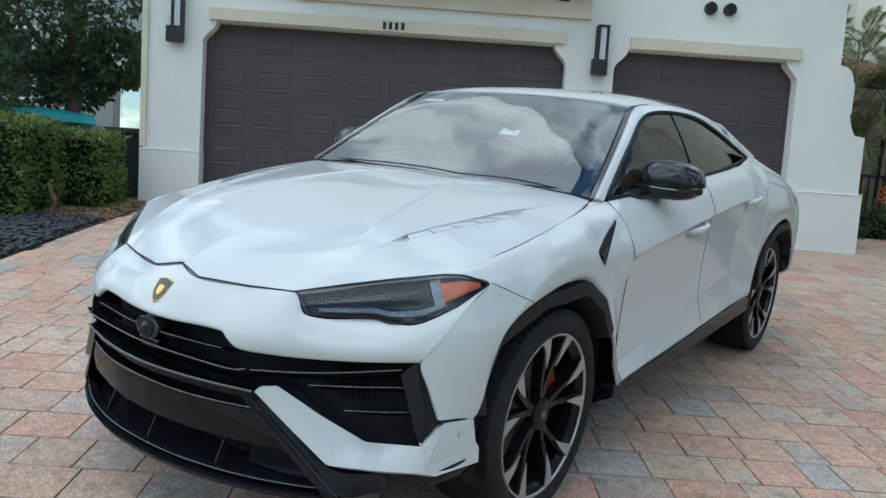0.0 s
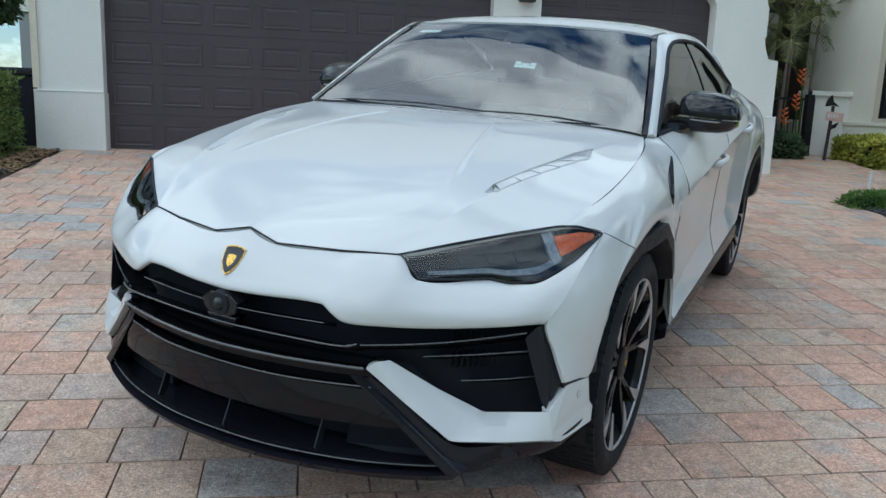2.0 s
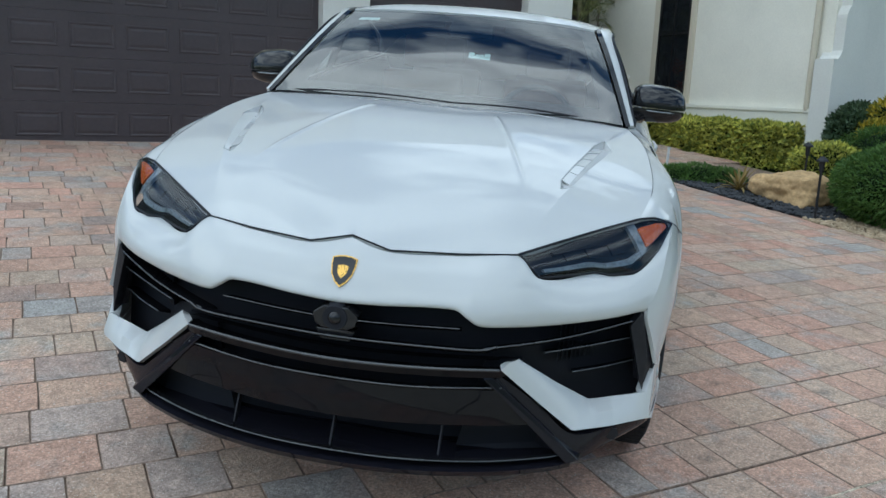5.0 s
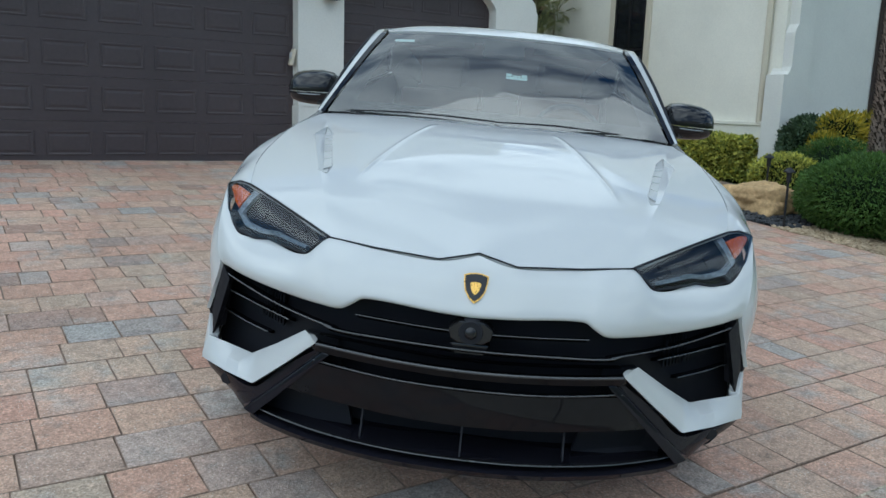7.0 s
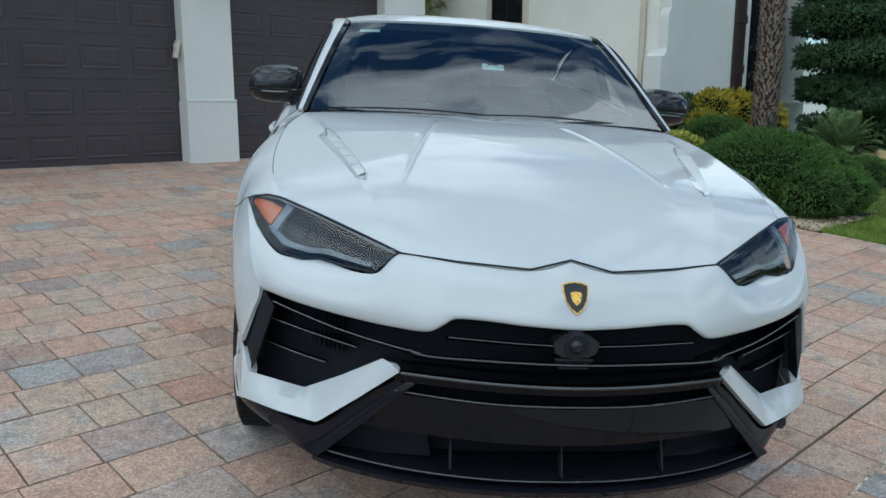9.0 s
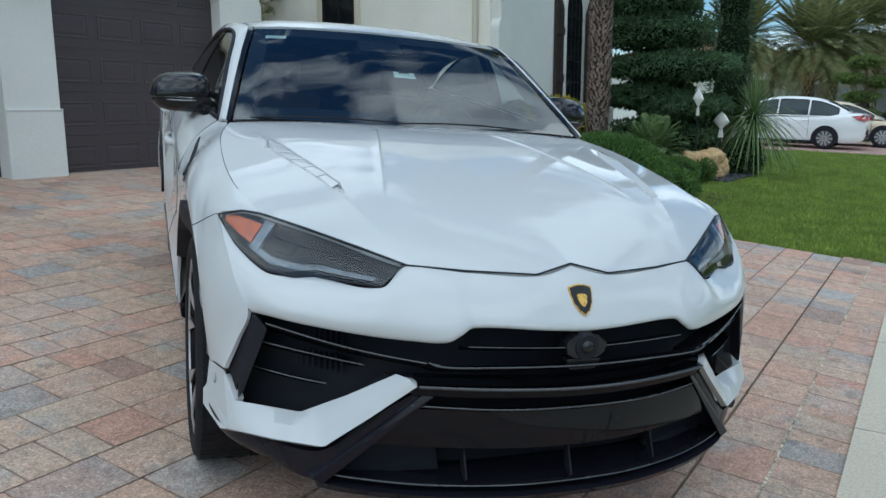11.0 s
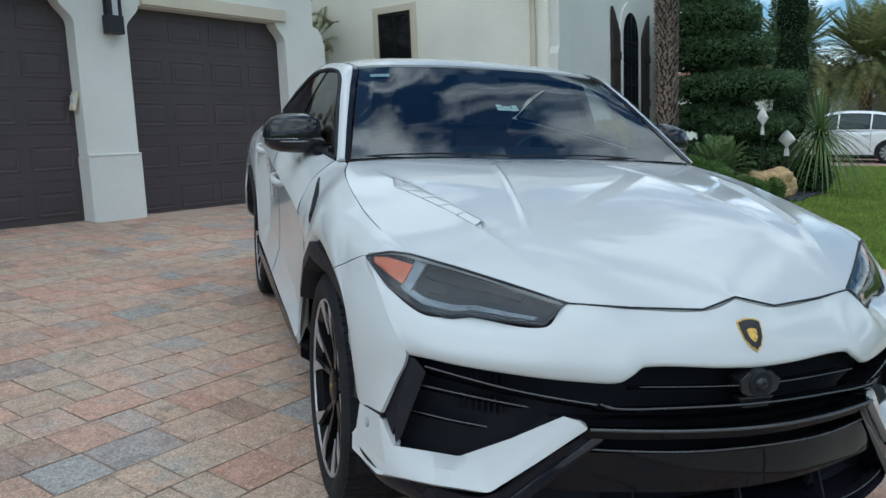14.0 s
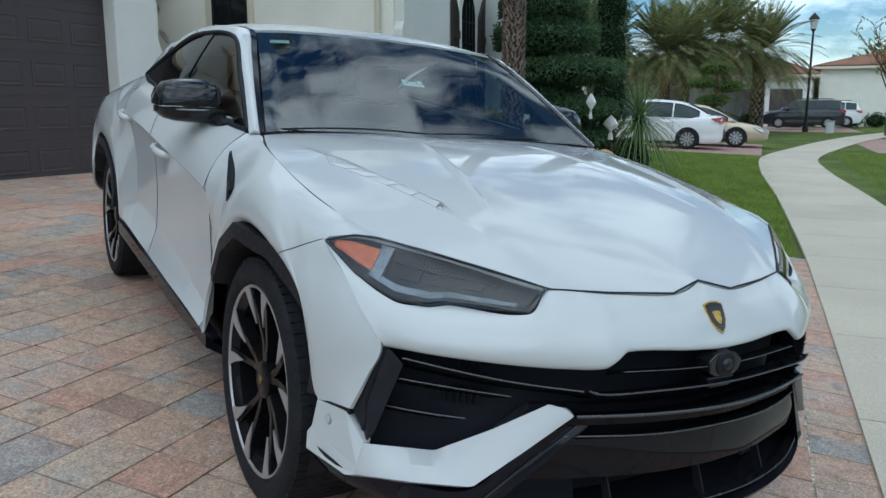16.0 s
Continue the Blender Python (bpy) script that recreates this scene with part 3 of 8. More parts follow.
seam("door_gap", [p + Vector((0.001, 0, 0)) for p in FRONT_DOOR[-1]], car, 0.0010, sharp=True, k=60)
QUARTER = [
    DOORS5,
    [(0.998, 2.72, 0.740), (1.000, 2.73, 0.78), (1.002, 2.75, 0.84), (1.002, 2.77, 0.92), (0.995, 2.80, 1.03), (0.978, 2.83, 1.10), (0.925, 2.88, 1.19), (0.790, 2.93, 1.288)],
    [(1.004, 3.06, 0.893), (1.008, 3.07, 0.92), (1.010, 3.08, 0.95), (1.008, 3.09, 0.99), (0.998, 3.11, 1.05), (0.970, 3.14, 1.12), (0.900, 3.18, 1.19), (0.740, 3.25, 1.280)],
    [(1.000, 3.40, 0.850), (1.003, 3.42, 0.88), (1.003, 3.44, 0.91), (0.998, 3.47, 0.95), (0.985, 3.50, 1.01), (0.950, 3.54, 1.08), (0.870, 3.60, 1.14), (0.680, 3.68, 1.205)],
    [(0.985, 3.62, 0.500), (0.985, 3.66, 0.58), (0.980, 3.70, 0.68), (0.970, 3.75, 0.80), (0.950, 3.79, 0.92), (0.910, 3.83, 1.00), (0.830, 3.88, 1.07), (0.600, 3.96, 1.120)],
    [(0.60, 3.98, 0.420), (0.60, 4.02, 0.52), (0.60, 4.05, 0.64), (0.60, 4.07, 0.76), (0.60, 4.08, 0.88), (0.60, 4.07, 0.98), (0.58, 4.05, 1.05), (0.45, 4.02, 1.120)],
    [(0.0, 4.02, 0.420), (0.0, 4.07, 0.52), (0.0, 4.11, 0.64), (0.0, 4.12, 0.76), (0.0, 4.12, 0.88), (0.0, 4.11, 0.98), (0.0, 4.09, 1.05), (0.0, 4.05, 1.130)],
]
pair("rear_quarter", panel(loft(QUARTER, 34, 60)), PAINT, car, "white rear quarter panel", angle=50)
for y, z in ((1.515, 0.972), (2.455, 1.062)):
    handle = pair("door_handle", tube(spline([(0.958, y - 0.105, z - 0.012), (0.992, y - 0.085, z - 0.004), (1.004, y, z + 0.006), (0.994, y + 0.085, z + 0.014), (0.958, y + 0.105, z + 0.016)], 14), [0.010] + [0.017] * 6 + [0.014] * 7 + [0.008], 10), PAINT, car, "white door handle")
    for h_ in handle:
        sx = 1 if h_.data.vertices[0].co.x > 0 else -1
        # grey bulge on the door skin, coloured like the shaded hollow
        cup = bmesh.new()
        bmesh.ops.create_uvsphere(cup, u_segments=20, v_segments=10, radius=1.0, matrix=Matrix.Translation((sx * 0.957, y, z + 0.004)) @ Matrix.Diagonal((0.012, 0.082, 0.036, 1)))
        part("handle_cup", cup, SHADOW_GREY, h_, "hollow behind the handle with its shade painted grey", True)

# roof, pillars and glass
ROOF = [
    [(0.615, 1.352, 1.530), (0.48, 1.385, 1.545), (0.25, 1.425, 1.556), (0, 1.440, 1.560)],
    [(0.640, 1.50, 1.546), (0.48, 1.53, 1.573), (0.25, 1.55, 1.587), (0, 1.56, 1.592)],
    [(0.662, 1.75, 1.556), (0.48, 1.78, 1.588), (0.25, 1.80, 1.604), (0, 1.81, 1.610)],
    [(0.664, 2.25, 1.530), (0.48, 2.28, 1.578), (0.25, 2.30, 1.604), (0, 2.30, 1.612)],
    [(0.640, 2.85, 1.445), (0.48, 2.90, 1.505), (0.25, 2.95, 1.538), (0, 2.97, 1.545)],
    [(0.590, 3.45, 1.300), (0.45, 3.50, 1.345), (0.25, 3.55, 1.375), (0, 3.57, 1.382)],
    [(0.520, 3.97, 1.120), (0.40, 4.00, 1.135), (0.25, 4.02, 1.145), (0, 4.04, 1.150)],
]
roof_grid = loft(ROOF, 24, 60)
part("roof", panel(roof_grid, True, out=(0, 2.4, 0.9)), PAINT, car, "white roof", True, angle=50)
OUTER = [(0.826, 0.715, 1.130), (0.775, 0.99, 1.300), (0.735, 1.19, 1.420), (0.706, 1.350, 1.497), (0.712, 1.50, 1.520), (0.722, 1.75, 1.523), (0.738, 2.10, 1.490), (0.756, 2.45, 1.418), (0.800, 2.79, 1.292)]
INNER = [(0.782, 0.668, 1.137), (0.722, 0.930, 1.293), (0.665, 1.16, 1.428), (0.622, 1.340, 1.524), (0.645, 1.50, 1.547), (0.664, 1.75, 1.556), (0.668, 2.12, 1.540), (0.655, 2.52, 1.497), (0.640, 2.85, 1.445)]
MIDDLE = [tuple((Vector(a) + Vector(b)) / 2 + Vector((0.012, -0.008 if i < 3 else 0, 0.010))) for i, (a, b) in enumerate(zip(OUTER, INNER))]
post_g = [list(r) for r in zip(*[spline(c, 60) for c in (OUTER, MIDDLE, INNER)])]
trim_g = []
for i, r in enumerate(post_g):
    k_ = 0.45 * (1 - ease(i, 19, 25))
    trim_g.append([r[2] + Vector((0.002, -0.003, 0.002)), r[2].lerp(r[1], k_ + 0.02) + Vector((0.003, -0.005, 0.003))])
    r[2] = r[2].lerp(r[1], k_)
pair("screen_moulding", panel(trim_g[:26], lip=0.004, out=(0, 1.8, 1.0)), GLOSS_BLACK, car, "black moulding beside the windscreen", angle=60)
pair("pillar", panel(post_g, out=(0, 1.8, 1.0)), PAINT, car, "white windscreen pillar and roof rail", angle=60)
BACK_IN = [(0.655, 2.52, 1.497), (0.640, 2.85, 1.445), (0.590, 3.45, 1.300), (0.520, 3.97, 1.120)]
BACK_OUT = [(0.768, 2.55, 1.390), (0.800, 2.82, 1.287), (0.680, 3.68, 1.205), (0.600, 3.96, 1.122)]
pair("rear_pillar", panel(loft([BACK_OUT, [tuple((Vector(a) + Vector(b)) / 2 + Vector((0.02, 0, 0.02))) for a, b in zip(BACK_OUT, BACK_IN)], BACK_IN], 24, 10), out=(0, 2.8, 0.8)), PAINT, car, "white rear pillar", angle=60)
BELT = [(0.818, 0.745, 1.136), (0.842, 1.05, 1.152), (0.858, 1.40, 1.178), (0.866, 1.72, 1.205), (0.862, 2.25, 1.243), (0.812, 2.77, 1.286)]
TOP = [(0.818, 0.745, 1.140), (0.760, 1.06, 1.345), (0.704, 1.350, 1.492), (0.720, 1.75, 1.516), (0.738, 2.12, 1.480), (0.812, 2.77, 1.290)]
side_b, side_t = spline(BELT, 60), spline(TOP, 60)


def side_glass(i0, i1, inset=0.0):
    return [[side_b[i].lerp(side_t[i], k / 6) + Vector((0.012 * math.sin(math.pi * k / 6) - inset, 0, 0)) for k in range(7)] for i in range(i0, i1 + 1)]


pair("front_side_window", panel(side_glass(0, 29, 0.004), lip=0.004, out=(0, 1.5, 1.2)), GLASS_SIDE, car, "lightly tinted front side window")
pair("rear_side_window", panel(side_glass(31, 60, 0.004), lip=0.004, out=(0, 2.2, 1.2)), GLASS_DARK, car, "dark tinted rear side window")
pair("door_post", panel(side_glass(28, 32, -0.001), lip=0.01, out=(0, 2.2, 1.2)), GLOSS_BLACK, car)
pair("window_trim", tube([p + Vector((0.003, 0, 0)) for p in side_b + side_t[::-1]], 0.010, 6), CAVITY, car, "black window surround")
SCREEN = [
    [(0, 0.865, 1.136), (0, 1.05, 1.286), (0, 1.24, 1.425), (0, 1.432, 1.550)],
    [(0.25, 0.845, 1.138), (0.235, 1.035, 1.286), (0.22, 1.23, 1.423), (0.205, 1.422, 1.546)],
    [(0.50, 0.797, 1.141), (0.475, 0.995, 1.290), (0.44, 1.19, 1.420), (0.405, 1.394, 1.539)],
    [(0.68, 0.733, 1.142), (0.64, 0.948, 1.293), (0.59, 1.155, 1.423), (0.54, 1.360, 1.528)],
    [(0.774, 0.680, 1.140), (0.715, 0.925, 1.293), (0.660, 1.150, 1.426), (0.612, 1.338, 1.522)],
]
screen = loft(SCREEN, 24, 24)
part("windscreen", panel(screen, True, lip=0.004, out=(0, 1.8, 1.0)), GLASS, car, "windscreen reflecting clouds", True)


def band(rows):
    return [[p + Vector((0, 0.006, -0.006)) for p in r] for r in rows]


part("screen_border", panel(band(screen[0:4]), True, lip=0, out=(0, 1.8, 1.0)), SATIN_BLACK, car, "black border of the windscreen")
part("screen_border", panel(band(screen[22:]), True, lip=0, out=(0, 1.8, 1.0)), SATIN_BLACK, car)
pair("screen_border", panel(band([r[21:] for r in screen]), lip=0, out=(0, 1.8, 1.0)), SATIN_BLACK, car)
part("screen_sensor", panel(band([r[:5] for r in screen[19:25]]), True, lip=0.01, out=(0, 1.8, 1.0)), SATIN_BLACK, car)


def on_screen(u, v, off=0.005):
    """Place on the windscreen's inner face: u from the middle (1: left edge of the car), v from the cowl up."""
    g = screen if u >= 0 else mirrored(screen)
    a = abs(u) * 24
    i, j = int(min(v * 24, 23)), int(min(a, 23))
    p = g[i][j].lerp(g[i][j + 1], a - j).lerp(g[i + 1][j].lerp(g[i + 1][j + 1], a - j), v * 24 - i)
    return p + Vector((0, off, -off))


def patch(u0, v0, u1, v1, k=4, off=0.005):
    bm = bmesh.new()
    add_grid(bm, [[on_screen(u0 + (u1 - u0) * i / k, v0 + (v1 - v0) * j / k, off) for i in range(k + 1)] for j in range(k + 1)])
    return bm


part("parking_sticker", patch(-0.90, 0.875, -0.74, 0.915), STICKER, car, "pale rectangular sticker behind the glass")
sticker = bmesh.new()
for u0, v0, u1, v1 in ((0.035, 0.495, 0.185, 0.525), (0.035, 0.528, 0.075, 0.560), (0.145, 0.528, 0.185, 0.560), (0.08, 0.528, 0.14, 0.545)):
    add_grid(sticker, [[on_screen(u0 + (u1 - u0) * i / 2, v0 + (v1 - v0) * j / 2) for i in range(3)] for j in range(3)])
part("toll_tag", sticker, STICKER, car, "pale toll tag behind the glass")
for x0, x1 in ((-0.70, 0.02), (-0.02, 0.60)):
    q = [(x0, 0.70 + (0.12 if x0 > -0.5 else 0.035), 1.150), ((x0 + x1) / 2, 0.835, 1.158), (x1, 0.865 - 0.14 * max(x1, 0), 1.148)]
    part("wiper", tube(spline(q, 12), [0.002] + [0.0038] * 11 + [0.003], 6), SATIN_BLACK, car, "black wiper arm", True)
part("cowl_panel", panel(loft([[(0, 0.83, 1.120), (0.3, 0.81, 1.122), (0.6, 0.75, 1.122), (0.78, 0.66, 1.120)], [(0, 0.90, 1.130), (0.3, 0.87, 1.132), (0.6, 0.80, 1.132), (0.78, 0.70, 1.125)]], 16, 3), True, lip=0), SATIN_BLACK, car)

# ---- the car's front end ----
BAR_BLACK = mat("bar_black", (0.009, 0.009, 0.011), 0.3, var=0.1, scale=40, fine=0.0, coat=0.35, spec=0.0)
back = [
    [(0, -0.66, 0.30), (0, -0.70, 0.45), (0, -0.72, 0.60), (0, -0.74, 0.76)],
    [(0.35, -0.64, 0.30), (0.35, -0.68, 0.45), (0.35, -0.69, 0.60), (0.35, -0.70, 0.76)],
    [(0.62, -0.52, 0.30), (0.62, -0.52, 0.45), (0.62, -0.53, 0.60), (0.62, -0.55, 0.73)],
    [(0.88, -0.36, 0.32), (0.87, -0.36, 0.45), (0.86, -0.37, 0.60), (0.82, -0.40, 0.72)],
]
part("grille_backing", panel(loft(back, 10, 24), True), CAVITY, car, "black grille cavity", True)


def bar(path, w, h, k=30, fall=0.36):
    """A blade of height h and depth w along path; the path is its upper front edge."""
    p = spline(path, k)
    bm = bmesh.new()
    rings = [[bm.verts.new(q + Vector(d)) for d in ((0, 0, 0), (0, w, 0.004 - fall * w), (0, w, -h - fall * w), (0, 0.012, -h))] for q in p]
    for a, b in zip(rings, rings[1:]):
        for i in range(4):
            bm.faces.new((a[i], a[(i + 1) % 4], b[(i + 1) % 4], b[i]))
    bm.faces.new(rings[0])
    bm.faces.new(rings[-1][::-1])
    bmesh.ops.recalc_face_normals(bm, faces=bm.faces)
    return bm


def both_sides(path):
    return [(-x, y, z) for x, y, z in path[:0:-1]] + path


grille = part("grille", bar(both_sides([(0, -0.862, 0.590), (0.22, -0.835, 0.588), (0.445, -0.775, 0.588), (0.47, -0.75, 0.590)]), 0.10, 0.028), BAR_BLACK, car, "gloss black grille with cross bars", True, angle=30)
part("bar", bar(both_sides([(0, -0.840, 0.645), (0.30, -0.815, 0.646), (0.40, -0.800, 0.650), (0.43, -0.790, 0.660)]), 0.07, 0.013), BAR_BLACK, grille, smooth=True, angle=30)
part("bar", bar(both_sides([(0, -0.832, 0.694), (0.33, -0.800, 0.700)]), 0.06, 0.009), BAR_BLACK, grille, smooth=True, angle=30)
part("bar", bar(both_sides([(0, -0.832, 0.612), (0.44, -0.770, 0.618)]), 0.06, 0.007), BAR_BLACK, grille, smooth=True, angle=30)
pair("side_slat", bar([(0.40, -0.79, 0.650), (0.60, -0.665, 0.662), (0.80, -0.515, 0.690)], 0.10, 0.010), BAR_BLACK, grille, angle=30)
pair("side_slat", bar([(0.56, -0.655, 0.610), (0.68, -0.575, 0.618), (0.815, -0.480, 0.630)], 0.10, 0.008), BAR_BLACK, grille, angle=30)
pair("side_slat", bar([(0.645, -0.585, 0.535), (0.74, -0.520, 0.540), (0.83, -0.450, 0.548)], 0.08, 0.008), BAR_BLACK, grille, angle=30)
for i in range(16):
    x = 0.60 + 0.013 * i
    y = -0.555 + 0.95 * (x - 0.62)
    for z0, z1 in ((0.555, 0.605), (0.625, 0.668)):
        pair("cooling_fin", box(x - 0.002, y, z0, x + 0.002, y + 0.03, z1), CAVITY, grille, smooth=False)
# paler tubes along the bar edges: the sky's glint put in as colour
EDGE_GLINT = mat("grille_edge_glint", (0.055, 0.058, 0.062), 0.25, 0.2, var=0.1, fine=0.0)


def edge(path, r, both=False):
    bm = tube(spline(path, 40), r, 6)
    return part("bar_edge_glint", bm, EDGE_GLINT, grille, smooth=True) if not both else pair("bar_edge_glint", bm, EDGE_GLINT, grille)


edge(both_sides([(0, -0.864, 0.590), (0.22, -0.837, 0.588), (0.445, -0.777, 0.588)]), 0.0045)
edge(both_sides([(0, -0.842, 0.645), (0.30, -0.817, 0.646), (0.40, -0.802, 0.650), (0.43, -0.792, 0.660)]), 0.0026)
edge([(0.40, -0.792, 0.650), (0.60, -0.667, 0.662), (0.80, -0.517, 0.690)], 0.0024, True)
edge([(0.56, -0.657, 0.610), (0.68, -0.577, 0.618), (0.815, -0.482, 0.630)], 0.0022, True)
edge([(0.645, -0.587, 0.535), (0.74, -0.522, 0.540), (0.83, -0.452, 0.548)], 0.0022, True)
edge(both_sides([(0, -0.848, 0.529), (0.22, -0.828, 0.528), (0.455, -0.754, 0.528)]), 0.0026)
edge(both_sides([(x, y + 0.016, z + 0.024) for x, y, z in ((0, -0.872, 0.292), (0.20, -0.856, 0.290), (0.42, -0.795, 0.286), (0.60, -0.710, 0.284), (0.672, -0.662, 0.286))]), 0.0024)
edge(both_sides([(0, -0.834, 0.694), (0.33, -0.802, 0.700)]), 0.0016)
pair("vane", prism([(0.796, -0.518, 0.672), (0.820, -0.500, 0.704), (0.830, -0.488, 0.706), (0.866, -0.474, 0.560), (0.864, -0.480, 0.462), (0.852, -0.494, 0.490)], (-0.004, 0.045, 0)), SATIN_BLACK, car, "black upright vane at the side of the grille", smooth=False, bevel=0.004)
pair("vane_edge", prism([(0.826, -0.478, 0.708), (0.834, -0.470, 0.708), (0.886, -0.428, 0.535), (0.868, -0.458, 0.480), (0.856, -0.471, 0.560)], (-0.03, 0.03, 0)), SATIN_BLACK, car, smooth=False)
radar = bmesh.new()
add_prism(radar, [(x * 0.66, -0.838, 0.697 + (z - 0.697) * 0.8) for x, z in ((-0.095, 0.708), (-0.05, 0.735), (0.05, 0.735), (0.095, 0.708), (0.085, 0.670), (0.05, 0.655), (-0.05, 0.655), (-0.085, 0.670))], (0, 0.05, 0))
add_prism(radar, [(x * 0.66, -0.830, z + 0.012) for x, z in ((-0.085, 0.648), (0.085, 0.648), (0.06, 0.615), (-0.06, 0.615))], (0, 0.04, 0))
bmesh.ops.recalc_face_normals(radar, faces=radar.faces)
cover = part("sensor_cover", radar, GLOSS_BLACK, car, "black front camera housing", bevel=0.004)
part("camera_ring", tube([(0, -0.843, 0.696), (0, -0.82, 0.696)], [0.033, 0.040], 20), CAVITY, cover, smooth=True)
eye_bm = bmesh.new()
bmesh.ops.create_uvsphere(eye_bm, u_segments=16, v_segments=10, radius=0.021, matrix=Matrix.Translation((0, -0.834, 0.696)))
part("camera_lens", eye_bm, GLOSS_BLACK, cover, smooth=True)

# lower panel, splitter and fins
PLATE_BLACK = mat("plate_black", (0.008, 0.008, 0.010), 0.3, var=0.1, scale=40, fine=0.0, coat=0.55, spec=0.0)
PLATE = [
    [(0, -0.842, 0.520), (0.20, -0.824, 0.520), (0.40, -0.772, 0.520), (0.455, -0.752, 0.520)],
    [(0, -0.839, 0.465), (0.20, -0.821, 0.465), (0.42, -0.764, 0.465), (0.490, -0.738, 0.465)],
    [(0, -0.830, 0.408), (0.20, -0.812, 0.408), (0.44, -0.748, 0.408), (0.545, -0.706, 0.408)],
]
lower = part("lower_panel", panel(loft(PLATE, 24, 12), True, lip=0.02), PLATE_BLACK, car, "dark glossy lower front panel", True, angle=40)
part("upper_edge", bar(both_sides([(0, -0.846, 0.528), (0.22, -0.826, 0.527), (0.455, -0.752, 0.527)]), 0.05, 0.008), GLOSS_BLACK, lower, smooth=True, angle=30)
part("panel_joint", bar(both_sides([(0.0, -0.828, 0.408), (0.20, -0.810, 0.408), (0.44, -0.746, 0.408), (0.54, -0.704, 0.408)]), 0.16, 0.006), SATIN_BLACK, lower, smooth=True, angle=30)
for x in (-0.30, 0.0, 0.30):
    y = -0.795 + 0.25 * abs(x) ** 1.5
    part("fin", prism([(x, y, 0.400), (x, y - 0.040, 0.318), (x, y - 0.030, 0.308), (x, y - 0.004, 0.322), (x, y + 0.022, 0.400)], (0.005, 0, 0)), SATIN_BLACK, lower)
pair("intake_backing", prism([(0.40, -0.690, 0.580), (0.50, -0.660, 0.580), (0.76, -0.520, 0.300), (0.62, -0.600, 0.270), (0.34, -0.690, 0.300)], (0, 0.02, 0)), CAVITY, car, smooth=False)
pair("intake_side", prism([(0.432, -0.758, 0.550), (0.664, -0.655, 0.290), (0.664, -0.560, 0.280), (0.500, -0.640, 0.550)], (0.008, 0, 0.004)), CAVITY, car, smooth=False)
SPLIT = [(0, -0.872, 0.292), (0.20, -0.856, 0.290), (0.42, -0.795, 0.286), (0.60, -0.710, 0.284), (0.672, -0.662, 0.286)]
split = part("splitter", bar(both_sides(SPLIT), 0.24, 0.020, 48, 0.0), CARBON, car, "black front splitter lip", True, angle=30)
part("lip", bar(both_sides([(x, y + 0.020, z + 0.022) for x, y, z in SPLIT]), 0.03, 0.008, 48), GLOSS_BLACK, split, smooth=True, angle=30)
pair("strake", prism([(0.402, -0.782, 0.560), (0.428, -0.764, 0.560), (0.694, -0.660, 0.296), (0.660, -0.672, 0.284)], (0.012, 0.045, 0.002)), CARBON, car, "black diagonal strake", smooth=False, bevel=0.004)
CORNER = [
    [(0.450, -0.752, 0.560), (0.560, -0.700, 0.470), (0.664, -0.652, 0.372), (0.780, -0.565, 0.368), (0.895, -0.462, 0.375), (0.925, -0.36, 0.385), (0.935, -0.28, 0.392)],
    [(0.440, -0.752, 0.545), (0.570, -0.700, 0.430), (0.670, -0.652, 0.325), (0.780, -0.555, 0.330), (0.890, -0.445, 0.342), (0.922, -0.35, 0.352), (0.932, -0.28, 0.36)],
    [(0.430, -0.745, 0.520), (0.565, -0.695, 0.390), (0.674, -0.645, 0.288), (0.775, -0.535, 0.296), (0.872, -0.425, 0.312), (0.908, -0.34, 0.322), (0.918, -0.28, 0.33)],
]
corner = loft(CORNER, 30, 8)
for side in pair("bumper_corner", panel(corner, lip=0.03), CARBON, car, "gloss black lower bumper corner", angle=45):
    sx = 1 if side.data.vertices[0].co.x > 0 else -1
    part("fog_lamp", tube([(sx * 0.788, -0.560, 0.345), (sx * 0.780, -0.535, 0.345)], [0.020, 0.024], 6), SATIN_BLACK, side)

# white blades below the side intakes
FANG_FRONT = [(0.449, -0.772, 0.588), (0.556, -0.722, 0.488), (0.664, -0.672, 0.392), (0.780, -0.588, 0.386), (0.895, -0.486, 0.380)]
FANG_BACK = [(0.492, -0.722, 0.606), (0.600, -0.640, 0.520), (0.705, -0.548, 0.440), (0.780, -0.512, 0.446), (0.876, -0.482, 0.460)]
FANG_MID = [tuple((Vector(a) * 0.55 + Vector(b) * 0.45) + Vector((0.0, -0.010, 0.010))) for a, b in zip(FANG_FRONT, FANG_BACK)]
FANG_MID[-1] = (0.893, -0.490, 0.402)
FANG_LOW = [tuple(Vector(a) + Vector((0.006, 0.030, -0.016))) for a in FANG_FRONT]
fang = [spline(c, 48, True) for c in (FANG_LOW, FANG_FRONT, FANG_MID, FANG_BACK)]
pair("bumper_blade", panel([list(r) for r in zip(*fang)], lip=0.02, out=(0.6, -0.3, 0.3)), PAINT, car, "white angled blade under the side intake", angle=38)
can = bmesh.new()
add_prism(can, [(0.876, -0.482, 0.460), (0.898, -0.415, 0.522), (0.929, -0.298, 0.512), (0.936, -0.282, 0.420), (0.893, -0.488, 0.402)], (-0.03, 0.016, 0))
add_prism(can, [(0.889, -0.486, 0.414), (0.933, -0.284, 0.436), (0.945, -0.276, 0.414), (0.944, -0.272, 0.362), (0.910, -0.455, 0.366), (0.896, -0.486, 0.378)], (-0.035, 0.016, 0))
bmesh.ops.recalc_face_normals(can, faces=can.faces)
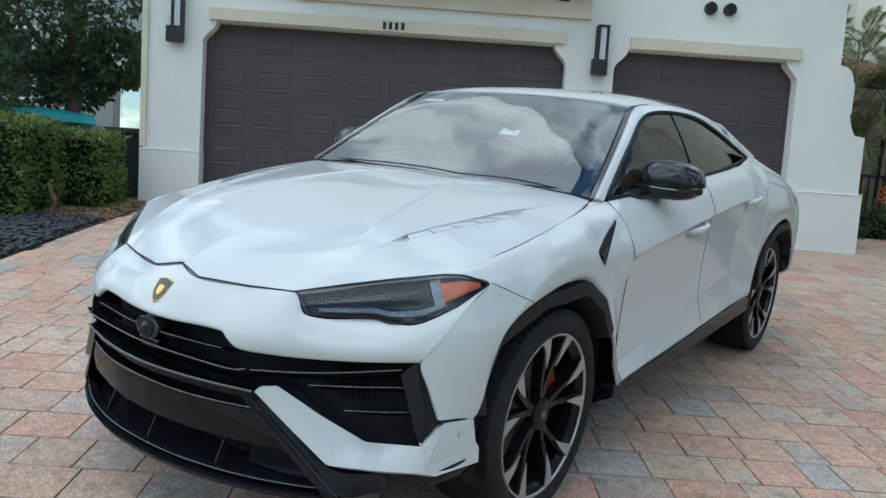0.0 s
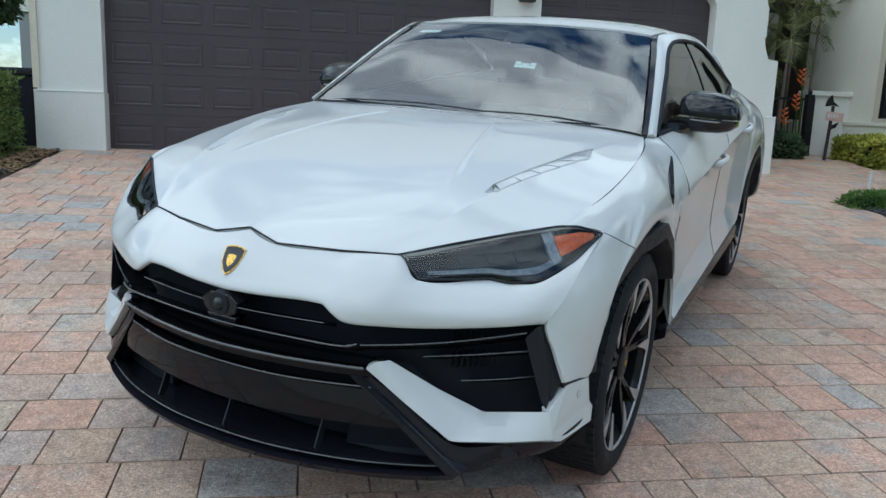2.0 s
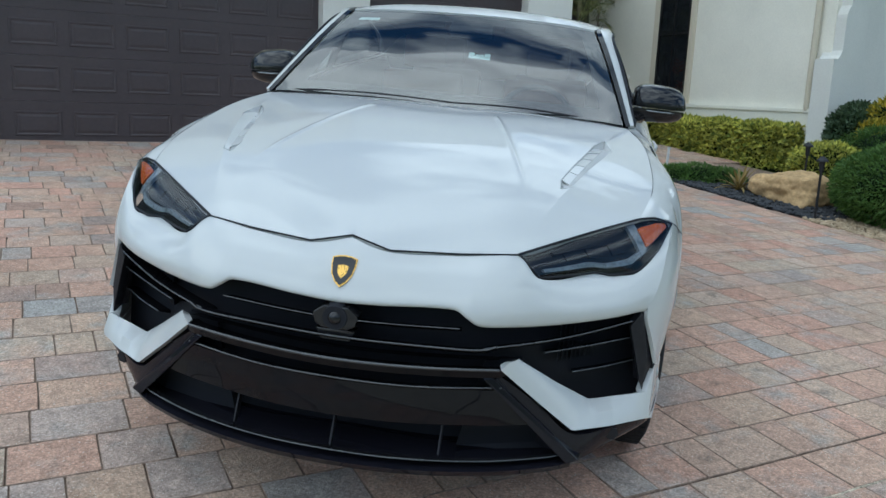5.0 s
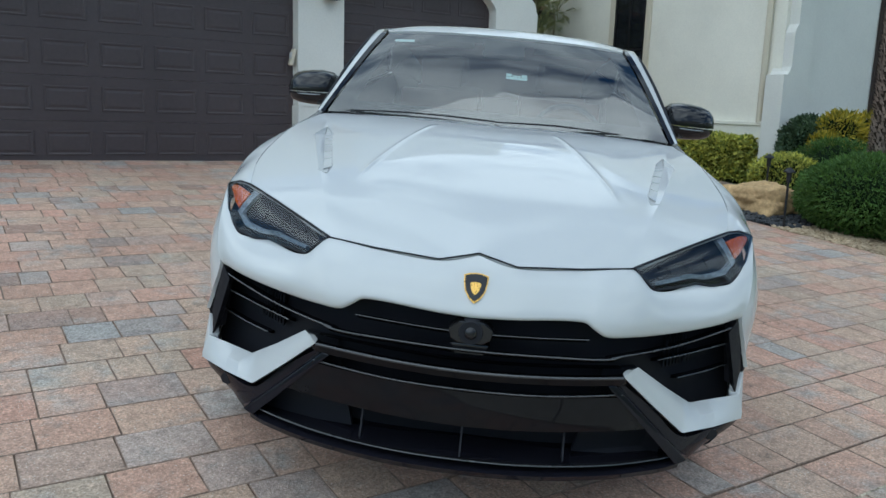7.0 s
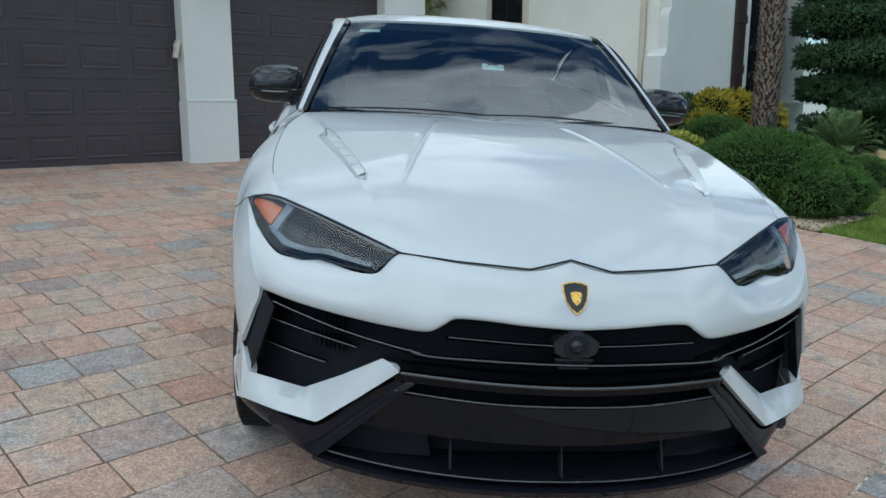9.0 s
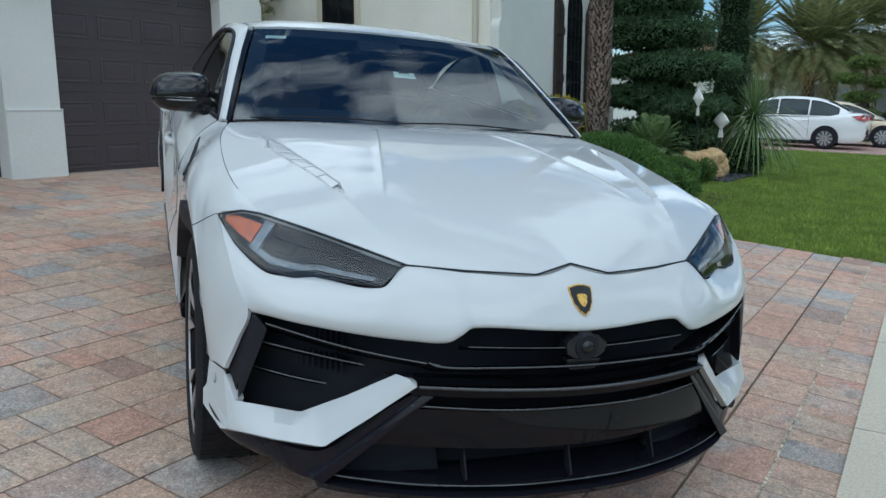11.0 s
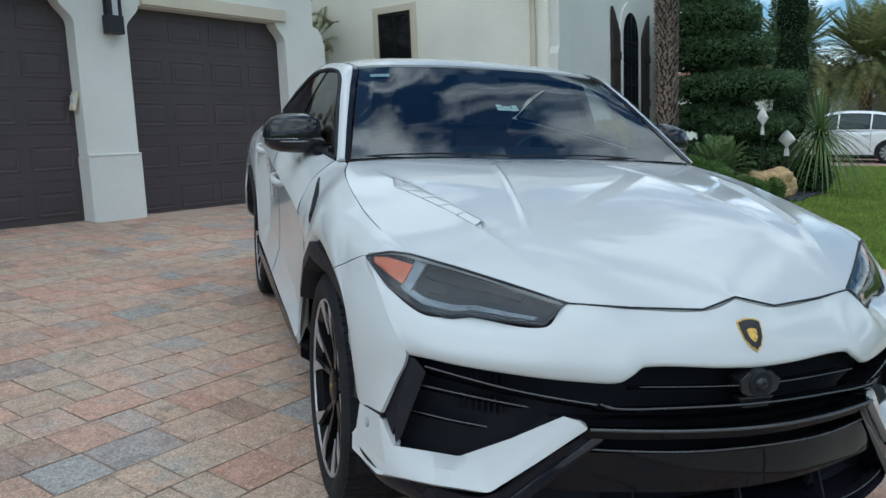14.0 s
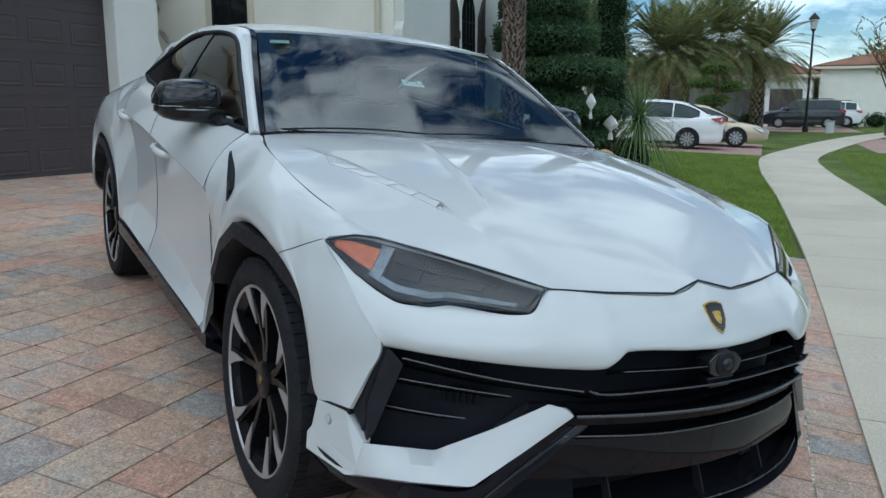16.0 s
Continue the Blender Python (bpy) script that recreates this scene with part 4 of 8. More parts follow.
for wing in pair("bumper_wing", can, PAINT, car, "white bumper corner piece ahead of the wheel", smooth=False, bevel=0.003):
    sx = 1 if wing.data.vertices[0].co.x > 0 else -1
    part("parking_sensor", tube([(sx * 0.904, -0.350, 0.476), (sx * 0.921, -0.350, 0.476)], 0.012, 14), PAINT, wing, smooth=True)
    part("sensor_gap", tube([(sx * 0.904, -0.350, 0.476), (sx * 0.9185, -0.350, 0.476)], 0.0145, 14), SHADOW_GREY, wing, smooth=True)
pair("corner_gap", prism([(0.896, -0.438, 0.545), (0.926, -0.292, 0.528), (0.926, -0.292, 0.505), (0.892, -0.425, 0.515)], (-0.03, 0.01, 0)), SATIN_BLACK, car, smooth=False)

# headlights
L_TOP = [(0.457, -0.623, 0.875), (0.57, -0.530, 0.905), (0.69, -0.423, 0.933), (0.797, -0.324, 0.954), (0.845, -0.288, 0.955), (0.902, -0.236, 0.933)]
L_BOT = [(0.522, -0.640, 0.819), (0.600, -0.580, 0.819), (0.674, -0.507, 0.818), (0.726, -0.494, 0.812), (0.800, -0.444, 0.820), (0.862, -0.345, 0.868), (0.902, -0.238, 0.931)]
top_l, bot_l = spline(L_TOP, 36, True), spline(L_BOT, 36, True)
face = [[bot_l[i].lerp(top_l[i], k / 8) + Vector((0.3, -0.75, 0.1)).normalized() * 0.012 * math.sin(math.pi * k / 8) for k in range(9)] for i in range(37)]


LENS_OUT = Vector((0.35, -0.9, 0.25)).normalized()
LENS_U = LENS_OUT.cross(Vector((0, 0, 1))).normalized()
LENS_V = LENS_U.cross(LENS_OUT)
lens_q = np.array([(p.dot(LENS_U), p.dot(LENS_V), p.dot(LENS_OUT)) for row in face for p in row])
lens_t = np.stack([lens_q[:, 0] ** i * lens_q[:, 1] ** j for i in range(4) for j in range(3) if i + j < 4], 1)
lens_d = (lens_t @ np.linalg.lstsq(lens_t, lens_q[:, 2], rcond=None)[0]).reshape(len(face), -1)
shell = [[p + LENS_OUT * (float(d) - p.dot(LENS_OUT) + 0.002) for p, d in zip(row, ds)] for row, ds in zip(face, lens_d)]  # the face on one smooth curve


def inner(face, depth, i0=0, i1=36, k0=0, k1=8):
    way = Vector((-0.35, 0.9, -0.1)).normalized() * depth
    return [[p + way for p in row[k0:k1 + 1]] for row in face[i0:i1 + 1]]


for light in pair("headlight", panel(inner(face, 0.045), lip=0.0, out=(0, 0.3, 0.6)), CAVITY, car, "swept headlight with dark housing and amber corner", angle=60):
    sx = 1 if light.data.vertices[0].co.x > 0 else -1

    def sided(b):
        if sx > 0:
            return b
        c = flip_x(b)
        b.free()
        return c

    part("lens", sided(panel(shell, lip=0.010, out=(0, 0.3, 0.6))), LENS, light, "clear headlight lens", True)
    part("amber_reflector", sided(panel(inner(face, 0.016, 26, 34, 2, 6), lip=0.012, out=(0, 0.3, 0.6))), AMBER, light, "amber corner reflector", True)
    part("light_guide", sided(panel(inner(face, 0.024, 2, 25, 1, 2), lip=0.012, out=(0, 0.3, 0.6))), SILVER_TRIM, light, "grey running light strip", True)
    part("light_guide", sided(panel(inner(face, 0.022, 24, 26, 1, 7), lip=0.012, out=(0, 0.3, 0.6))), SILVER_TRIM, light, smooth=True)
    part("inner_shelf", sided(panel(inner(face, 0.030, 6, 23, 5, 6), lip=0.02, out=(0, 0.3, 0.6))), CAVITY, light, smooth=True)
    for j in (8, 13, 18):
        part("projector", sided(panel(inner(face, 0.036, j, j + 3, 3, 5), lip=0.02, out=(0, 0.3, 0.6))), CAVITY, light, smooth=True)
    part("surround", sided(tube(top_l + bot_l[::-1] + top_l[:1], 0.0036, 6)), SATIN_BLACK, light, smooth=True)

# badge: a plain dark shield with a gold rim
def shield(s, y):
    half = [(0, -0.050), (0.016, -0.036), (0.029, -0.014), (0.034, 0.012), (0.035, 0.034), (0.018, 0.040), (0, 0.042)]
    pts = half + [(-x, z) for x, z in half[-2:0:-1]]
    n = Vector((0, -0.80, 0.60)).normalized()
    up_v = Vector((0, 0.60, 0.80)).normalized()
    c = Vector((0, -0.7835, 0.8125)) + n * y
    return [c + Vector((x * s, 0, 0)) + up_v * z * s for x, z in pts], n


pts, n = shield(1.0, 0.001)
badge = part("badge", prism(pts, n * 0.003), GOLD, car, "small dark shield badge with a gold rim")
pts, n = shield(0.90, 0.0045)
part("badge_field", prism(pts, n * 0.001), GLOSS_BLACK, badge)
pts, n = shield(0.42, 0.006)
part("badge_mark", prism([p + Vector((0, -0.002, -0.004)) for p in pts], n * 0.001), GOLD, badge)

# wheel arches, sills and underbody
ARCH = [(-0.275, 0.515), (-0.300, 0.62), (-0.218, 0.757), (0.045, 0.866), (0.330, 0.878), (0.500, 0.782), (0.640, 0.565), (0.615, 0.430)]


def arch_trim(y0, front=True):
    outer = spline([(0, y, z) for y, z in (ARCH[:-2] + [(0.600, 0.640)])], 40, True)
    bm, rings = bmesh.new(), []
    c = Vector((0, 0.165, 0.42))
    for i, p in enumerate(outer):
        r = p - c
        q = c + r * (1 - 0.050 / r.length)
        q2 = c + r * (1 - 0.070 / r.length)
        x = 0.922 + 0.058 * ease(p.y, -0.3, 0.35) if front else 1.000
        rings.append([bm.verts.new((xx, s.y + y0, s.z)) for xx, s in ((x - 0.03, p), (x + 0.006, p), (x + 0.010, q), (x - 0.045, q2), (x - 0.30, q2))])
    for a, b in zip(rings, rings[1:]):
        for k in range(4):
            bm.faces.new((a[k], a[k + 1], b[k + 1], b[k]))
    bmesh.ops.recalc_face_normals(bm, faces=bm.faces)
    return bm


pair("arch_trim", arch_trim(0.0), SATIN_BLACK, car, "black wheel arch trim", angle=30)
pair("arch_trim", arch_trim(3.003, False), SATIN_BLACK, car, "black wheel arch trim", angle=30)
for y0 in (0.165, 3.165):
    liner = bmesh.new()
    rings = []
    for i in range(25):
        a = radians(-20 + 220 * i / 24)
        rings.append([liner.verts.new((x, y0 + 0.445 * math.cos(a), 0.42 + 0.445 * math.sin(a))) for x in (0.60, 0.93)])
    for a, b in zip(rings, rings[1:]):
        liner.faces.new((a[0], a[1], b[1], b[0]))
    pair("wheel_housing", liner, SATIN_BLACK, car)
SILL = [
    [(0.930, 0.700, 0.385), (0.972, 0.705, 0.374), (0.966, 0.715, 0.318), (0.880, 0.72, 0.268)],
    [(0.940, 1.20, 0.412), (0.982, 1.20, 0.394), (0.978, 1.20, 0.325), (0.890, 1.20, 0.272)],
    [(0.945, 1.90, 0.450), (0.990, 1.90, 0.430), (0.986, 1.90, 0.350), (0.895, 1.90, 0.285)],
    [(0.950, 2.60, 0.485), (0.996, 2.60, 0.460), (0.992, 2.62, 0.380), (0.905, 2.64, 0.300)],
]
pair("side_sill", panel(loft(SILL, 14, 30, sharp_u=True), lip=0.03), CARBON, car, "glossy black side sill", angle=30)
part("underbody", box(-0.62, -0.60, 0.27, 0.62, 0.60, 0.40), SATIN_BLACK, car)
part("underbody", box(-0.86, 0.62, 0.26, 0.86, 2.68, 0.48), SATIN_BLACK, car)
part("underbody", box(-0.62, 2.68, 0.30, 0.62, 3.95, 0.48), SATIN_BLACK, car)
part("inner_body", box(-0.56, -0.50, 0.50, 0.56, 0.60, 0.82), SATIN_BLACK, car)

# door mirrors
def ring_skin(rings):
    """A closed shell through rings of equally many points."""
    bm = bmesh.new()
    loops = [[bm.verts.new(p) for p in r] for r in rings]
    k = len(loops[0])
    for a, b in zip(loops, loops[1:]):
        for i in range(k):
            bm.faces.new((a[i], a[(i + 1) % k], b[(i + 1) % k], b[i]))
    bm.faces.new(loops[0])
    bm.faces.new(loops[-1])
    bmesh.ops.recalc_face_normals(bm, faces=bm.faces)
    return bm


def cap_ring(x, y0, y1, z0, z1):
    """Upper shell of a mirror at x: a flat foot, a leaning front and a crowned top."""
    h, d = z1 - z0, y1 - y0
    arch = spline([(x, y0 + 0.02 * d, z0), (x, y0 + 0.02 * d, z0 + 0.30 * h), (x, y0 + 0.16 * d, z0 + 0.74 * h), (x, y0 + 0.40 * d, z0 + 0.95 * h), (x, y0 + 0.74 * d, z1), (x, y1, z0 + 0.93 * h)], 12)
    return arch + [Vector((x, y1, z0 + 0.5 * h)), Vector((x, y1, z0))]


def foot_ring(x, y0, y1, z0, z1):
    h, d = z1 - z0, y1 - y0
    return [Vector((x, y0, z1)), Vector((x, y1, z1)), Vector((x, y1, z0 + 0.15 * h))] + spline([(x, y1 - 0.1 * d, z0), (x, y0 + 0.35 * d, z0), (x, y0 + 0.10 * d, z0 + 0.28 * h), (x, y0, z1 - 0.1 * h)], 6)


CAP = [(0.832, 1.075, 1.190, 1.205, 1.250), (0.838, 1.045, 1.200, 1.205, 1.282), (0.860, 1.030, 1.207, 1.204, 1.300), (0.905, 1.022, 1.212, 1.203, 1.307), (0.960, 1.026, 1.214, 1.201, 1.304), (1.008, 1.040, 1.214, 1.199, 1.297), (1.044, 1.060, 1.213, 1.198, 1.284), (1.066, 1.085, 1.211, 1.197, 1.262), (1.078, 1.120, 1.208, 1.196, 1.228)]
FOOT = [(0.812, 1.000, 1.150, 1.140, 1.180), (0.842, 1.024, 1.190, 1.136, 1.196), (0.880, 1.028, 1.207, 1.134, 1.198), (0.950, 1.030, 1.208, 1.134, 1.197), (1.006, 1.044, 1.208, 1.137, 1.195), (1.046, 1.066, 1.206, 1.147, 1.193), (1.070, 1.100, 1.204, 1.166, 1.191)]
for mirror in pair("door_mirror", ring_skin([cap_ring(*q) for q in CAP]), GLOSS_BLACK, car, "gloss black door mirror", angle=50):
    sx = 1 if mirror.data.vertices[0].co.x > 0 else -1
    low = ring_skin([foot_ring(*q) for q in FOOT])
    if sx < 0:
        c = flip_x(low)
        low.free()
        low = c
    part("lower_shell", low, GLOSS_BLACK, mirror, smooth=True, angle=40)
    arm = bmesh.new()
    add_tube(arm, spline([(sx * 0.800, 0.92, 1.142), (sx * 0.845, 1.00, 1.146), (sx * 0.880, 1.08, 1.158), (sx * 0.905, 1.12, 1.165)], 10), [0.034, 0.033, 0.031, 0.030, 0.029, 0.028, 0.027, 0.026, 0.025, 0.022, 0.02], 10)
    part("arm", arm, GLOSS_BLACK, mirror, smooth=True)
    part("indicator", tube(spline([(sx * 0.89, 1.029, 1.190), (sx * 0.95, 1.029, 1.187), (sx * 1.015, 1.050, 1.186)], 10), [0.001] + [0.003] * 9 + [0.001], 6), SILVER_TRIM, mirror, "clear indicator strip", True)
    part("mirror_glass", box(sx * 0.885, 1.2145, 1.205, sx * 1.045, 1.2175, 1.275), CHROME, mirror)

# wheels
def lathe(profile, k=64):
    """Profile of (x, radius) turned round the wheel's axle."""
    bm = bmesh.new()
    rings = [[bm.verts.new((x, r * math.cos(2 * math.pi * i / k), r * math.sin(2 * math.pi * i / k))) for i in range(k)] for x, r in profile]
    for a, b in zip(rings, rings[1:]):
        for i in range(k):
            bm.faces.new((a[i], a[(i + 1) % k], b[(i + 1) % k], b[i]))
    bmesh.ops.recalc_face_normals(bm, faces=bm.faces)
    return bm


def build_wheel(parent, sx, y):
    """sx: 1 on the car's left. The wheel's own frame has x outwards."""
    m = Matrix.Translation((sx * 0.95, y, 0.392)) @ Matrix.Diagonal((sx, 1, 1, 1)) @ Matrix.Rotation(radians(12), 4, "X")

    def put(b):
        bmesh.ops.transform(b, matrix=m, verts=b.verts)
        if sx < 0:
            bmesh.ops.reverse_faces(b, faces=b.faces)
        return b

    wheel = part("wheel", put(lathe([(-0.24, 0.285), (-0.24, 0.300), (-0.10, 0.270), (-0.03, 0.272), (-0.012, 0.292), (-0.006, 0.304), (-0.012, 0.306), (-0.02, 0.306)])), RIM_BLACK, parent, "black and machined alloy wheel with low tyre", True, angle=30)
    part("tyre", put(lathe([(-0.03, 0.300), (-0.010, 0.304), (0.004, 0.318), (0.010, 0.345), (0.004, 0.372), (-0.010, 0.385), (-0.030, 0.391), (-0.125, 0.393), (-0.23, 0.390), (-0.26, 0.370), (-0.265, 0.330), (-0.25, 0.300)])), RUBBER, wheel, "low profile black tyre", True, angle=50)
    tread = bmesh.new()
    for i in range(72):
        a = 2 * math.pi * i / 72
        for x0, x1, skew in ((-0.085, -0.008, 0.02), (-0.170, -0.100, -0.02), (-0.255, -0.185, 0.02)):
            b = bmesh.ops.create_cube(tread, size=1.0)["verts"]
            bmesh.ops.transform(tread, matrix=Matrix.Rotation(a + skew, 4, "X") @ Matrix.Translation(((x0 + x1) / 2, 0, 0.390 if x1 < -0.02 else 0.388)) @ Matrix.Diagonal((x1 - x0, 0.026, 0.010, 1)), verts=b)
    part("tread", put(tread), RUBBER, wheel)
    part("rim_edge", put(lathe([(-0.006, 0.296), (0.000, 0.300), (0.000, 0.305), (-0.006, 0.307)])), MACHINED, wheel, "bright rim edge", True)
    part("brake_disc", put(lathe([(-0.12, 0.07), (-0.12, 0.205), (-0.145, 0.205), (-0.145, 0.07)], 40)), DISC, wheel, smooth=True, angle=30)
    cal = bmesh.new()
    for i in range(7):
        a0, a1 = radians(-8 + 10 * i), radians(-8 + 10 * (i + 1))
        add_prism(cal, [(-0.165, r * math.cos(a), r * math.sin(a)) for r, a in ((0.150, a0), (0.222, a0), (0.222, a1), (0.150, a1))], (0.075, 0, 0))
    bmesh.ops.recalc_face_normals(cal, faces=cal.faces)
    b = cal
    mm = Matrix.Translation((sx * 0.95, y, 0.392)) @ Matrix.Diagonal((sx, 1, 1, 1))
    bmesh.ops.transform(b, matrix=mm, verts=b.verts)
    if sx < 0:
        bmesh.ops.reverse_faces(b, faces=b.faces)
    part("brake_caliper", b, CALIPER, wheel, "red brake caliper")
    for s in range(5):
        for side in (-1, 1):
            a = radians(72 * s) + side * radians(15)
            h = radians(72 * s) + side * radians(5)

            def at(r, t, x):
                ang = h + (a - h) * min(max((r - 0.04) / 0.26, 0), 1)
                return Vector((x, r * math.cos(ang) - t * math.sin(ang), r * math.sin(ang) + t * math.cos(ang)))

            sp = bmesh.new()
            prof = ((0.045, 0.012, -0.030), (0.12, 0.011, -0.032), (0.20, 0.013, -0.022), (0.26, 0.020, -0.012), (0.300, 0.030, -0.008))
            loops = [[sp.verts.new(at(r, t, xx)) for t, xx in ((-w, x), (w, x), (w * 0.8, x - 0.045), (-w * 0.8, x - 0.045))] for r, w, x in prof]
            for p0, p1 in zip(loops, loops[1:]):
                for k in range(4):
                    sp.faces.new((p0[k], p0[(k + 1) % 4], p1[(k + 1) % 4], p1[k]))
            sp.faces.new(loops[0])
            sp.faces.new(loops[-1])
            bmesh.ops.recalc_face_normals(sp, faces=sp.faces)
            spoke = part("spoke", put(sp), RIM_BLACK, wheel, bevel=0.002)
            tip = prism([at(0.180, side * 0.002, -0.019), at(0.240, -side * 0.010, -0.0100), at(0.300, -side * 0.016, -0.004), at(0.303, side * 0.040, -0.004), at(0.255, side * 0.022, -0.0080)], (0.005, 0, 0))
            part("machined_tip", put(tip), MACHINED, spoke)
    part("hub", put(lathe([(-0.06, 0.062), (-0.026, 0.060), (-0.018, 0.046), (-0.018, 0.0005)], 24)), RIM_BLACK, wheel, smooth=True, angle=30)
    part("hub_badge", put(lathe([(-0.018, 0.015), (-0.014, 0.014), (-0.014, 0.0005)], 16)), BRONZE_GOLD, wheel, "small gold hub badge")
    return wheel


for sx in (1, -1):
    for y in (0.165, 3.165):
        build_wheel(car, sx, y)

# cabin
part("cabin_floor", box(-0.80, 0.75, 0.50, 0.80, 3.60, 0.56), CABIN, car)
dash = [[(0, 0.80, 1.06), (0, 1.02, 1.09), (0, 1.20, 1.04), (0, 1.25, 0.85)], [(0.4, 0.78, 1.06), (0.4, 1.00, 1.11), (0.4, 1.18, 1.06), (0.4, 1.24, 0.85)], [(0.76, 0.70, 1.06), (0.76, 0.95, 1.10), (0.76, 1.15, 1.05), (0.76, 1.2, 0.85)]]
part("dashboard", panel(loft(dash, 14, 10), True, lip=0.02), CABIN, car, "dark dashboard", True)
wheel_bm = bmesh.new()
ring = [Matrix.Translation((0.37, 1.30, 1.06)) @ Matrix.Rotation(radians(-25), 4, "X") @ Vector((0.185 * math.cos(2 * math.pi * i / 32), 0, 0.185 * math.sin(2 * math.pi * i / 32))) for i in range(33)]
add_tube(wheel_bm, ring, 0.015, 8)
add_tube(wheel_bm, [ring[0], ring[16]], 0.02, 6)
add_tube(wheel_bm, [(ring[0] + ring[16]) / 2, ring[24]], 0.02, 6)
part("steering_wheel", wheel_bm, CABIN, car, "dark steering wheel", True)


def seat_mesh(x, y):
    bm = bmesh.new()
    add_box(bm, x - 0.25, y, 0.56, x + 0.25, y + 0.50, 0.74)
    add_box(bm, x - 0.25, y + 0.42, 0.70, x + 0.25, y + 0.56, 1.24, Matrix.Translation((0, y + 0.45, 0.7)) @ Matrix.Rotation(radians(-14), 4, "X") @ Matrix.Translation((0, -y - 0.45, -0.7)))
    add_box(bm, x - 0.13, y + 0.56, 1.24, x + 0.13, y + 0.66, 1.44)
    return bm


for x in (-0.38, 0.38):
    part("front_seat", seat_mesh(x, 1.55), TAN, car, "tan leather front seat", True, bevel=0.035)
    part("rear_seat", seat_mesh(x, 2.45), TAN, car, "tan leather rear seat", True, bevel=0.035)
part("headliner", panel([[p + Vector((0, 0, -0.035)) for p in r] for r in roof_grid], True, lip=0, out=(0, 2.4, 0.9)), TAN, car)
trim_rows = [[side_b[i] + Vector((-0.045, 0, -0.012)), side_b[i] + Vector((-0.075, 0, -0.10)), Vector((0.80, side_b[i].y, 0.95)), Vector((0.80, side_b[i].y, 0.56))] for i in range(0, 61, 4)]
pair("door_trim", panel(trim_rows, lip=0, out=(2, 1.5, 0.8)), CABIN, car, "dark inner door lining", angle=40)
for x in (-0.36, 0.36):
    part("sun_visor", box(x - 0.2, 1.48, 1.48, x + 0.2, 1.50, 1.55), CABIN, car)
part("rear_view_mirror", box(-0.11, 1.40, 1.44, 0.11, 1.43, 1.50), CABIN, car, bevel=0.01)
part("sunroof", panel([[p + Vector((0, 0, 0.004)) for p in r[16:34]] for r in roof_grid[6:]], True, lip=0.006, out=(0, 2.4, 0.9)), GLOSS_BLACK, car, "black glass sunroof", True)


# ---- garage, wing and entrance ----
IRON = mat("black_iron", (0.012, 0.012, 0.013), 0.5, 0.4, var=0.1, bump=0.05)
SHUTTER = mat("shutter_brown", (0.035, 0.022, 0.018), 0.6, var=0.12, scale=4, bump=0.1)
WINDOW_GLASS = mat("window_dark_glass", (0.010, 0.012, 0.015), 0.06, var=0.0, fine=0.0, rvar=0.0)
FROSTED = mat("frosted_glass", (0.55, 0.56, 0.55), 0.4, var=0.05)
TILE = mat("roof_tile", (0.26, 0.13, 0.08), 0.85, var=0.25, scale=1.5, fine=0.2, bump=0.2, piece=0.2)
TIMBER = mat("dark_timber", (0.03, 0.022, 0.018), 0.7, var=0.2, scale=5, bump=0.2)
GREY_WALL = mat("stucco_grey", (0.33, 0.34, 0.35), 0.9, var=0.06, scale=1.0, fine=0.04, bump=0.3, bscale=50, spec=0.2)


def garage_door(x0, x1, columns):
    door = thing("garage_door", None, "dark brown sectional garage door with raised panels", "garage door")
    top, low, n = 2.88, slope(x0, GY) - 0.06, 5
    h = (top - low) / n
    y = GY + 0.17
    for r in range(n):
        z = low + r * h
        leaf = part("door_section", box(x0 - 0.06, y, z + 0.0012, x1 + 0.06, y + 0.05, z + h - 0.0012), DOOR_BROWN, door, bevel=0.001)
        w = (x1 - x0) / columns
        for c in range(columns):
            a, b = x0 + c * w + 0.055, x0 + (c + 1) * w - 0.055
            bm = bmesh.new()
            lo_z, hi_z = z + 0.105, z + h - 0.105
            rings = [[bm.verts.new((x, y + d, q)) for x, q in ((a + e, lo_z + e), (b - e, lo_z + e), (b - e, hi_z - e), (a + e, hi_z - e))] for e, d in ((0, 0.001), (0.004, -0.006), (0.018, -0.0065), (0.028, -0.001), (0.036, -0.001), (0.060, -0.005))]
            for r0, r1 in zip(rings, rings[1:]):
                for q in range(4):
                    bm.faces.new((r0[q], r0[(q + 1) % 4], r1[(q + 1) % 4], r1[q]))
            bm.faces.new(rings[-1])
            bmesh.ops.recalc_face_normals(bm, faces=bm.faces)
            part("raised_panel", bm, DOOR_BROWN, leaf)
    part("bottom_seal", box(x0, y - 0.004, low - 0.03, x1, y + 0.04, low + 0.012), SATIN_BLACK, door)
    return door


garage_door(*D1, 8)
garage_door(*D2, 4)
for a, b in ((D1[0] + 0.08, D1[1] - 0.04), (D2[0] + 0.18, D2[1] - 0.0)):
    part("lintel", box(a, GY - 0.045, 2.855, b, GY + 0.0, 3.005), TRIM_BEIGE, front, bevel=0.006)
base_runs = ((-3.22, D1[0]), (D1[1], D2[0]), (D2[1], 5.885))
for a, b in base_runs:
    part("wainscot", box(a - 0.012, GY - 0.035, 0.2, b + 0.012, GY + GT - 0.02, 1.225), STUCCO, front, bevel=0.008)
    part("wainscot_cap", box(a - 0.012, GY - 0.042, 1.222, b + 0.012, GY + 0.0, 1.245), STUCCO, front, bevel=0.006)
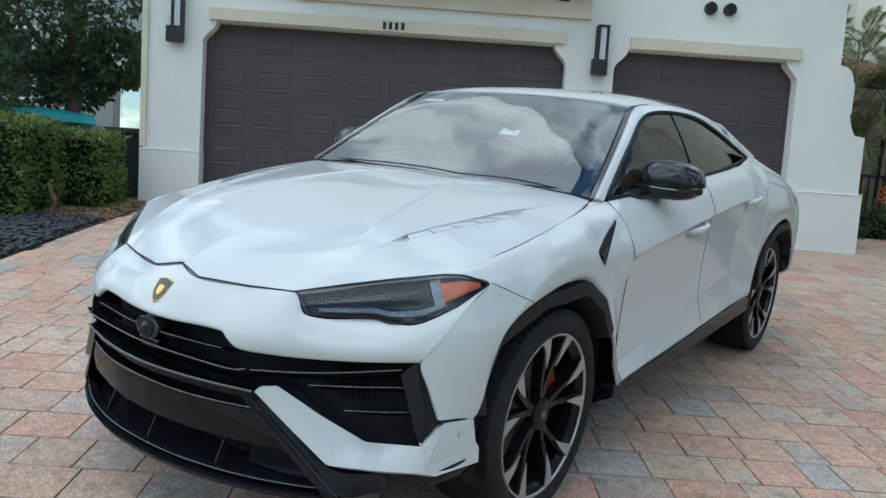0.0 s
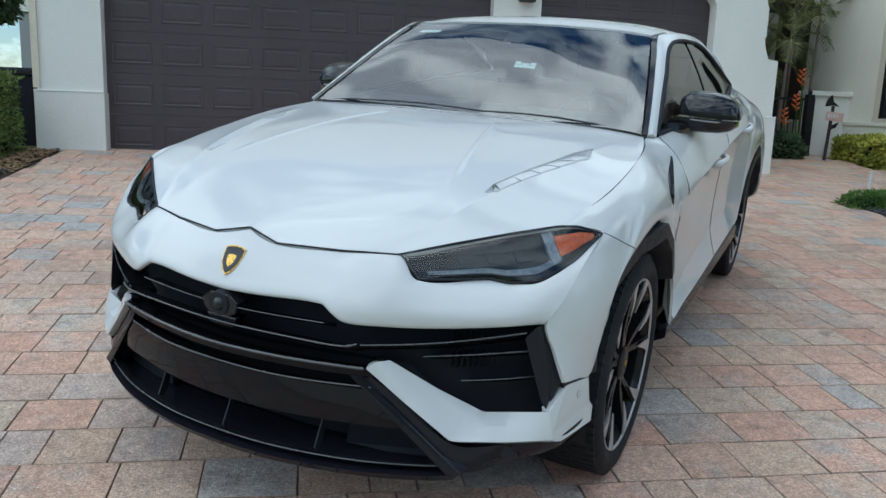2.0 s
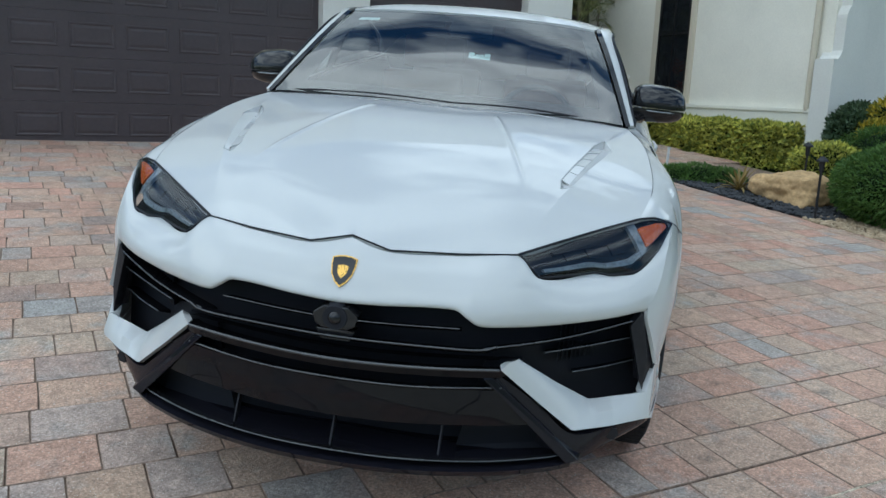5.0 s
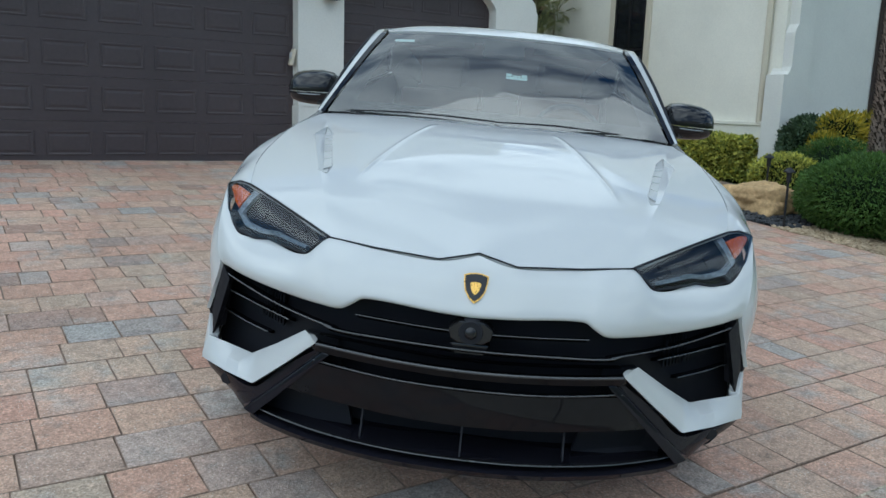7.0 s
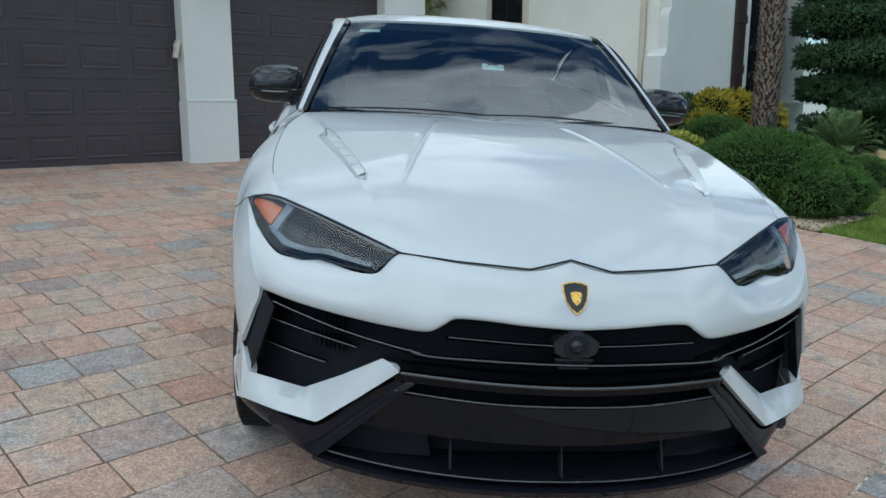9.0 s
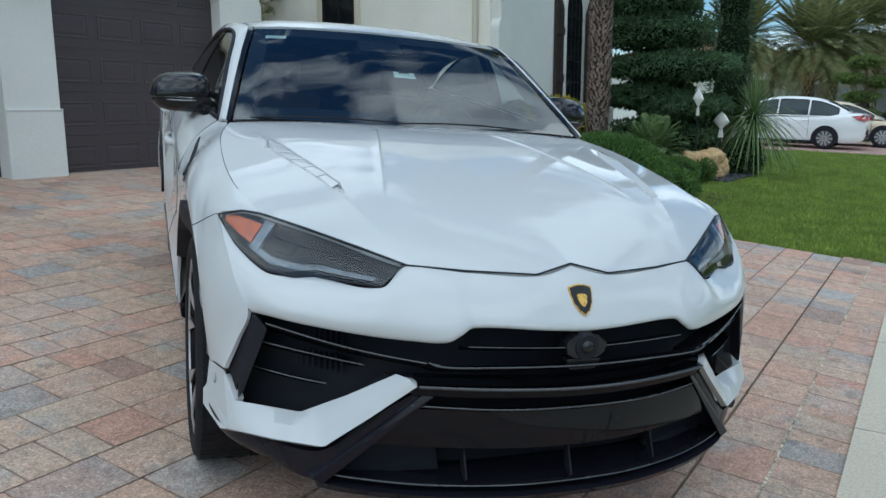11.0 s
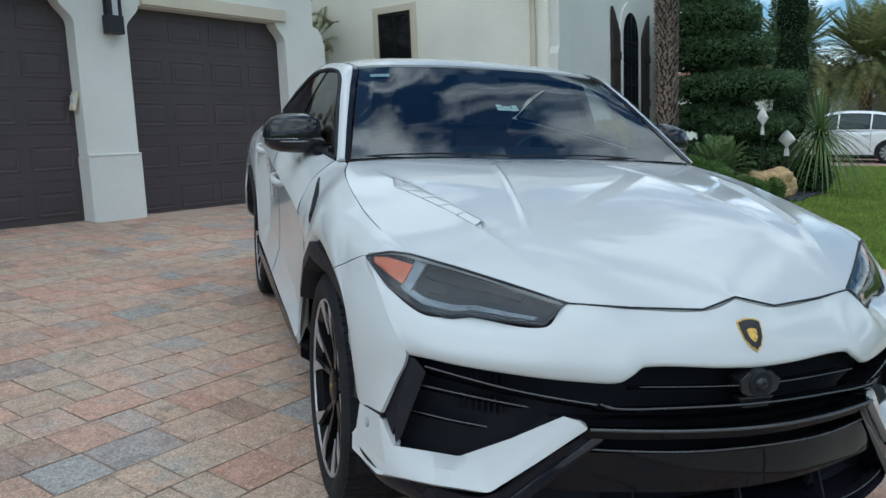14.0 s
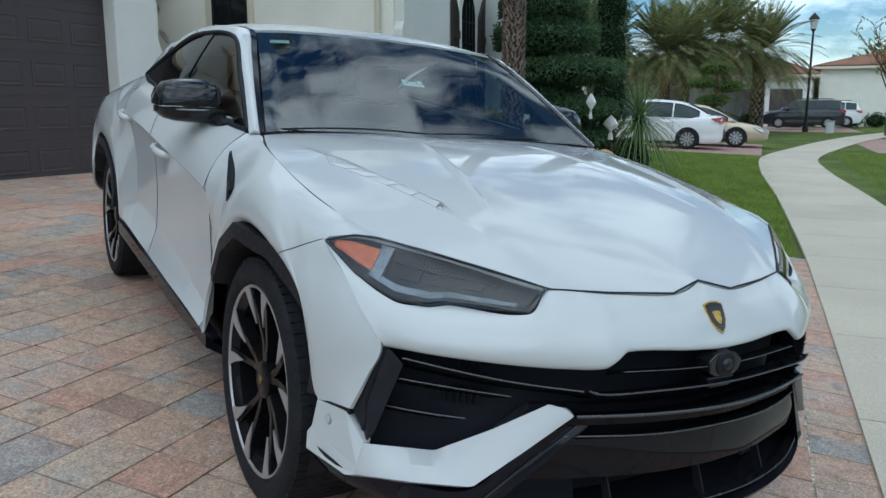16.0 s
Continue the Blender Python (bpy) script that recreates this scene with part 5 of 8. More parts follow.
part("reveal_curl", prism([(5.625, GY - 0.004, 2.66), (5.652, GY - 0.004, 2.62), (5.652, GY - 0.004, 2.25), (5.625, GY - 0.004, 2.25)], (0, 0.2, 0)), STUCCO, front)
part("upper_band", box(-1.4, GY - 0.06, 3.17, 2.26, GY, 6.0), TRIM_BEIGE, front, bevel=0.006)
for x in (-0.7, 0.15, 1.0, 1.9):
    part("corbel", prism([(x - 0.07, GY - 0.06, 3.36), (x - 0.07, GY - 0.30, 3.46), (x - 0.07, GY - 0.42, 3.62), (x - 0.07, GY - 0.06, 3.62)], (0.14, 0, 0)), TIMBER, front, bevel=0.01)
part("balcony_deck", box(-1.5, GY - 0.55, 3.62, 2.35, GY - 0.06, 3.80), TRIM_BEIGE, front, bevel=0.01)
part("side_coping", box(-3.235, GY - 0.03, 1.26, -3.165, GY + 0.05, 6.2), TRIM_BEIGE, front)
for a, b, n, c in (((-3.2, GY + GT), (-3.2, 16.0), "wall_west", 0.25), ((5.45, GY + GT), (5.45, 16.0), "wall_east", -0.25)):
    w = part(n, box(a[0], a[1], 0.2, a[0] + c, b[1], 6.2), STUCCO, None)
    tagged(w, "white stucco side wall of the garage", "wall", kind="structure")
tagged(part("ceiling", box(-3.2, GY + 0.05, 6.2, 5.45, 16, 6.3), STUCCO, None), "plain ceiling over the garage", "ceiling", kind="structure")
tagged(part("floor", box(-2.95, GY + 0.10, 0.30, 5.45, 16, 0.47), CONCRETE, None), "concrete garage floor", "floor", kind="structure")
tagged(part("wall_back", box(-3.2, 16, 0.2, 9, 16.2, 6.2), STUCCO, None), "white stucco wall behind the court", "wall", kind="structure")


def wall_lamp(x):
    lamp = thing("wall_lamp", pose(x, GY, 2.50), "black rectangular wall lantern with frosted tube", "wall lamp", "lanterns beside the garage doors")
    part("back_plate", box(-0.045, -0.03, 0.02, 0.105, 0.0, 0.61), BRONZE, lamp, bevel=0.004)
    part("side_bar", box(0.075, -0.11, 0.0, 0.105, -0.03, 0.61), BRONZE, lamp, bevel=0.003)
    part("side_bar", box(-0.035, -0.11, 0.1, -0.005, -0.03, 0.61), BRONZE, lamp, bevel=0.003)
    part("cap", box(-0.035, -0.12, 0.58, 0.105, -0.03, 0.61), BRONZE, lamp, bevel=0.003)
    part("foot", box(-0.085, -0.13, 0.0, 0.105, -0.03, 0.19), BRONZE, lamp, bevel=0.004)
    part("diffuser", box(0.0, -0.095, 0.19, 0.07, -0.035, 0.58), FROSTED, lamp, "pale frosted glass")
    return lamp


lamp = wall_lamp(2.385)
copy_thing(lamp, pose(-2.83, GY, 2.55))
for x in (3.73, 3.97):
    vent = thing("vent_pipe", pose(x, GY, 3.41), "round dark clay vent set in the wall", "vent", "vent pipes over the small door")
    part("pipe", tube([(0, -0.07, 0), (0, 0.02, 0)], 0.075, 20), TIMBER, vent, smooth=True)
    part("bore", tube([(0, -0.074, 0), (0, -0.02, 0)], 0.058, 20), SATIN_BLACK, vent, smooth=True)
numbers = thing("house_number", pose(-0.30, GY - 0.047, 2.925), "dark raised number plate marks on the lintel", "house number")
for i in range(4):
    part("mark", box(i * 0.075, -0.006, -0.045, i * 0.075 + 0.042, 0, 0.045), BRONZE, numbers)
keypad = thing("keypad", pose(1.965, GY + 0.07, 1.80), "small beige keypad box on the door jamb", "keypad")
part("case", box(-0.005, -0.04, -0.10, 0.035, 0.04, 0.10, Matrix.Rotation(radians(14), 4, "Y") @ Matrix.Translation((-0.03, 0, 0))), TRIM_BEIGE, keypad, bevel=0.008)
part("cover", box(-0.04, -0.03, -0.08, -0.02, 0.03, 0.06), FROSTED, keypad, bevel=0.004)

# wing of the house
WX, WY = 8.72, 4.72
wing = part("wall_wing_side", box(WX, WY, 0.0, WX + 0.3, 14.0, 6.5), STUCCO_WARM, None)
tagged(wing, "cream stucco wall with a tall window", "wall", kind="structure")
part("base", box(WX - 0.06, WY, 0.0, WX, 14.0, 1.16), STUCCO_WARM, wing)
part("base_cap", box(WX - 0.085, WY, 1.16, WX, 14.0, 1.22), STUCCO_WARM, wing, bevel=0.01)
face_w = part("wall_wing_front", box(WX + 0.302, WY, 0.0, 14.2, WY + 0.3, 6.5), STUCCO, None)
tagged(face_w, "white stucco wall with an arched shuttered window", "wall", kind="structure")
part("base", box(WX + 0.302, WY - 0.06, 0.0, 14.2, WY, 1.16), STUCCO, face_w)
part("base_cap", box(WX + 0.302, WY - 0.085, 1.16, 14.2, WY, 1.20), STUCCO, face_w, bevel=0.01)
curl = [(0.0, 0.2), (0.0, 1.16), (-0.005, 1.9), (0.07, 1.90), (0.12, 1.95), (0.15, 2.02), (0.15, 2.45), (0.155, 2.50), (0.18, 2.56), (0.22, 2.62), (0.22, 6.5), (0.60, 6.5), (0.60, 0.2)]
part("corner_buttress", prism([(WX + x - 0.14, WY - 0.16, z) for x, z in curl], (0, 0.30, 0)), STUCCO, face_w)
part("down_pipe", tube([(WX - 0.06, WY + 0.24, 1.2), (WX - 0.06, WY + 0.24, 6.0)], 0.045, 12), TRIM_BEIGE, wing, smooth=True)
part("floodlight", tube([(WX - 0.08, WY + 0.24, 3.45), (WX - 0.22, WY + 0.22, 3.40)], [0.05, 0.07], 12), IRON, wing, smooth=True)


def tall_window(name, y0, y1, z0, z1):
    w = thing(name, None, "tall dark window in a beige frame", "window", kind="structure")
    x = WX
    for a in ((x - 0.035, y0 - 0.12, z0, x, y0, z1), (x - 0.035, y1, z0, x, y1 + 0.12, z1), (x - 0.035, y0 - 0.12, z1, x, y1 + 0.12, z1 + 0.12)):
        part("window_frame", box(*a), TRIM_BEIGE, w, bevel=0.008)
    part("window_sill", box(x - 0.05, y0 - 0.12, z0 - 0.05, x, y1 + 0.12, z0), TRIM_BEIGE, w, bevel=0.008)
    part("pane", box(x - 0.012, y0, z0, x - 0.004, y1, z1), WINDOW_GLASS, w, "dark glass pane")
    for q in ((y0, y0 + 0.05), (y1 - 0.05, y1), ((y0 + y1) / 2 - 0.02, (y0 + y1) / 2 + 0.02)):
        part("glazing_bar", box(x - 0.024, q[0], z0, x - 0.0125, q[1], z1), IRON, w)
    for z in (z0 + 0.02, (z0 + z1) / 2, z1 - 0.03):
        part("glazing_bar", box(x - 0.026, y0, z - 0.02, x - 0.0125, y1, z + 0.02), IRON, w)


tall_window("window_1", 7.42, 8.16, 1.28, 3.50)

arch_w = thing("window_2", None, "narrow arched window with brown shutters", "window", kind="structure")
cx = 12.02


def arch_shape(h, z0, zs, y):
    return [(cx - h, y, z0)] + [(cx - h * math.cos(a), y, zs + 1.25 * h * math.sin(a)) for a in [math.pi * i / 16 for i in range(17)]] + [(cx + h, y, z0)]


part("window_frame", prism(arch_shape(0.50, 1.30, 3.02, WY - 0.03), (0, 0.03, 0)), STUCCO, arch_w)
part("pane", prism(arch_shape(0.36, 1.34, 3.00, WY - 0.036), (0, 0.005, 0)), WINDOW_GLASS, arch_w)
for i in range(3):
    x = cx - 0.18 + 0.18 * i
    part("glazing_bar", box(x - 0.015, WY - 0.05, 1.34, x + 0.015, WY - 0.037, 3.40 if i == 1 else 3.25), IRON, arch_w)
for z in (1.7, 2.1, 2.5, 2.9):
    part("glazing_bar", box(cx - 0.36, WY - 0.052, z - 0.012, cx + 0.36, WY - 0.037, z + 0.012), IRON, arch_w)
for s in (-1, 1):
    x0, x1 = cx + s * 0.56, cx + s * 0.90
    shut = part("shutter", prism([(x0, WY - 0.06, 1.32), (x1, WY - 0.06, 1.32), (x1, WY - 0.06, 3.48), (x1 - s * 0.12, WY - 0.06, 3.36), (x0, WY - 0.06, 3.02)], (0, 0.045, 0)), SHUTTER, arch_w, "dark brown plank shutter")
    for z in (1.7, 2.55):
        part("batten", box(min(x0, x1), WY - 0.085, z, max(x0, x1), WY - 0.062, z + 0.14), SHUTTER, shut, bevel=0.004)
    part("plank_joint", box((x0 + x1) / 2 - 0.004, WY - 0.0635, 1.34, (x0 + x1) / 2 + 0.004, WY - 0.0605, 3.1), SATIN_BLACK, shut)

# entrance court
low_wall = part("wall_low", box(8.02, 8.9, 0.4, WX, 9.15, 1.62), STUCCO, None)
tagged(low_wall, "low white garden wall with a cap", "wall", kind="structure")
part("cap", box(7.96, 8.84, 1.62, WX, 9.21, 1.70), STUCCO, low_wall, bevel=0.01)
gate = thing("metal_gate", pose(5.95, 8.75, 0.58), "black metal garden gate between the walls", "gate")
part("gate_frame", box(0.0, -0.02, 0.95, 2.0, 0.02, 0.99), IRON, gate)
part("gate_frame", box(0.0, -0.02, 0.06, 2.0, 0.02, 0.10), IRON, gate)
for i in range(19):
    part("bar", box(0.02 + i * 0.11, -0.009, 0.06, 0.038 + i * 0.11, 0.009, 0.99), IRON, gate)
part("post", box(1.86, -0.05, 0.0, 1.98, 0.05, 1.05), IRON, gate, bevel=0.006)
part("finial", tube([(1.92, 0, 1.05), (1.92, 0, 1.10), (1.92, 0, 1.14)], [0.03, 0.035, 0.005], 10), IRON, gate, smooth=True)
court = part("wall_court", box(6.2, 12.6, 0.4, 9.0, 12.8, 6.0), STUCCO, None)
tagged(court, "white wall at the back of the entrance court", "wall", kind="structure")
part("doorway", box(WX - 0.030, 10.18, 0.5, WX - 0.003, 11.15, 3.9), SHUTTER, wing, "tall dark doorway")
eave = thing("entrance_roof", pose(5.9, 9.6, 3.0), "tiled roof edge over the entrance", "roof")
part("fascia", box(-0.2, 0.0, 0.0, 2.6, 0.06, 0.16), TIMBER, eave)
part("soffit", prism([(-0.2, 0.06, 0.02), (-0.2, 3.0, 0.9), (-0.2, 3.0, 1.0), (-0.2, 0.06, 0.14)], (2.8, 0, 0)), TIMBER, eave)
for r in range(5):
    for c in range(12):
        bm = bmesh.new()
        ring = [[bm.verts.new((-0.1 + c * 0.22 + 0.09 * math.cos(a), -0.10 + r * 0.36 + q * 0.42, 0.15 + r * 0.11 + q * 0.12 + 0.07 * math.sin(a))) for a in [math.pi * k / 6 for k in range(7)]] for q in (0, 1)]
        for k in range(6):
            bm.faces.new((ring[0][k], ring[0][k + 1], ring[1][k + 1], ring[1][k]))
        part("tile", bm, TILE, eave)
sign = thing("garden_sign", pose(7.86, 8.2, 0.60), "painted wooden sign with a bird shape on a post", "garden sign")
SIGN_PINK = mat("sign_pink", (0.52, 0.36, 0.32), 0.7, var=0.15, scale=8)
part("post", tube([(0, 0, 0), (0.05, 0, 0.85)], 0.025, 8), TIMBER, sign)
plank = part("board", box(-0.14, -0.03, 0.62, 0.16, -0.01, 0.76, Matrix.Rotation(radians(6), 4, "Y")), SIGN_PINK, sign, bevel=0.01)
for i in range(4):
    part("mark", box(-0.05 + i * 0.05, -0.034, 0.67, -0.02 + i * 0.05, -0.0305, 0.73), FROSTED, plank)
part("bird_shape", prism([(-0.08, 0, 0.84), (0.06, 0, 0.86), (0.16, 0, 0.84), (0.05, 0, 0.92), (0.02, 0, 1.02), (-0.06, 0, 0.93)], (0, 0.02, 0)), IRON, sign)
part("bird_shape", prism([(0.04, 0, 0.48), (0.14, 0, 0.52), (0.18, 0, 0.60), (0.08, 0, 0.56)], (0, 0.02, 0)), IRON, sign)

# walk and street
walk_line = spline([(-40, -2.02, 0), (-12, -2.02, 0), (5, -1.98, 0), (11, -1.78, 0), (17, -1.46, 0), (22, -1.50, 0), (28, -2.50, 0), (36, -4.25, 0), (44, -6.6, 0), (60, -13, 0)], 400)
walk_ob = part("pavement", sheet(grid_lines([(-40, 8, 24)]), [-2.74, -1.30], lambda x, y: land(x, y) + 0.020), MORTAR, None)
tagged(walk_ob, "pale concrete footpath curving along the lawns", "footpath", kind="structure")


def slab(i0, i1):
    bm = bmesh.new()
    rows = []
    for i in range(i0, i1 + 1):
        a, b = walk_line[max(i - 1, 0)], walk_line[min(i + 1, 400)]
        d = (b - a).normalized()
        s = Vector((-d.y, d.x, 0)) * 0.735
        p = walk_line[i] + d * (0.006 if i == i0 else -0.006 if i == i1 else 0)
        rows.append([bm.verts.new((q.x, q.y, land(q.x, q.y) + h)) for q, h in ((p - s * 1.006, 0.02), (p - s, 0.050), (p + s, 0.050), (p + s * 1.006, 0.02))])
    for a, b in zip(rows, rows[1:]):
        for k in range(3):
            bm.faces.new((a[k], b[k], b[k + 1], a[k + 1]))
    for r in (rows[0], rows[-1]):
        q = [bm.verts.new(v.co - Vector((0, 0, 0.05))) for v in r]
        for k in range(3):
            bm.faces.new((r[k], r[k + 1], q[k + 1], q[k]))
    bmesh.ops.recalc_face_normals(bm, faces=bm.faces)
    return bm


for i in range(0, 396, 6):
    part("slab", slab(i, min(i + 6, 400)), CONCRETE, walk_ob)
ASPHALT = mat("asphalt", (0.055, 0.055, 0.057), 0.95, var=0.15, scale=1.0, fine=0.3, fscale=120, bump=0.4, bscale=200, spec=0.2)
road = part("road", sheet(grid_lines([(-200, 300, 50)]), [-13.0, -6.2], lambda x, y: -0.26), ASPHALT, None)
tagged(road, "grey asphalt street", "road", kind="structure")
PINK_PAVE = mat("far_pavers", (0.36, 0.23, 0.19), 0.9, var=0.15, scale=2.0, fine=0.25, fscale=14, bump=0.3, bscale=30)
for k, (x0, x1, y0, y1) in enumerate(((22.6, 30.2, -0.72, 9.0), (26.0, 38.0, -6.2, -4.2), (48.0, 60.0, -6.0, 8.0))):
    d = part("far_driveway", sheet(grid_lines([(x0, x1, 8)]), grid_lines([(y0, y1, 8)]), lambda x, y: land(x, y) + 0.012), PINK_PAVE, None)
    tagged(d, "pinkish paved driveway of the next house", "driveway", kind="structure")


# ---- plants and stones ----
def leaf_mat(name, a, b, rough=0.55):
    m, n, l, p = nodes_of(name)
    g = n.new("ShaderNodeNewGeometry")
    mx = n.new("ShaderNodeMixRGB")
    mx.inputs["Color1"].default_value, mx.inputs["Color2"].default_value = (*a, 1), (*b, 1)
    l.new(g.outputs["Random Per Island"], mx.inputs["Fac"])
    c = times_value(n, l, mx.outputs["Color"], span(n, l, noise_node(n, l, 2.5, 3.0), 0.3, 0.7, 0.75, 1.25))
    l.new(c, p.inputs["Base Color"])
    p.inputs["Roughness"].default_value, p.inputs["Specular IOR Level"].default_value = rough, 0.35
    tr, mixs = n.new("ShaderNodeBsdfTranslucent"), n.new("ShaderNodeMixShader")
    l.new(c, tr.inputs["Color"])
    mixs.inputs["Fac"].default_value = 0.25
    l.new(p.outputs[0], mixs.inputs[1])
    l.new(tr.outputs[0], mixs.inputs[2])
    l.new(mixs.outputs[0], n["Material Output"].inputs["Surface"])
    return m


LEAF_HEDGE = leaf_mat("hedge_leaf", (0.07, 0.12, 0.030), (0.20, 0.26, 0.065))
LEAF_DARK = leaf_mat("dark_leaf", (0.034, 0.064, 0.032), (0.100, 0.145, 0.068))
LEAF_YELLOW = leaf_mat("yellow_green_leaf", (0.13, 0.18, 0.035), (0.68, 0.64, 0.12))
LEAF_GOLD = leaf_mat("croton_leaf", (0.16, 0.17, 0.02), (0.56, 0.42, 0.04))
LEAF_JUNIPER = leaf_mat("juniper_leaf", (0.045, 0.100, 0.02), (0.13, 0.22, 0.045))
LEAF_PALM = leaf_mat("palm_leaf", (0.07, 0.105, 0.036), (0.29, 0.28, 0.115))
LEAF_YOUNG = leaf_mat("young_palm_leaf", (0.07, 0.13, 0.04), (0.20, 0.26, 0.10))
LEAF_SHRUB = leaf_mat("shrub_leaf", (0.035, 0.075, 0.030), (0.11, 0.175, 0.075))
LEAF_DRY = leaf_mat("dry_leaf", (0.20, 0.15, 0.05), (0.34, 0.24, 0.08))
GRASS = leaf_mat("grass_blade", (0.125, 0.200, 0.026), (0.31, 0.38, 0.075))
# near-black solids inside the foliage: the shade between leaves put in as colour
INNER_SHADE = mat("bush_inner_shade", (0.010, 0.018, 0.008), 0.95, var=0.3, scale=8, bump=0.5, bscale=20, spec=0.05)
BARK = mat("bark", (0.12, 0.085, 0.06), 0.95, var=0.3, scale=6, fine=0.3, bump=0.8, bscale=35, spec=0.1)
PALM_BARK = leaf_mat("palm_bark", (0.19, 0.150, 0.125), (0.44, 0.355, 0.30), 0.95)
# darker colour of the trunk surface in the gaps between leaf bases
BARK_DARK = mat("palm_trunk_dark", (0.045, 0.034, 0.026), 0.95, var=0.3, scale=12, bump=0.5, bscale=60, spec=0.1)
LAVA = mat("lava_rock", (0.035, 0.037, 0.042), 0.8, var=0.3, scale=12, fine=0.3, bump=0.5, bscale=60)
PEBBLE = leaf_mat("cream_pebble", (0.36, 0.27, 0.17), (0.55, 0.44, 0.30), 0.7)
CHIP = leaf_mat("wood_chip", (0.20, 0.12, 0.06), (0.36, 0.25, 0.14), 0.9)
SANDSTONE = mat("sandstone", (0.48, 0.33, 0.17), 0.95, var=0.25, scale=3, fine=0.2, fscale=30, bump=0.7, bscale=14, spec=0.1)
npr = np.random.default_rng(5)


def leaves(name, pts, nrm, size, aspect, material, parent, spread=0.7):
    """One mesh of many small pointed leaves at the points, turned about the given normals."""
    n = len(pts)
    d = nrm + npr.normal(0, spread, (n, 3))
    d /= np.linalg.norm(d, axis=1, keepdims=True)
    q = npr.normal(0, 1, (n, 3))
    s = np.cross(d, q)
    s /= np.linalg.norm(s, axis=1, keepdims=True) + 1e-9
    f = np.cross(s, d)
    k = size * npr.uniform(0.65, 1.35, (n, 1))
    w = k * aspect
    v = np.stack([pts, pts + d * k * 0.5 + s * w * 0.5 + f * k * 0.08, pts + d * k, pts + d * k * 0.5 - s * w * 0.5 + f * k * 0.08], 1).reshape(-1, 3)
    me = bpy.data.meshes.new(name)
    me.from_pydata(v.tolist(), [], np.arange(4 * n).reshape(-1, 4).tolist())
    me.materials.append(material)
    ob = new(name, me)
    ob.parent = parent
    return ob


def on_ball(n, c, r, rough=0.12, low=-1.0):
    p = npr.normal(0, 1, (n, 3))
    p /= np.linalg.norm(p, axis=1, keepdims=True)
    p[:, 2] = np.where(p[:, 2] < low, -p[:, 2], p[:, 2])
    bump = 1 + rough * (np.sin(p[:, :1] * 5 + c[0]) * np.sin(p[:, 1:2] * 6 + c[1]) * np.cos(p[:, 2:] * 5)) - np.abs(npr.normal(0, rough * 0.6, (n, 1)))
    return np.array(c) + p * bump * np.array(r), p


def on_box(n, lo, hi, rough=0.04):
    lo, hi = np.array(lo, float), np.array(hi, float)
    size = hi - lo
    areas = np.array([size[1] * size[2]] * 2 + [size[0] * size[2]] * 2 + [size[0] * size[1]])
    side = npr.choice(5, n, p=areas / areas.sum())
    p, nn = lo + npr.uniform(0, 1, (n, 3)) * size, np.zeros((n, 3))
    for k, (ax, top) in enumerate(((0, 0), (0, 1), (1, 0), (1, 1), (2, 1))):
        m = side == k
        p[m, ax] = (hi if top else lo)[ax]
        nn[m, ax] = 1 if top else -1
    wob = 0.5 * rough * (np.sin(p[:, :1] * 9) + np.sin(p[:, 1:2] * 8 + 1) + np.sin(p[:, 2:] * 10))
    p += nn * (wob - np.abs(npr.normal(0, rough, (n, 1))))
    return p, nn


def ball_core(c, r, k=0.84):
    bm = bmesh.new()
    bmesh.ops.create_icosphere(bm, subdivisions=2, radius=1.0, matrix=Matrix.Translation(c) @ Matrix.Diagonal((r[0] * k, r[1] * k, r[2] * k, 1)))
    return bm


def bush(name, balls, n, size, material, label, category="bush", aspect=0.45, rough=0.12, spread=0.7, group=""):
    """Balls of (middle, radii), clothed in leaves."""
    t = thing(name, None, label, category, group)
    for c, r in balls:
        pts, nn = on_ball(n, c, r, rough)
        keep = pts[:, 2] > land(c[0], c[1]) + 0.02
        leaves("crown", pts[keep], nn[keep], size, aspect, material, t, spread)
        part("shade_core", ball_core(c, r), INNER_SHADE, t, smooth=True)
    return t


def hedge(lo, hi, n, size, material, label, aspect=0.5):
    t = thing("hedge", None, label, "hedge")
    pts, nn = on_box(n, lo, hi)
    leaves("crown", pts, nn, size, aspect, material, t, 0.75)
    d = 0.08
    part("shade_core", box(lo[0] + d, lo[1] + d, lo[2] - 0.1, hi[0] - d, hi[1] - d, hi[2] - d), INNER_SHADE, t)
    return t


def stones(name, region, n, size, material, label, flat=0.6):
    """Loose stones scattered over region(x, y) -> bool within its box."""
    (x0, x1, y0, y1), inside = region
    base = bmesh.new()
    bmesh.ops.create_icosphere(base, subdivisions=1, radius=1.0)
    bv = np.array([v.co for v in base.verts])
    bf = [[v.index for v in f.verts] for f in base.faces]
    base.free()
    verts, faces, made = [], [], 0
    while made < n:
        x, y = npr.uniform(x0, x1), npr.uniform(y0, y1)
        if not inside(x, y):
            continue
        s = size * npr.uniform(0.6, 1.3)
        a = npr.uniform(0, 6.28)
        rot = np.array([[math.cos(a), -math.sin(a), 0], [math.sin(a), math.cos(a), 0], [0, 0, 1]])
        p = (bv * (1 + npr.normal(0, 0.14, bv.shape)) * np.array([s, s * npr.uniform(0.6, 1), s * flat])) @ rot.T + np.array([x, y, land(x, y) + 0.03 + s * flat * npr.uniform(0.2, 1.0)])
        faces += [[i + len(verts) for i in f] for f in bf]
        verts += p.tolist()
        made += 1
    me = bpy.data.meshes.new(name)
    me.from_pydata(verts, [], faces)
    me.materials.append(material)
    return tagged(new(name, me), label, "stones", kind="stuff")


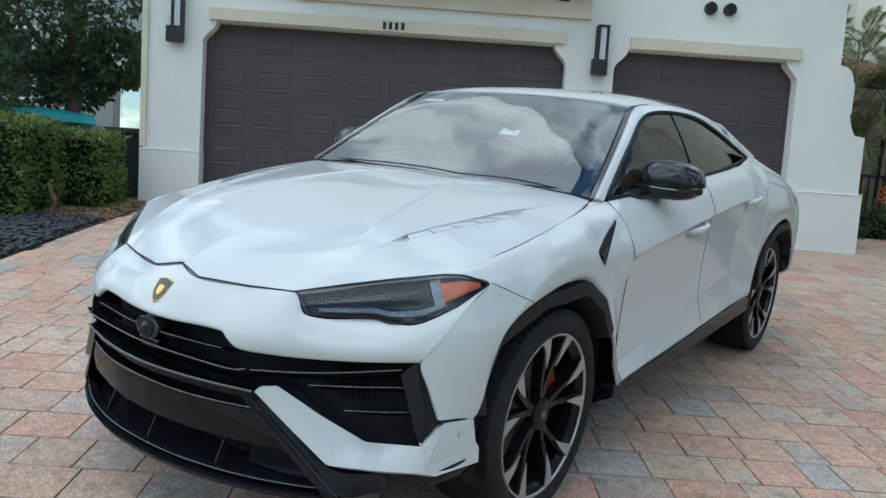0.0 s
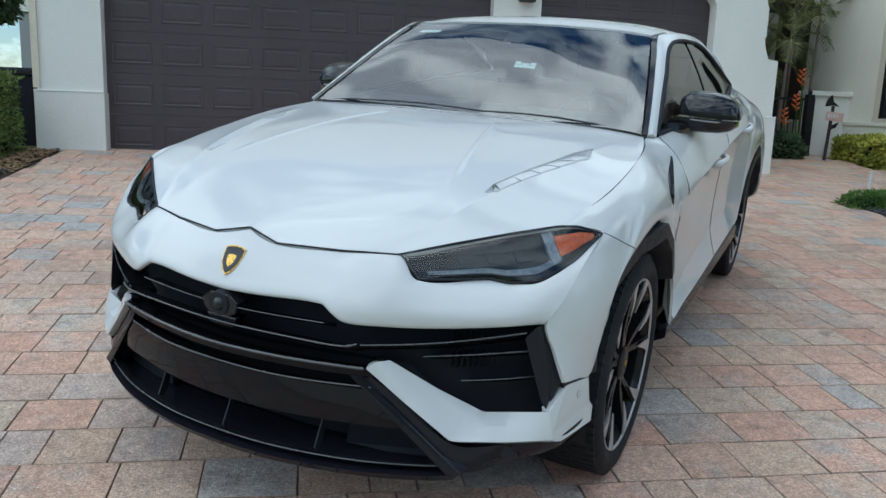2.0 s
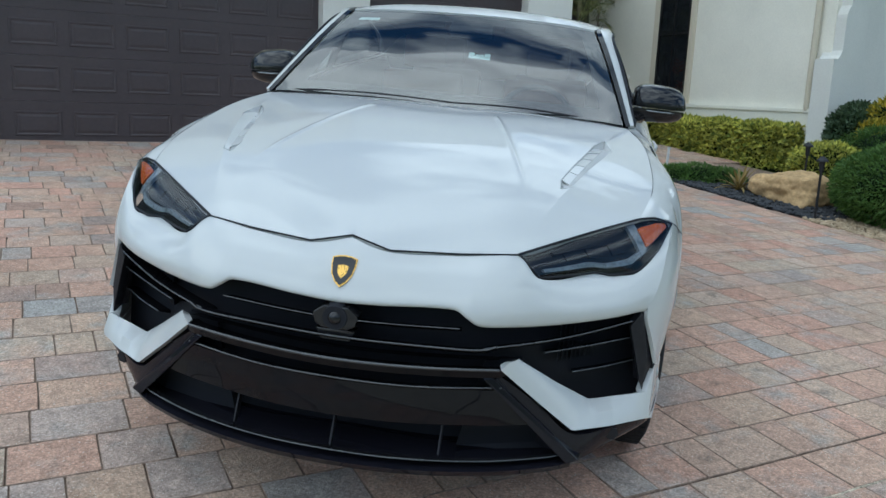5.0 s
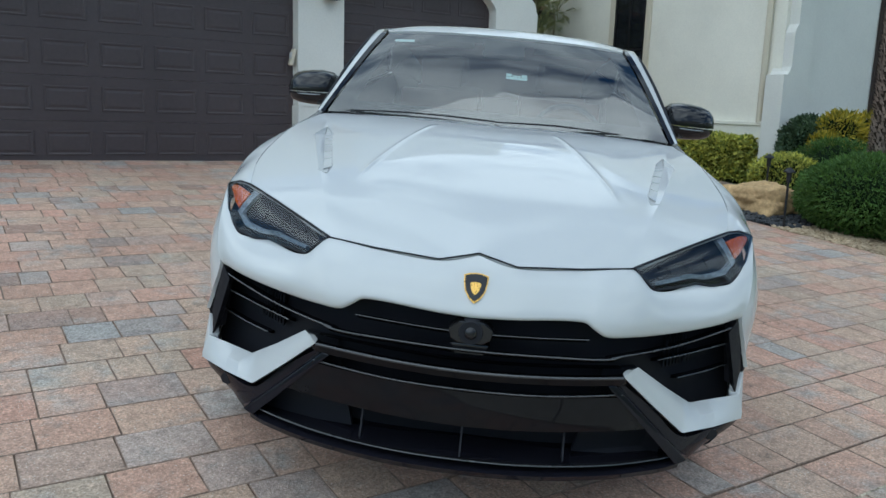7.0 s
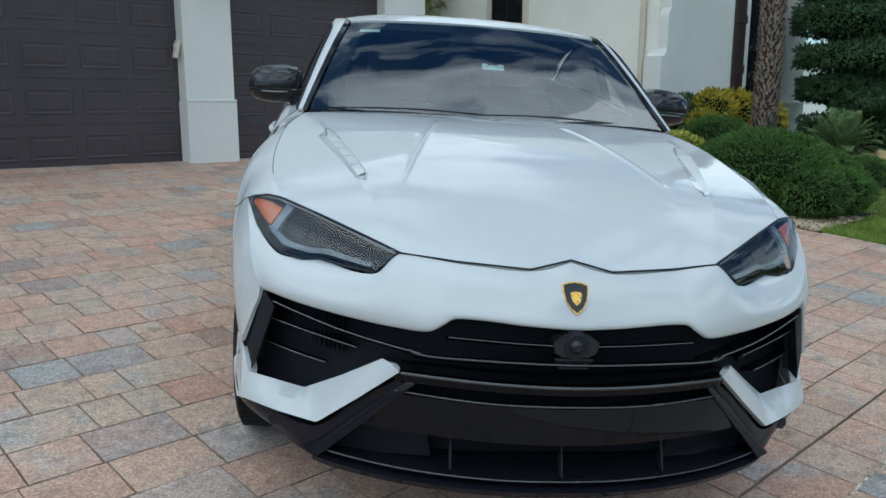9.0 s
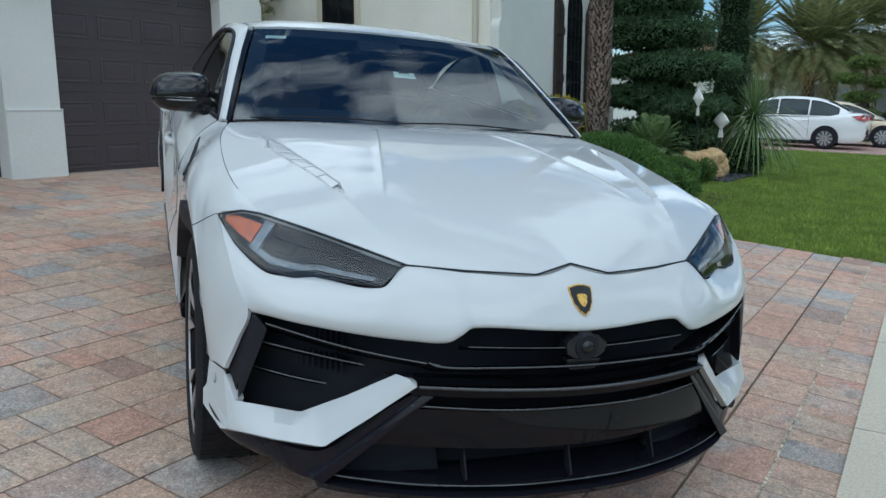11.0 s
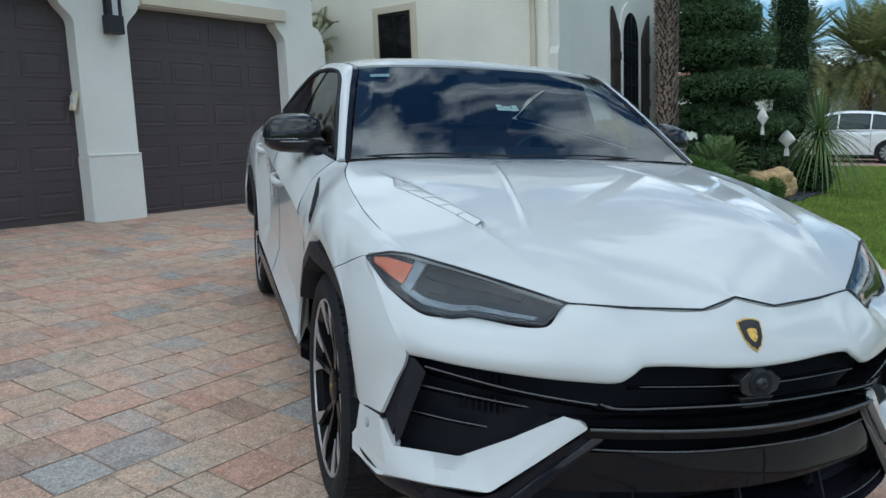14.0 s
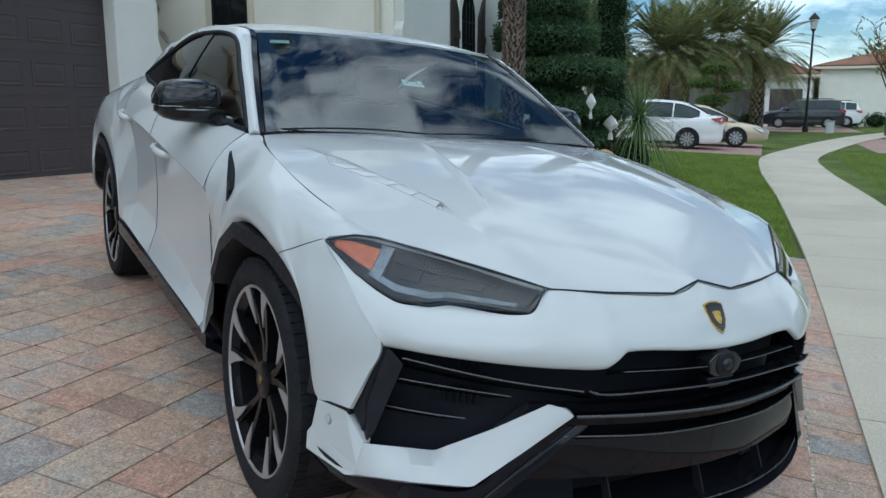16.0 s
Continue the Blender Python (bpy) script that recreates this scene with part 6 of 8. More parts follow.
def boulder(c, r, label, seed):
    bm = bmesh.new()
    bmesh.ops.create_icosphere(bm, subdivisions=5, radius=1.0)
    for v in bm.verts:
        n_ = v.co.normalized()
        cube = 1 / max(abs(n_.x), abs(n_.y), abs(n_.z)) ** 0.45
        k = cube * (0.90 + 0.22 * noise.noise(n_ * 1.3 + Vector((seed, 0, 0))) + 0.13 * abs(noise.noise(n_ * 2.6 + Vector((seed, 5, 0)))) + 0.05 * noise.noise(n_ * 6 + Vector((seed, 0, 3))) + 0.022 * noise.noise(Vector((n_.x * 7, n_.y * 7, n_.z * 24))))
        v.co = Vector(c) + Vector((v.co.x * r[0] * k, v.co.y * r[1] * k, v.co.z * r[2] * k))
    return tagged(part("boulder", bm, SANDSTONE, None, smooth=True, angle=60), label, "boulder", "garden boulders")


def frond(verts, faces, root, way, up_, length, droop, width, pairs=26, v_angle=0.5, blade=0.014):
    """A feather leaf: a bent midrib with narrow leaflets on both sides."""
    root, way, up_ = np.array(root, float), np.array(way, float), np.array(up_, float)
    side = np.cross(way, up_)
    side /= np.linalg.norm(side)
    rib = []
    for i in range(pairs + 1):
        t = i / pairs
        rib.append(root + way * length * t * (1 - 0.18 * droop * t) + np.array([0, 0, -1.0]) * droop * length * t * t * 0.55)
    for i in range(pairs):
        a, b = rib[i], rib[i + 1]
        k = len(verts)
        w0 = 0.012 * (1 - i / pairs) + 0.003
        verts += [(a - side * w0).tolist(), (a + side * w0).tolist(), (b + side * w0).tolist(), (b - side * w0).tolist()]
        faces.append((k, k + 1, k + 2, k + 3))
        if i < 3:
            continue
        d = (b - a) / np.linalg.norm(b - a)
        t = i / pairs
        ln = width * (0.35 + 1.0 * math.sin(math.pi * min(t * 0.9 + 0.12, 1))) * npr.uniform(0.85, 1.1)
        for s in (-1, 1):
            tip = a + side * s * ln * 0.75 + d * ln * 0.65 + np.array([0, 0, v_angle * ln * 0.4 - 0.35 * ln * t])
            mid = (a + tip) / 2 + np.array([0, 0, 0.04 * ln])
            h = d * max(blade, ln * 0.05)
            k = len(verts)
            verts += [a.tolist(), (mid - h).tolist(), tip.tolist(), (mid + h).tolist()]
            faces.append((k, k + 1, k + 2, k + 3))


def palm_crown(name, c, n, length, width, material, parent, droop=(0.3, 1.5), rise=(0.1, 1.3), pairs=26, blade=0.014):
    verts, faces = [], []
    for i in range(n):
        a = 2.39996 * i + npr.uniform(-0.2, 0.2)
        t = i / max(n - 1, 1)
        el = rise[1] + (rise[0] - rise[1]) * t
        w = np.array([math.cos(a) * math.cos(el), math.sin(a) * math.cos(el), math.sin(el)])
        frond(verts, faces, np.array(c) + w * 0.1, w, (0, 0, 1) if el < 1.4 else (1, 0, 0), length * npr.uniform(0.85, 1.1), droop[0] + (droop[1] - droop[0]) * t * npr.uniform(0.8, 1.2), width, pairs, 0.5, blade)
    me = bpy.data.meshes.new(name)
    me.from_pydata(verts, [], faces)
    me.materials.append(material)
    ob = new(name, me)
    ob.parent = parent
    return ob


def palm_trunk(x, y, z0, h, r0, r1, parent, rows=40, per=11, lean=(0, 0)):
    """A trunk clad in old leaf bases."""
    bm = bmesh.new()
    add_tube(bm, [(x + lean[0] * t * t, y + lean[1] * t * t, z0 + h * t) for t in (0, 0.25, 0.5, 0.75, 1)], [r0 * 1.05, r0 * 0.97, (r0 + r1) / 2, r1, r1], 14)
    for i in range(rows):
        t = (i + 0.5) / rows
        r = r0 + (r1 - r0) * t
        d = h / rows
        for k in range(per):
            a = 2 * math.pi * (k + 0.5 * (i % 2)) / per + random.uniform(-0.12, 0.12)
            c = Vector((x + lean[0] * t * t + math.cos(a) * r * 0.95, y + lean[1] * t * t + math.sin(a) * r * 0.95, z0 + h * t + random.uniform(-0.2, 0.2) * d))
            m = Matrix.Translation(c) @ Matrix.Rotation(a, 4, "Z") @ Matrix.Rotation(radians(random.uniform(-26, -4)), 4, "Y") @ Matrix.Rotation(random.uniform(-0.25, 0.25), 4, "X")
            w, u = r * 3.1 / per * random.uniform(0.62, 0.92), d * random.uniform(0.42, 0.66)
            q = [bm.verts.new(m @ Vector(p)) for p in ((0.0, -w, -u), (0.0, w, -u), (0.22 * r, w * 0.8, u * 0.3), (0.34 * r, 0, u), (0.22 * r, -w * 0.8, u * 0.3), (-0.15 * r, w * 0.5, u * 0.6), (-0.15 * r, -w * 0.5, u * 0.6))]
            bm.faces.new((q[0], q[1], q[2], q[3], q[4]))
            bm.faces.new((q[3], q[2], q[5], q[6], q[4]))
    for f in bm.faces:
        f.material_index = 1 if len(f.verts) != 5 else 0
    trunk = part("trunk", bm, PALM_BARK, parent)
    trunk.data.materials.append(BARK_DARK)
    return trunk


# beside the driveway, garage side
hedge((-4.6, 5.75, 0.45), (-3.36, 6.45, 1.36), 7000, 0.055, LEAF_HEDGE, "clipped green hedge at the garage corner")
near_hedge = hedge((-4.75, 4.75, 0.42), (-3.75, 5.75, 1.44), 7000, 0.055, LEAF_HEDGE, "clipped green hedge beside the driveway")
part("stem", tube([(-3.55, 4.95, 0.38), (-3.50, 5.0, 0.62), (-3.6, 5.05, 0.8)], [0.03, 0.025, 0.02], 8), BARK, near_hedge)
stones("lava_stones", ((-5.2, -2.98, 2.0, 5.1), lambda x, y: x < -3.0 - 0.05 * math.sin(y * 3)), 2600, 0.036, LAVA, "loose dark lava stones beside the driveway")
stones("wood_chips", ((-5.0, -2.98, 5.0, 6.6), lambda x, y: True), 2600, 0.022, CHIP, "loose wood chips under the hedge", 0.3)
SOIL = mat("bed_soil", (0.045, 0.035, 0.028), 0.95, var=0.3, scale=5, fine=0.3, bump=0.6, bscale=40, spec=0.1)
for n, xs, ys in (("bed_west", (-6.0, -2.97, 8), (1.8, 6.8, 10)), ("bed_east", (5.62, 9.4, 10), (0.95, 4.72, 10)), ("bed_far", (9.4, 14.6, 10), (1.75, 4.72, 6))):
    b = part(n, sheet(grid_lines([xs]), grid_lines([ys]), lambda x, y: land(x, y) + 0.022), SOIL, None)
    tagged(b, "dark soil planting bed", "planting bed", kind="structure")


def broad_tree(x, y, z0, h, trunk_r, balls, n, size, label, material=LEAF_DARK):
    t = thing("tree", None, label, "tree")
    bm = bmesh.new()
    add_tube(bm, [(x, y, z0), (x + 0.05, y, z0 + h * 0.5), (x, y + 0.05, z0 + h)], [trunk_r, trunk_r * 0.8, trunk_r * 0.45], 10)
    for c, r in balls:
        add_tube(bm, [(x, y, z0 + h * 0.45), ((x + c[0]) / 2, (y + c[1]) / 2, (z0 + h * 0.6 + c[2]) / 2 + 0.1), c], [trunk_r * 0.5, trunk_r * 0.3, trunk_r * 0.12], 7)
    part("trunk", bm, BARK, t, smooth=True)
    pts, nn = zip(*[on_ball(n, c, r, 0.28) for c, r in balls])
    leaves("crown", np.concatenate(pts), np.concatenate(nn), size, 0.45, material, t, 1.0)
    return t


broad_tree(-5.3, 9.3, 0.5, 3.2, 0.12, [((-5.9, 9.2, 3.2), (1.0, 0.9, 0.9)), ((-4.9, 9.0, 3.7), (0.9, 0.8, 0.9)), ((-4.65, 9.4, 2.6), (0.45, 0.5, 0.45)), ((-6.3, 9.4, 2.3), (0.8, 0.8, 0.7)), ((-5.4, 9.2, 4.8), (1.3, 1.0, 1.0)), ((-5.4, 9.6, 2.3), (0.6, 0.6, 0.5)), ((-7.0, 9.3, 4.0), (1.0, 1.0, 1.2))], 1500, 0.13, "dark leafy tree behind the garage hedge")
broad_tree(-6.0, 7.6, 0.5, 4.5, 0.10, [((-6.0, 7.6, 1.6), (0.62, 0.6, 0.9)), ((-5.95, 7.6, 2.9), (0.55, 0.55, 1.0)), ((-6.0, 7.6, 4.2), (0.45, 0.45, 1.0))], 2200, 0.10, "dark narrow evergreen behind the hedge")
TEAL = mat("teal_cover", (0.03, 0.30, 0.31), 0.5, var=0.15, scale=4, bump=0.1, bscale=20)
cover_t = thing("boat_cover", pose(-5.65, 9.2, 0.55), "teal fabric cover stretched over a boat", "boat cover")
part("cover", panel(loft([[(-0.95, -0.4, 0.98), (-0.9, -0.35, 1.12), (-0.5, 0, 1.16)], [(0.0, -0.5, 1.02), (0.0, -0.4, 1.16), (0.0, 0, 1.22)], [(0.95, -0.45, 1.0), (0.9, -0.35, 1.12), (0.7, 0, 1.14)]], 10, 12), lip=0.05, out=(0, 0.2, 0.6)), TEAL, cover_t, smooth=True)
part("hull", box(-0.85, -0.3, 0.0, 0.85, 0.3, 1.0), GREY_WALL, cover_t, bevel=0.1)
bin_t = thing("waste_bin", pose(-3.62, 7.6, 0.45), "black wheeled waste bin beside the garage", "waste bin")
part("body", prism([(-0.22, -0.25, 0), (0.22, -0.25, 0), (0.28, -0.30, 0.95), (-0.28, -0.30, 0.95)], (0, 0.55, 0)), SATIN_BLACK, bin_t, bevel=0.02)
part("lid", box(-0.31, -0.34, 0.95, 0.31, 0.30, 1.03), SATIN_BLACK, bin_t, bevel=0.02)
nb = thing("neighbour_house", pose(0, 14, 0), "grey stucco neighbouring house with an open passage", "house")
part("wall", box(-18, 0.0, 0.0, -6.55, 0.4, 6.5), GREY_WALL, nb)
part("beam", box(-6.55, 0.0, 2.75, -3.3, 0.4, 3.15), STUCCO, nb)
part("upper_wall", box(-6.55, 0.02, 3.15, -3.3, 0.4, 6.5), GREY_WALL, nb)
part("post", box(-5.75, 0.05, 0.0, -5.35, 0.35, 2.75), GREY_WALL, nb)
part("window", box(-9.6, -0.03, 2.2, -8.3, 0.0, 3.6), WINDOW_GLASS, nb)
part("window_frame", box(-9.7, -0.02, 2.1, -8.2, -0.001, 3.7), STUCCO, nb)
part("railing", box(-6.5, -0.6, 1.62, -4.4, -0.55, 1.66), IRON, nb)

# bed between driveway and wing
stones("lava_stones", ((5.62, 7.3, 2.35, 4.5), lambda x, y: y < 4.55 - 0.25 * (x - 5.6) and y > 2.35), 2200, 0.035, LAVA, "loose dark lava stones in the bed")
stones("cream_pebbles", ((5.58, 6.9, 0.98, 2.5), lambda x, y: True), 3200, 0.022, PEBBLE, "loose cream pebbles round the bushes")
g = thing("ground_cover", None, "low green juniper mat at the bed's edge", "ground cover")
for c, r in (((5.80, 4.52, 0.33), (0.34, 0.26, 0.14)), ((6.08, 4.42, 0.33), (0.38, 0.26, 0.17)), ((6.36, 4.28, 0.32), (0.32, 0.26, 0.13))):
    pts, nn = on_ball(2600, c, r, 0.15)
    leaves("crown", pts, nn, 0.05, 0.25, LEAF_JUNIPER, g, 0.6)
    part("shade_core", ball_core(c, r, 0.8), INNER_SHADE, g, smooth=True)
post = thing("marker_post", pose(6.16, 5.03, 0.33), "short white plastic marker post", "marker post")
part("stake", tube([(0, 0, 0), (0.02, 0, 0.30)], 0.016, 10), FROSTED, post, smooth=True)
part("cap", tube([(0.02, 0, 0.30), (0.022, 0, 0.33)], 0.022, 10), FROSTED, post, smooth=True)


def rosette(name, c, n, length, width, material, label, category, el=(0.2, 1.3), curl=0.5):
    t = thing(name, None, label, category)
    verts, faces = [], []
    for i in range(n):
        a, e = 2.39996 * i, el[1] + (el[0] - el[1]) * i / n
        d = np.array([math.cos(a) * math.cos(e), math.sin(a) * math.cos(e), math.sin(e)])
        s = np.array([-math.sin(a), math.cos(a), 0])
        ln = length * npr.uniform(0.8, 1.15)
        rows = []
        for k in range(6):
            u = k / 5
            p = np.array(c) + d * ln * u + np.array([0, 0, -curl * ln * u * u * math.cos(e)])
            w = width * (0.6 + 0.8 * u) * (1 - u) ** 0.7 + 0.002
            rows.append((p - s * w, p + np.array([0, 0, -w * 0.4]), p + s * w))
        for r0, r1 in zip(rows, rows[1:]):
            for q in (0, 1):
                k = len(verts)
                verts += [r0[q].tolist(), r0[q + 1].tolist(), r1[q + 1].tolist(), r1[q].tolist()]
                faces.append((k, k + 1, k + 2, k + 3))
    me = bpy.data.meshes.new("leaf_rosette")
    me.from_pydata(verts, [], faces)
    me.materials.append(material)
    ob = new("leaf_rosette", me)
    ob.parent = t
    return t


rosette("bromeliad", (6.08, 3.74, 0.27), 26, 0.36, 0.026, LEAF_DRY, "yellow bromeliad with strap leaves in the bed", "bromeliad")
boulder((6.42, 3.20, 0.27), (0.48, 0.42, 0.27), "rounded tan sandstone boulder in the bed", 3.0)
boulder((6.95, 3.62, 0.28), (0.30, 0.28, 0.2), "small tan sandstone boulder in the bed", 9.0)


def path_lamp(x, y):
    z = land(x, y)
    t = thing("path_lamp", pose(x, y, z), "dark bronze path light with a round cap", "path lamp", "path lights in the bed")
    part("stake", tube([(0, 0, 0), (0, 0, 0.56)], 0.012, 10), BRONZE, t, smooth=True)
    part("lantern", tube([(0, 0, 0.52), (0, 0, 0.63)], [0.022, 0.028], 12), BRONZE, t, smooth=True)
    part("cap", tube([(0, 0, 0.62), (0, 0, 0.635), (0, 0, 0.67)], [0.058, 0.055, 0.015], 16), BRONZE, t, smooth=True, angle=30)


for x, y in ((5.66, 2.40), (6.72, 3.38), (7.67, 3.70)):
    path_lamp(x, y)
bush("round_bush", [((6.62, 2.02, 0.48), (0.80, 0.76, 0.44)), ((6.75, 2.05, 0.42), (0.78, 0.72, 0.44))], 12000, 0.055, LEAF_JUNIPER, "clipped round bright green bush", aspect=0.28, rough=0.06, spread=0.55)
bush("juniper_bush", [((6.35, 1.35, 0.28), (0.42, 0.36, 0.26)), ((6.85, 1.25, 0.28), (0.4, 0.35, 0.25))], 4500, 0.05, LEAF_JUNIPER, "low spreading green juniper", aspect=0.25, spread=0.6)
bush("golden_bush", [((7.22, 3.48, 0.50), (0.46, 0.42, 0.34))], 7000, 0.05, LEAF_YELLOW, "yellow-green leafy bush beside the path lights")
bush("dark_bush", [((8.90, 4.30, 0.80), (0.50, 0.34, 0.52)), ((9.70, 4.28, 0.80), (0.58, 0.34, 0.52)), ((10.6, 4.2, 0.75), (0.6, 0.4, 0.5))], 5000, 0.07, LEAF_DARK, "dark clipped bush under the arched window")
bush("croton", [((9.10, 3.95, 1.08), (0.34, 0.30, 0.30)), ((9.70, 3.88, 1.06), (0.36, 0.30, 0.30)), ((8.72, 3.92, 0.92), (0.20, 0.18, 0.14)), ((10.3, 3.7, 0.90), (0.32, 0.32, 0.32))], 1300, 0.10, LEAF_GOLD, "golden yellow croton shrub", aspect=0.3)
bush("juniper_bush", [((8.15, 3.40, 0.62), (0.72, 0.45, 0.40)), ((8.85, 3.05, 0.46), (0.60, 0.45, 0.32)), ((9.3, 2.6, 0.36), (0.6, 0.5, 0.26))], 5000, 0.07, LEAF_JUNIPER, "soft green juniper behind the round bush", aspect=0.2, spread=0.5)
hedge((8.26, 4.98, 0.34), (8.66, 8.55, 0.96), 18000, 0.076, LEAF_YELLOW, "yellow-green variegated hedge along the wing wall")
palm = thing("palm_tree", None, "tall palm with a rough scaly trunk", "palm tree")
palm_trunk(7.05, 2.22, 0.1, 6.4, 0.134, 0.126, palm, 170, 19)
palm_crown("crown", (7.05, 2.22, 6.5), 34, 2.6, 0.42, LEAF_PALM, palm)
court_palm = thing("areca_palm", None, "slender areca palms beside the gate", "palm")
for x, y, h in ((7.45, 8.95, 1.9), (7.7, 9.3, 2.4), (7.2, 9.3, 1.5), (7.9, 9.5, 2.9), (6.7, 9.2, 2.0), (6.95, 9.15, 2.7), (7.15, 9.55, 3.1), (6.6, 9.5, 3.0), (8.3, 9.45, 2.5)):
    part("stem", tube([(x, y, 0.6), (x + 0.05, y, 0.6 + h * 0.6), (x + 0.08, y, 0.6 + h)], [0.028, 0.022, 0.016], 7), PALM_BARK, court_palm)
    palm_crown("crown", (x + 0.08, y, 0.55 + h), 9, 0.85, 0.22, LEAF_PALM, court_palm, pairs=18)
BRACT = mat("orange_bract", (0.62, 0.13, 0.03), 0.5, var=0.2, scale=20, fine=0.1)
heli = thing("flowering_plant", None, "orange flowers on tall stems beside the gate", "plant")
for x, y, z in ((7.65, 8.70, 1.90), (7.41, 8.70, 1.27), (7.60, 8.70, 1.51)):
    part("stem", tube([(x + 0.1, y + 0.05, 0.6), (x + 0.03, y, z - 0.2), (x, y, z)], [0.014, 0.011, 0.008], 6), LEAF_JUNIPER, heli)
    fl = bmesh.new()
    for i in range(7):
        a, h = 0.9 * (i % 2) * 3.49 + 0.3, 0.04 * i
        d = Vector((math.cos(a), math.sin(a), 0.55)) * (0.13 - 0.008 * i)
        q = Vector((x, y, z - 0.14 + h))
        add_tube(fl, [q, q + d * 0.5, q + d], [0.010, 0.018, 0.002], 6)
    part("bract", fl, BRACT, heli, "orange pointed flower bracts", True)
rosette("flowering_plant", (7.25, 9.05, 0.9), 10, 0.75, 0.05, LEAF_DRY, "orange strap-leaved plant beside the gate", "plant", (0.5, 1.4))
bush("entrance_bush", [((6.5, 8.4, 0.75), (0.5, 0.3, 0.30)), ((7.2, 8.45, 0.72), (0.4, 0.25, 0.26))], 1500, 0.09, LEAF_DARK, "dark green plants along the gate")

# lawn side
layers = [((12.9, 3.10, 0.70), (1.15, 1.05, 0.36)), ((12.9, 2.75, 1.22), (1.10, 0.85, 0.24)), ((13.0, 3.45, 1.45), (1.05, 0.80, 0.26)), ((13.1, 3.10, 2.00), (1.30, 1.30, 0.28)), ((13.1, 3.42, 2.66), (1.12, 1.08, 0.36)), ((13.1, 3.48, 3.25), (0.98, 0.90, 0.38)), ((13.1, 3.50, 3.85), (0.70, 0.62, 0.38))]
t = bush("layered_shrub", layers, 8500, 0.085, LEAF_SHRUB, "large dark evergreen clipped in layers", "shrub", aspect=0.32, rough=0.16, spread=0.8)
part("trunk", tube([(13.0, 3.1, 0.0), (13.1, 3.1, 4.2)], [0.09, 0.04], 9), BARK, t)
t = bush("cypress", [((17.0, 2.85, 1.5 + k * 1.1), (0.50 - 0.03 * k, 0.48 - 0.03 * k, 0.9)) for k in range(6)], 1400, 0.12, LEAF_DARK, "tall narrow dark cypress", "cypress", aspect=0.2, spread=0.4)
part("trunk", tube([(17.0, 2.85, 0), (17.0, 2.85, 1.6)], [0.12, 0.08], 9), BARK, t)
for x, y, z, n, ln in ((10.6, 2.62, 0.45, 52, 0.78), (11.3, 3.0, 0.40, 36, 0.6)):
    t = thing("sago_palm", None, "low sago palm with stiff feathery leaves", "sago palm")
    part("trunk", tube([(x, y, 0.0), (x, y, z)], [0.12, 0.10], 10), PALM_BARK, t)
    palm_crown("crown", (x, y, z), n, ln, 0.13, LEAF_YOUNG, t, (0.3, 0.8), (0.0, 1.3), 22)
fan = rosette("fan_palm", (13.35, 1.56, 1.02), 230, 1.02, 0.015, LEAF_YOUNG, "young fan palm with thin drooping leaves beside the white cloths", "palm", (-0.7, 1.45), 0.75)
part("trunk", tube([(13.35, 1.56, -0.1), (13.35, 1.56, 1.02)], [0.09, 0.07], 10), BARK, fan)
bush("low_bush", [((13.30, 1.72, 0.28), (0.42, 0.36, 0.36))], 1800, 0.09, LEAF_SHRUB, "dark low bush at the foot of the fan palm", aspect=0.3)
bush("juniper_bush", [((9.9, 2.0, 0.22), (0.7, 0.30, 0.22)), ((10.9, 1.95, 0.18), (0.6, 0.28, 0.20)), ((8.6, 2.1, 0.3), (0.8, 0.4, 0.3))], 3600, 0.06, LEAF_JUNIPER, "low juniper edging between bed and lawn", aspect=0.2, spread=0.5)
boulder((11.75, 2.00, 0.22), (0.60, 0.34, 0.28), "tan boulder edging the lawn bed", 5.0)
boulder((11.0, 2.15, 0.24), (0.55, 0.32, 0.25), "flat tan boulder edging the lawn bed", 7.0)
stones("lava_stones", ((11.2, 13.2, 1.5, 1.95), lambda x, y: True), 500, 0.04, LAVA, "loose dark lava stones at the lawn edge")
CLOTH = mat("white_cloth", (0.75, 0.74, 0.70), 0.8, var=0.06, scale=6)
for x, y, z, k in ((11.58, 2.16, 1.38, 0.50), (12.40, 1.94, 0.98, 0.80), (12.9, 2.3, 1.22, 0.55)):
    t = thing("cloth_ornament", pose(x, y, 0.0), "white cloth ornament tied on a garden stake", "ornament", "white cloth ornaments")
    part("stake", tube([(0, 0, land(x, y)), (0, 0, z + 0.1)], 0.012, 6), IRON, t)
    w = 0.24 * k
    cl = bmesh.new()
    m = Matrix.Rotation(radians(60), 4, "Z")
    ring = [[cl.verts.new(m @ Vector((w * a * math.cos(q), 0.05 * a * math.sin(q), z + h * 0.66 + 0.012 * math.sin(3 * q) * a))) for q in [2 * math.pi * i / 12 for i in range(12)]] for a, h in ((0.05, 0.24), (0.6, 0.12), (1.0, -0.02), (0.55, -0.12), (0.16, -0.20), (0.30, -0.34), (0.34, -0.45))]
    for a, b in zip(ring, ring[1:]):
        for i in range(12):
            cl.faces.new((a[i], a[(i + 1) % 12], b[(i + 1) % 12], b[i]))
    part("cloth", cl, CLOTH, t, smooth=True)

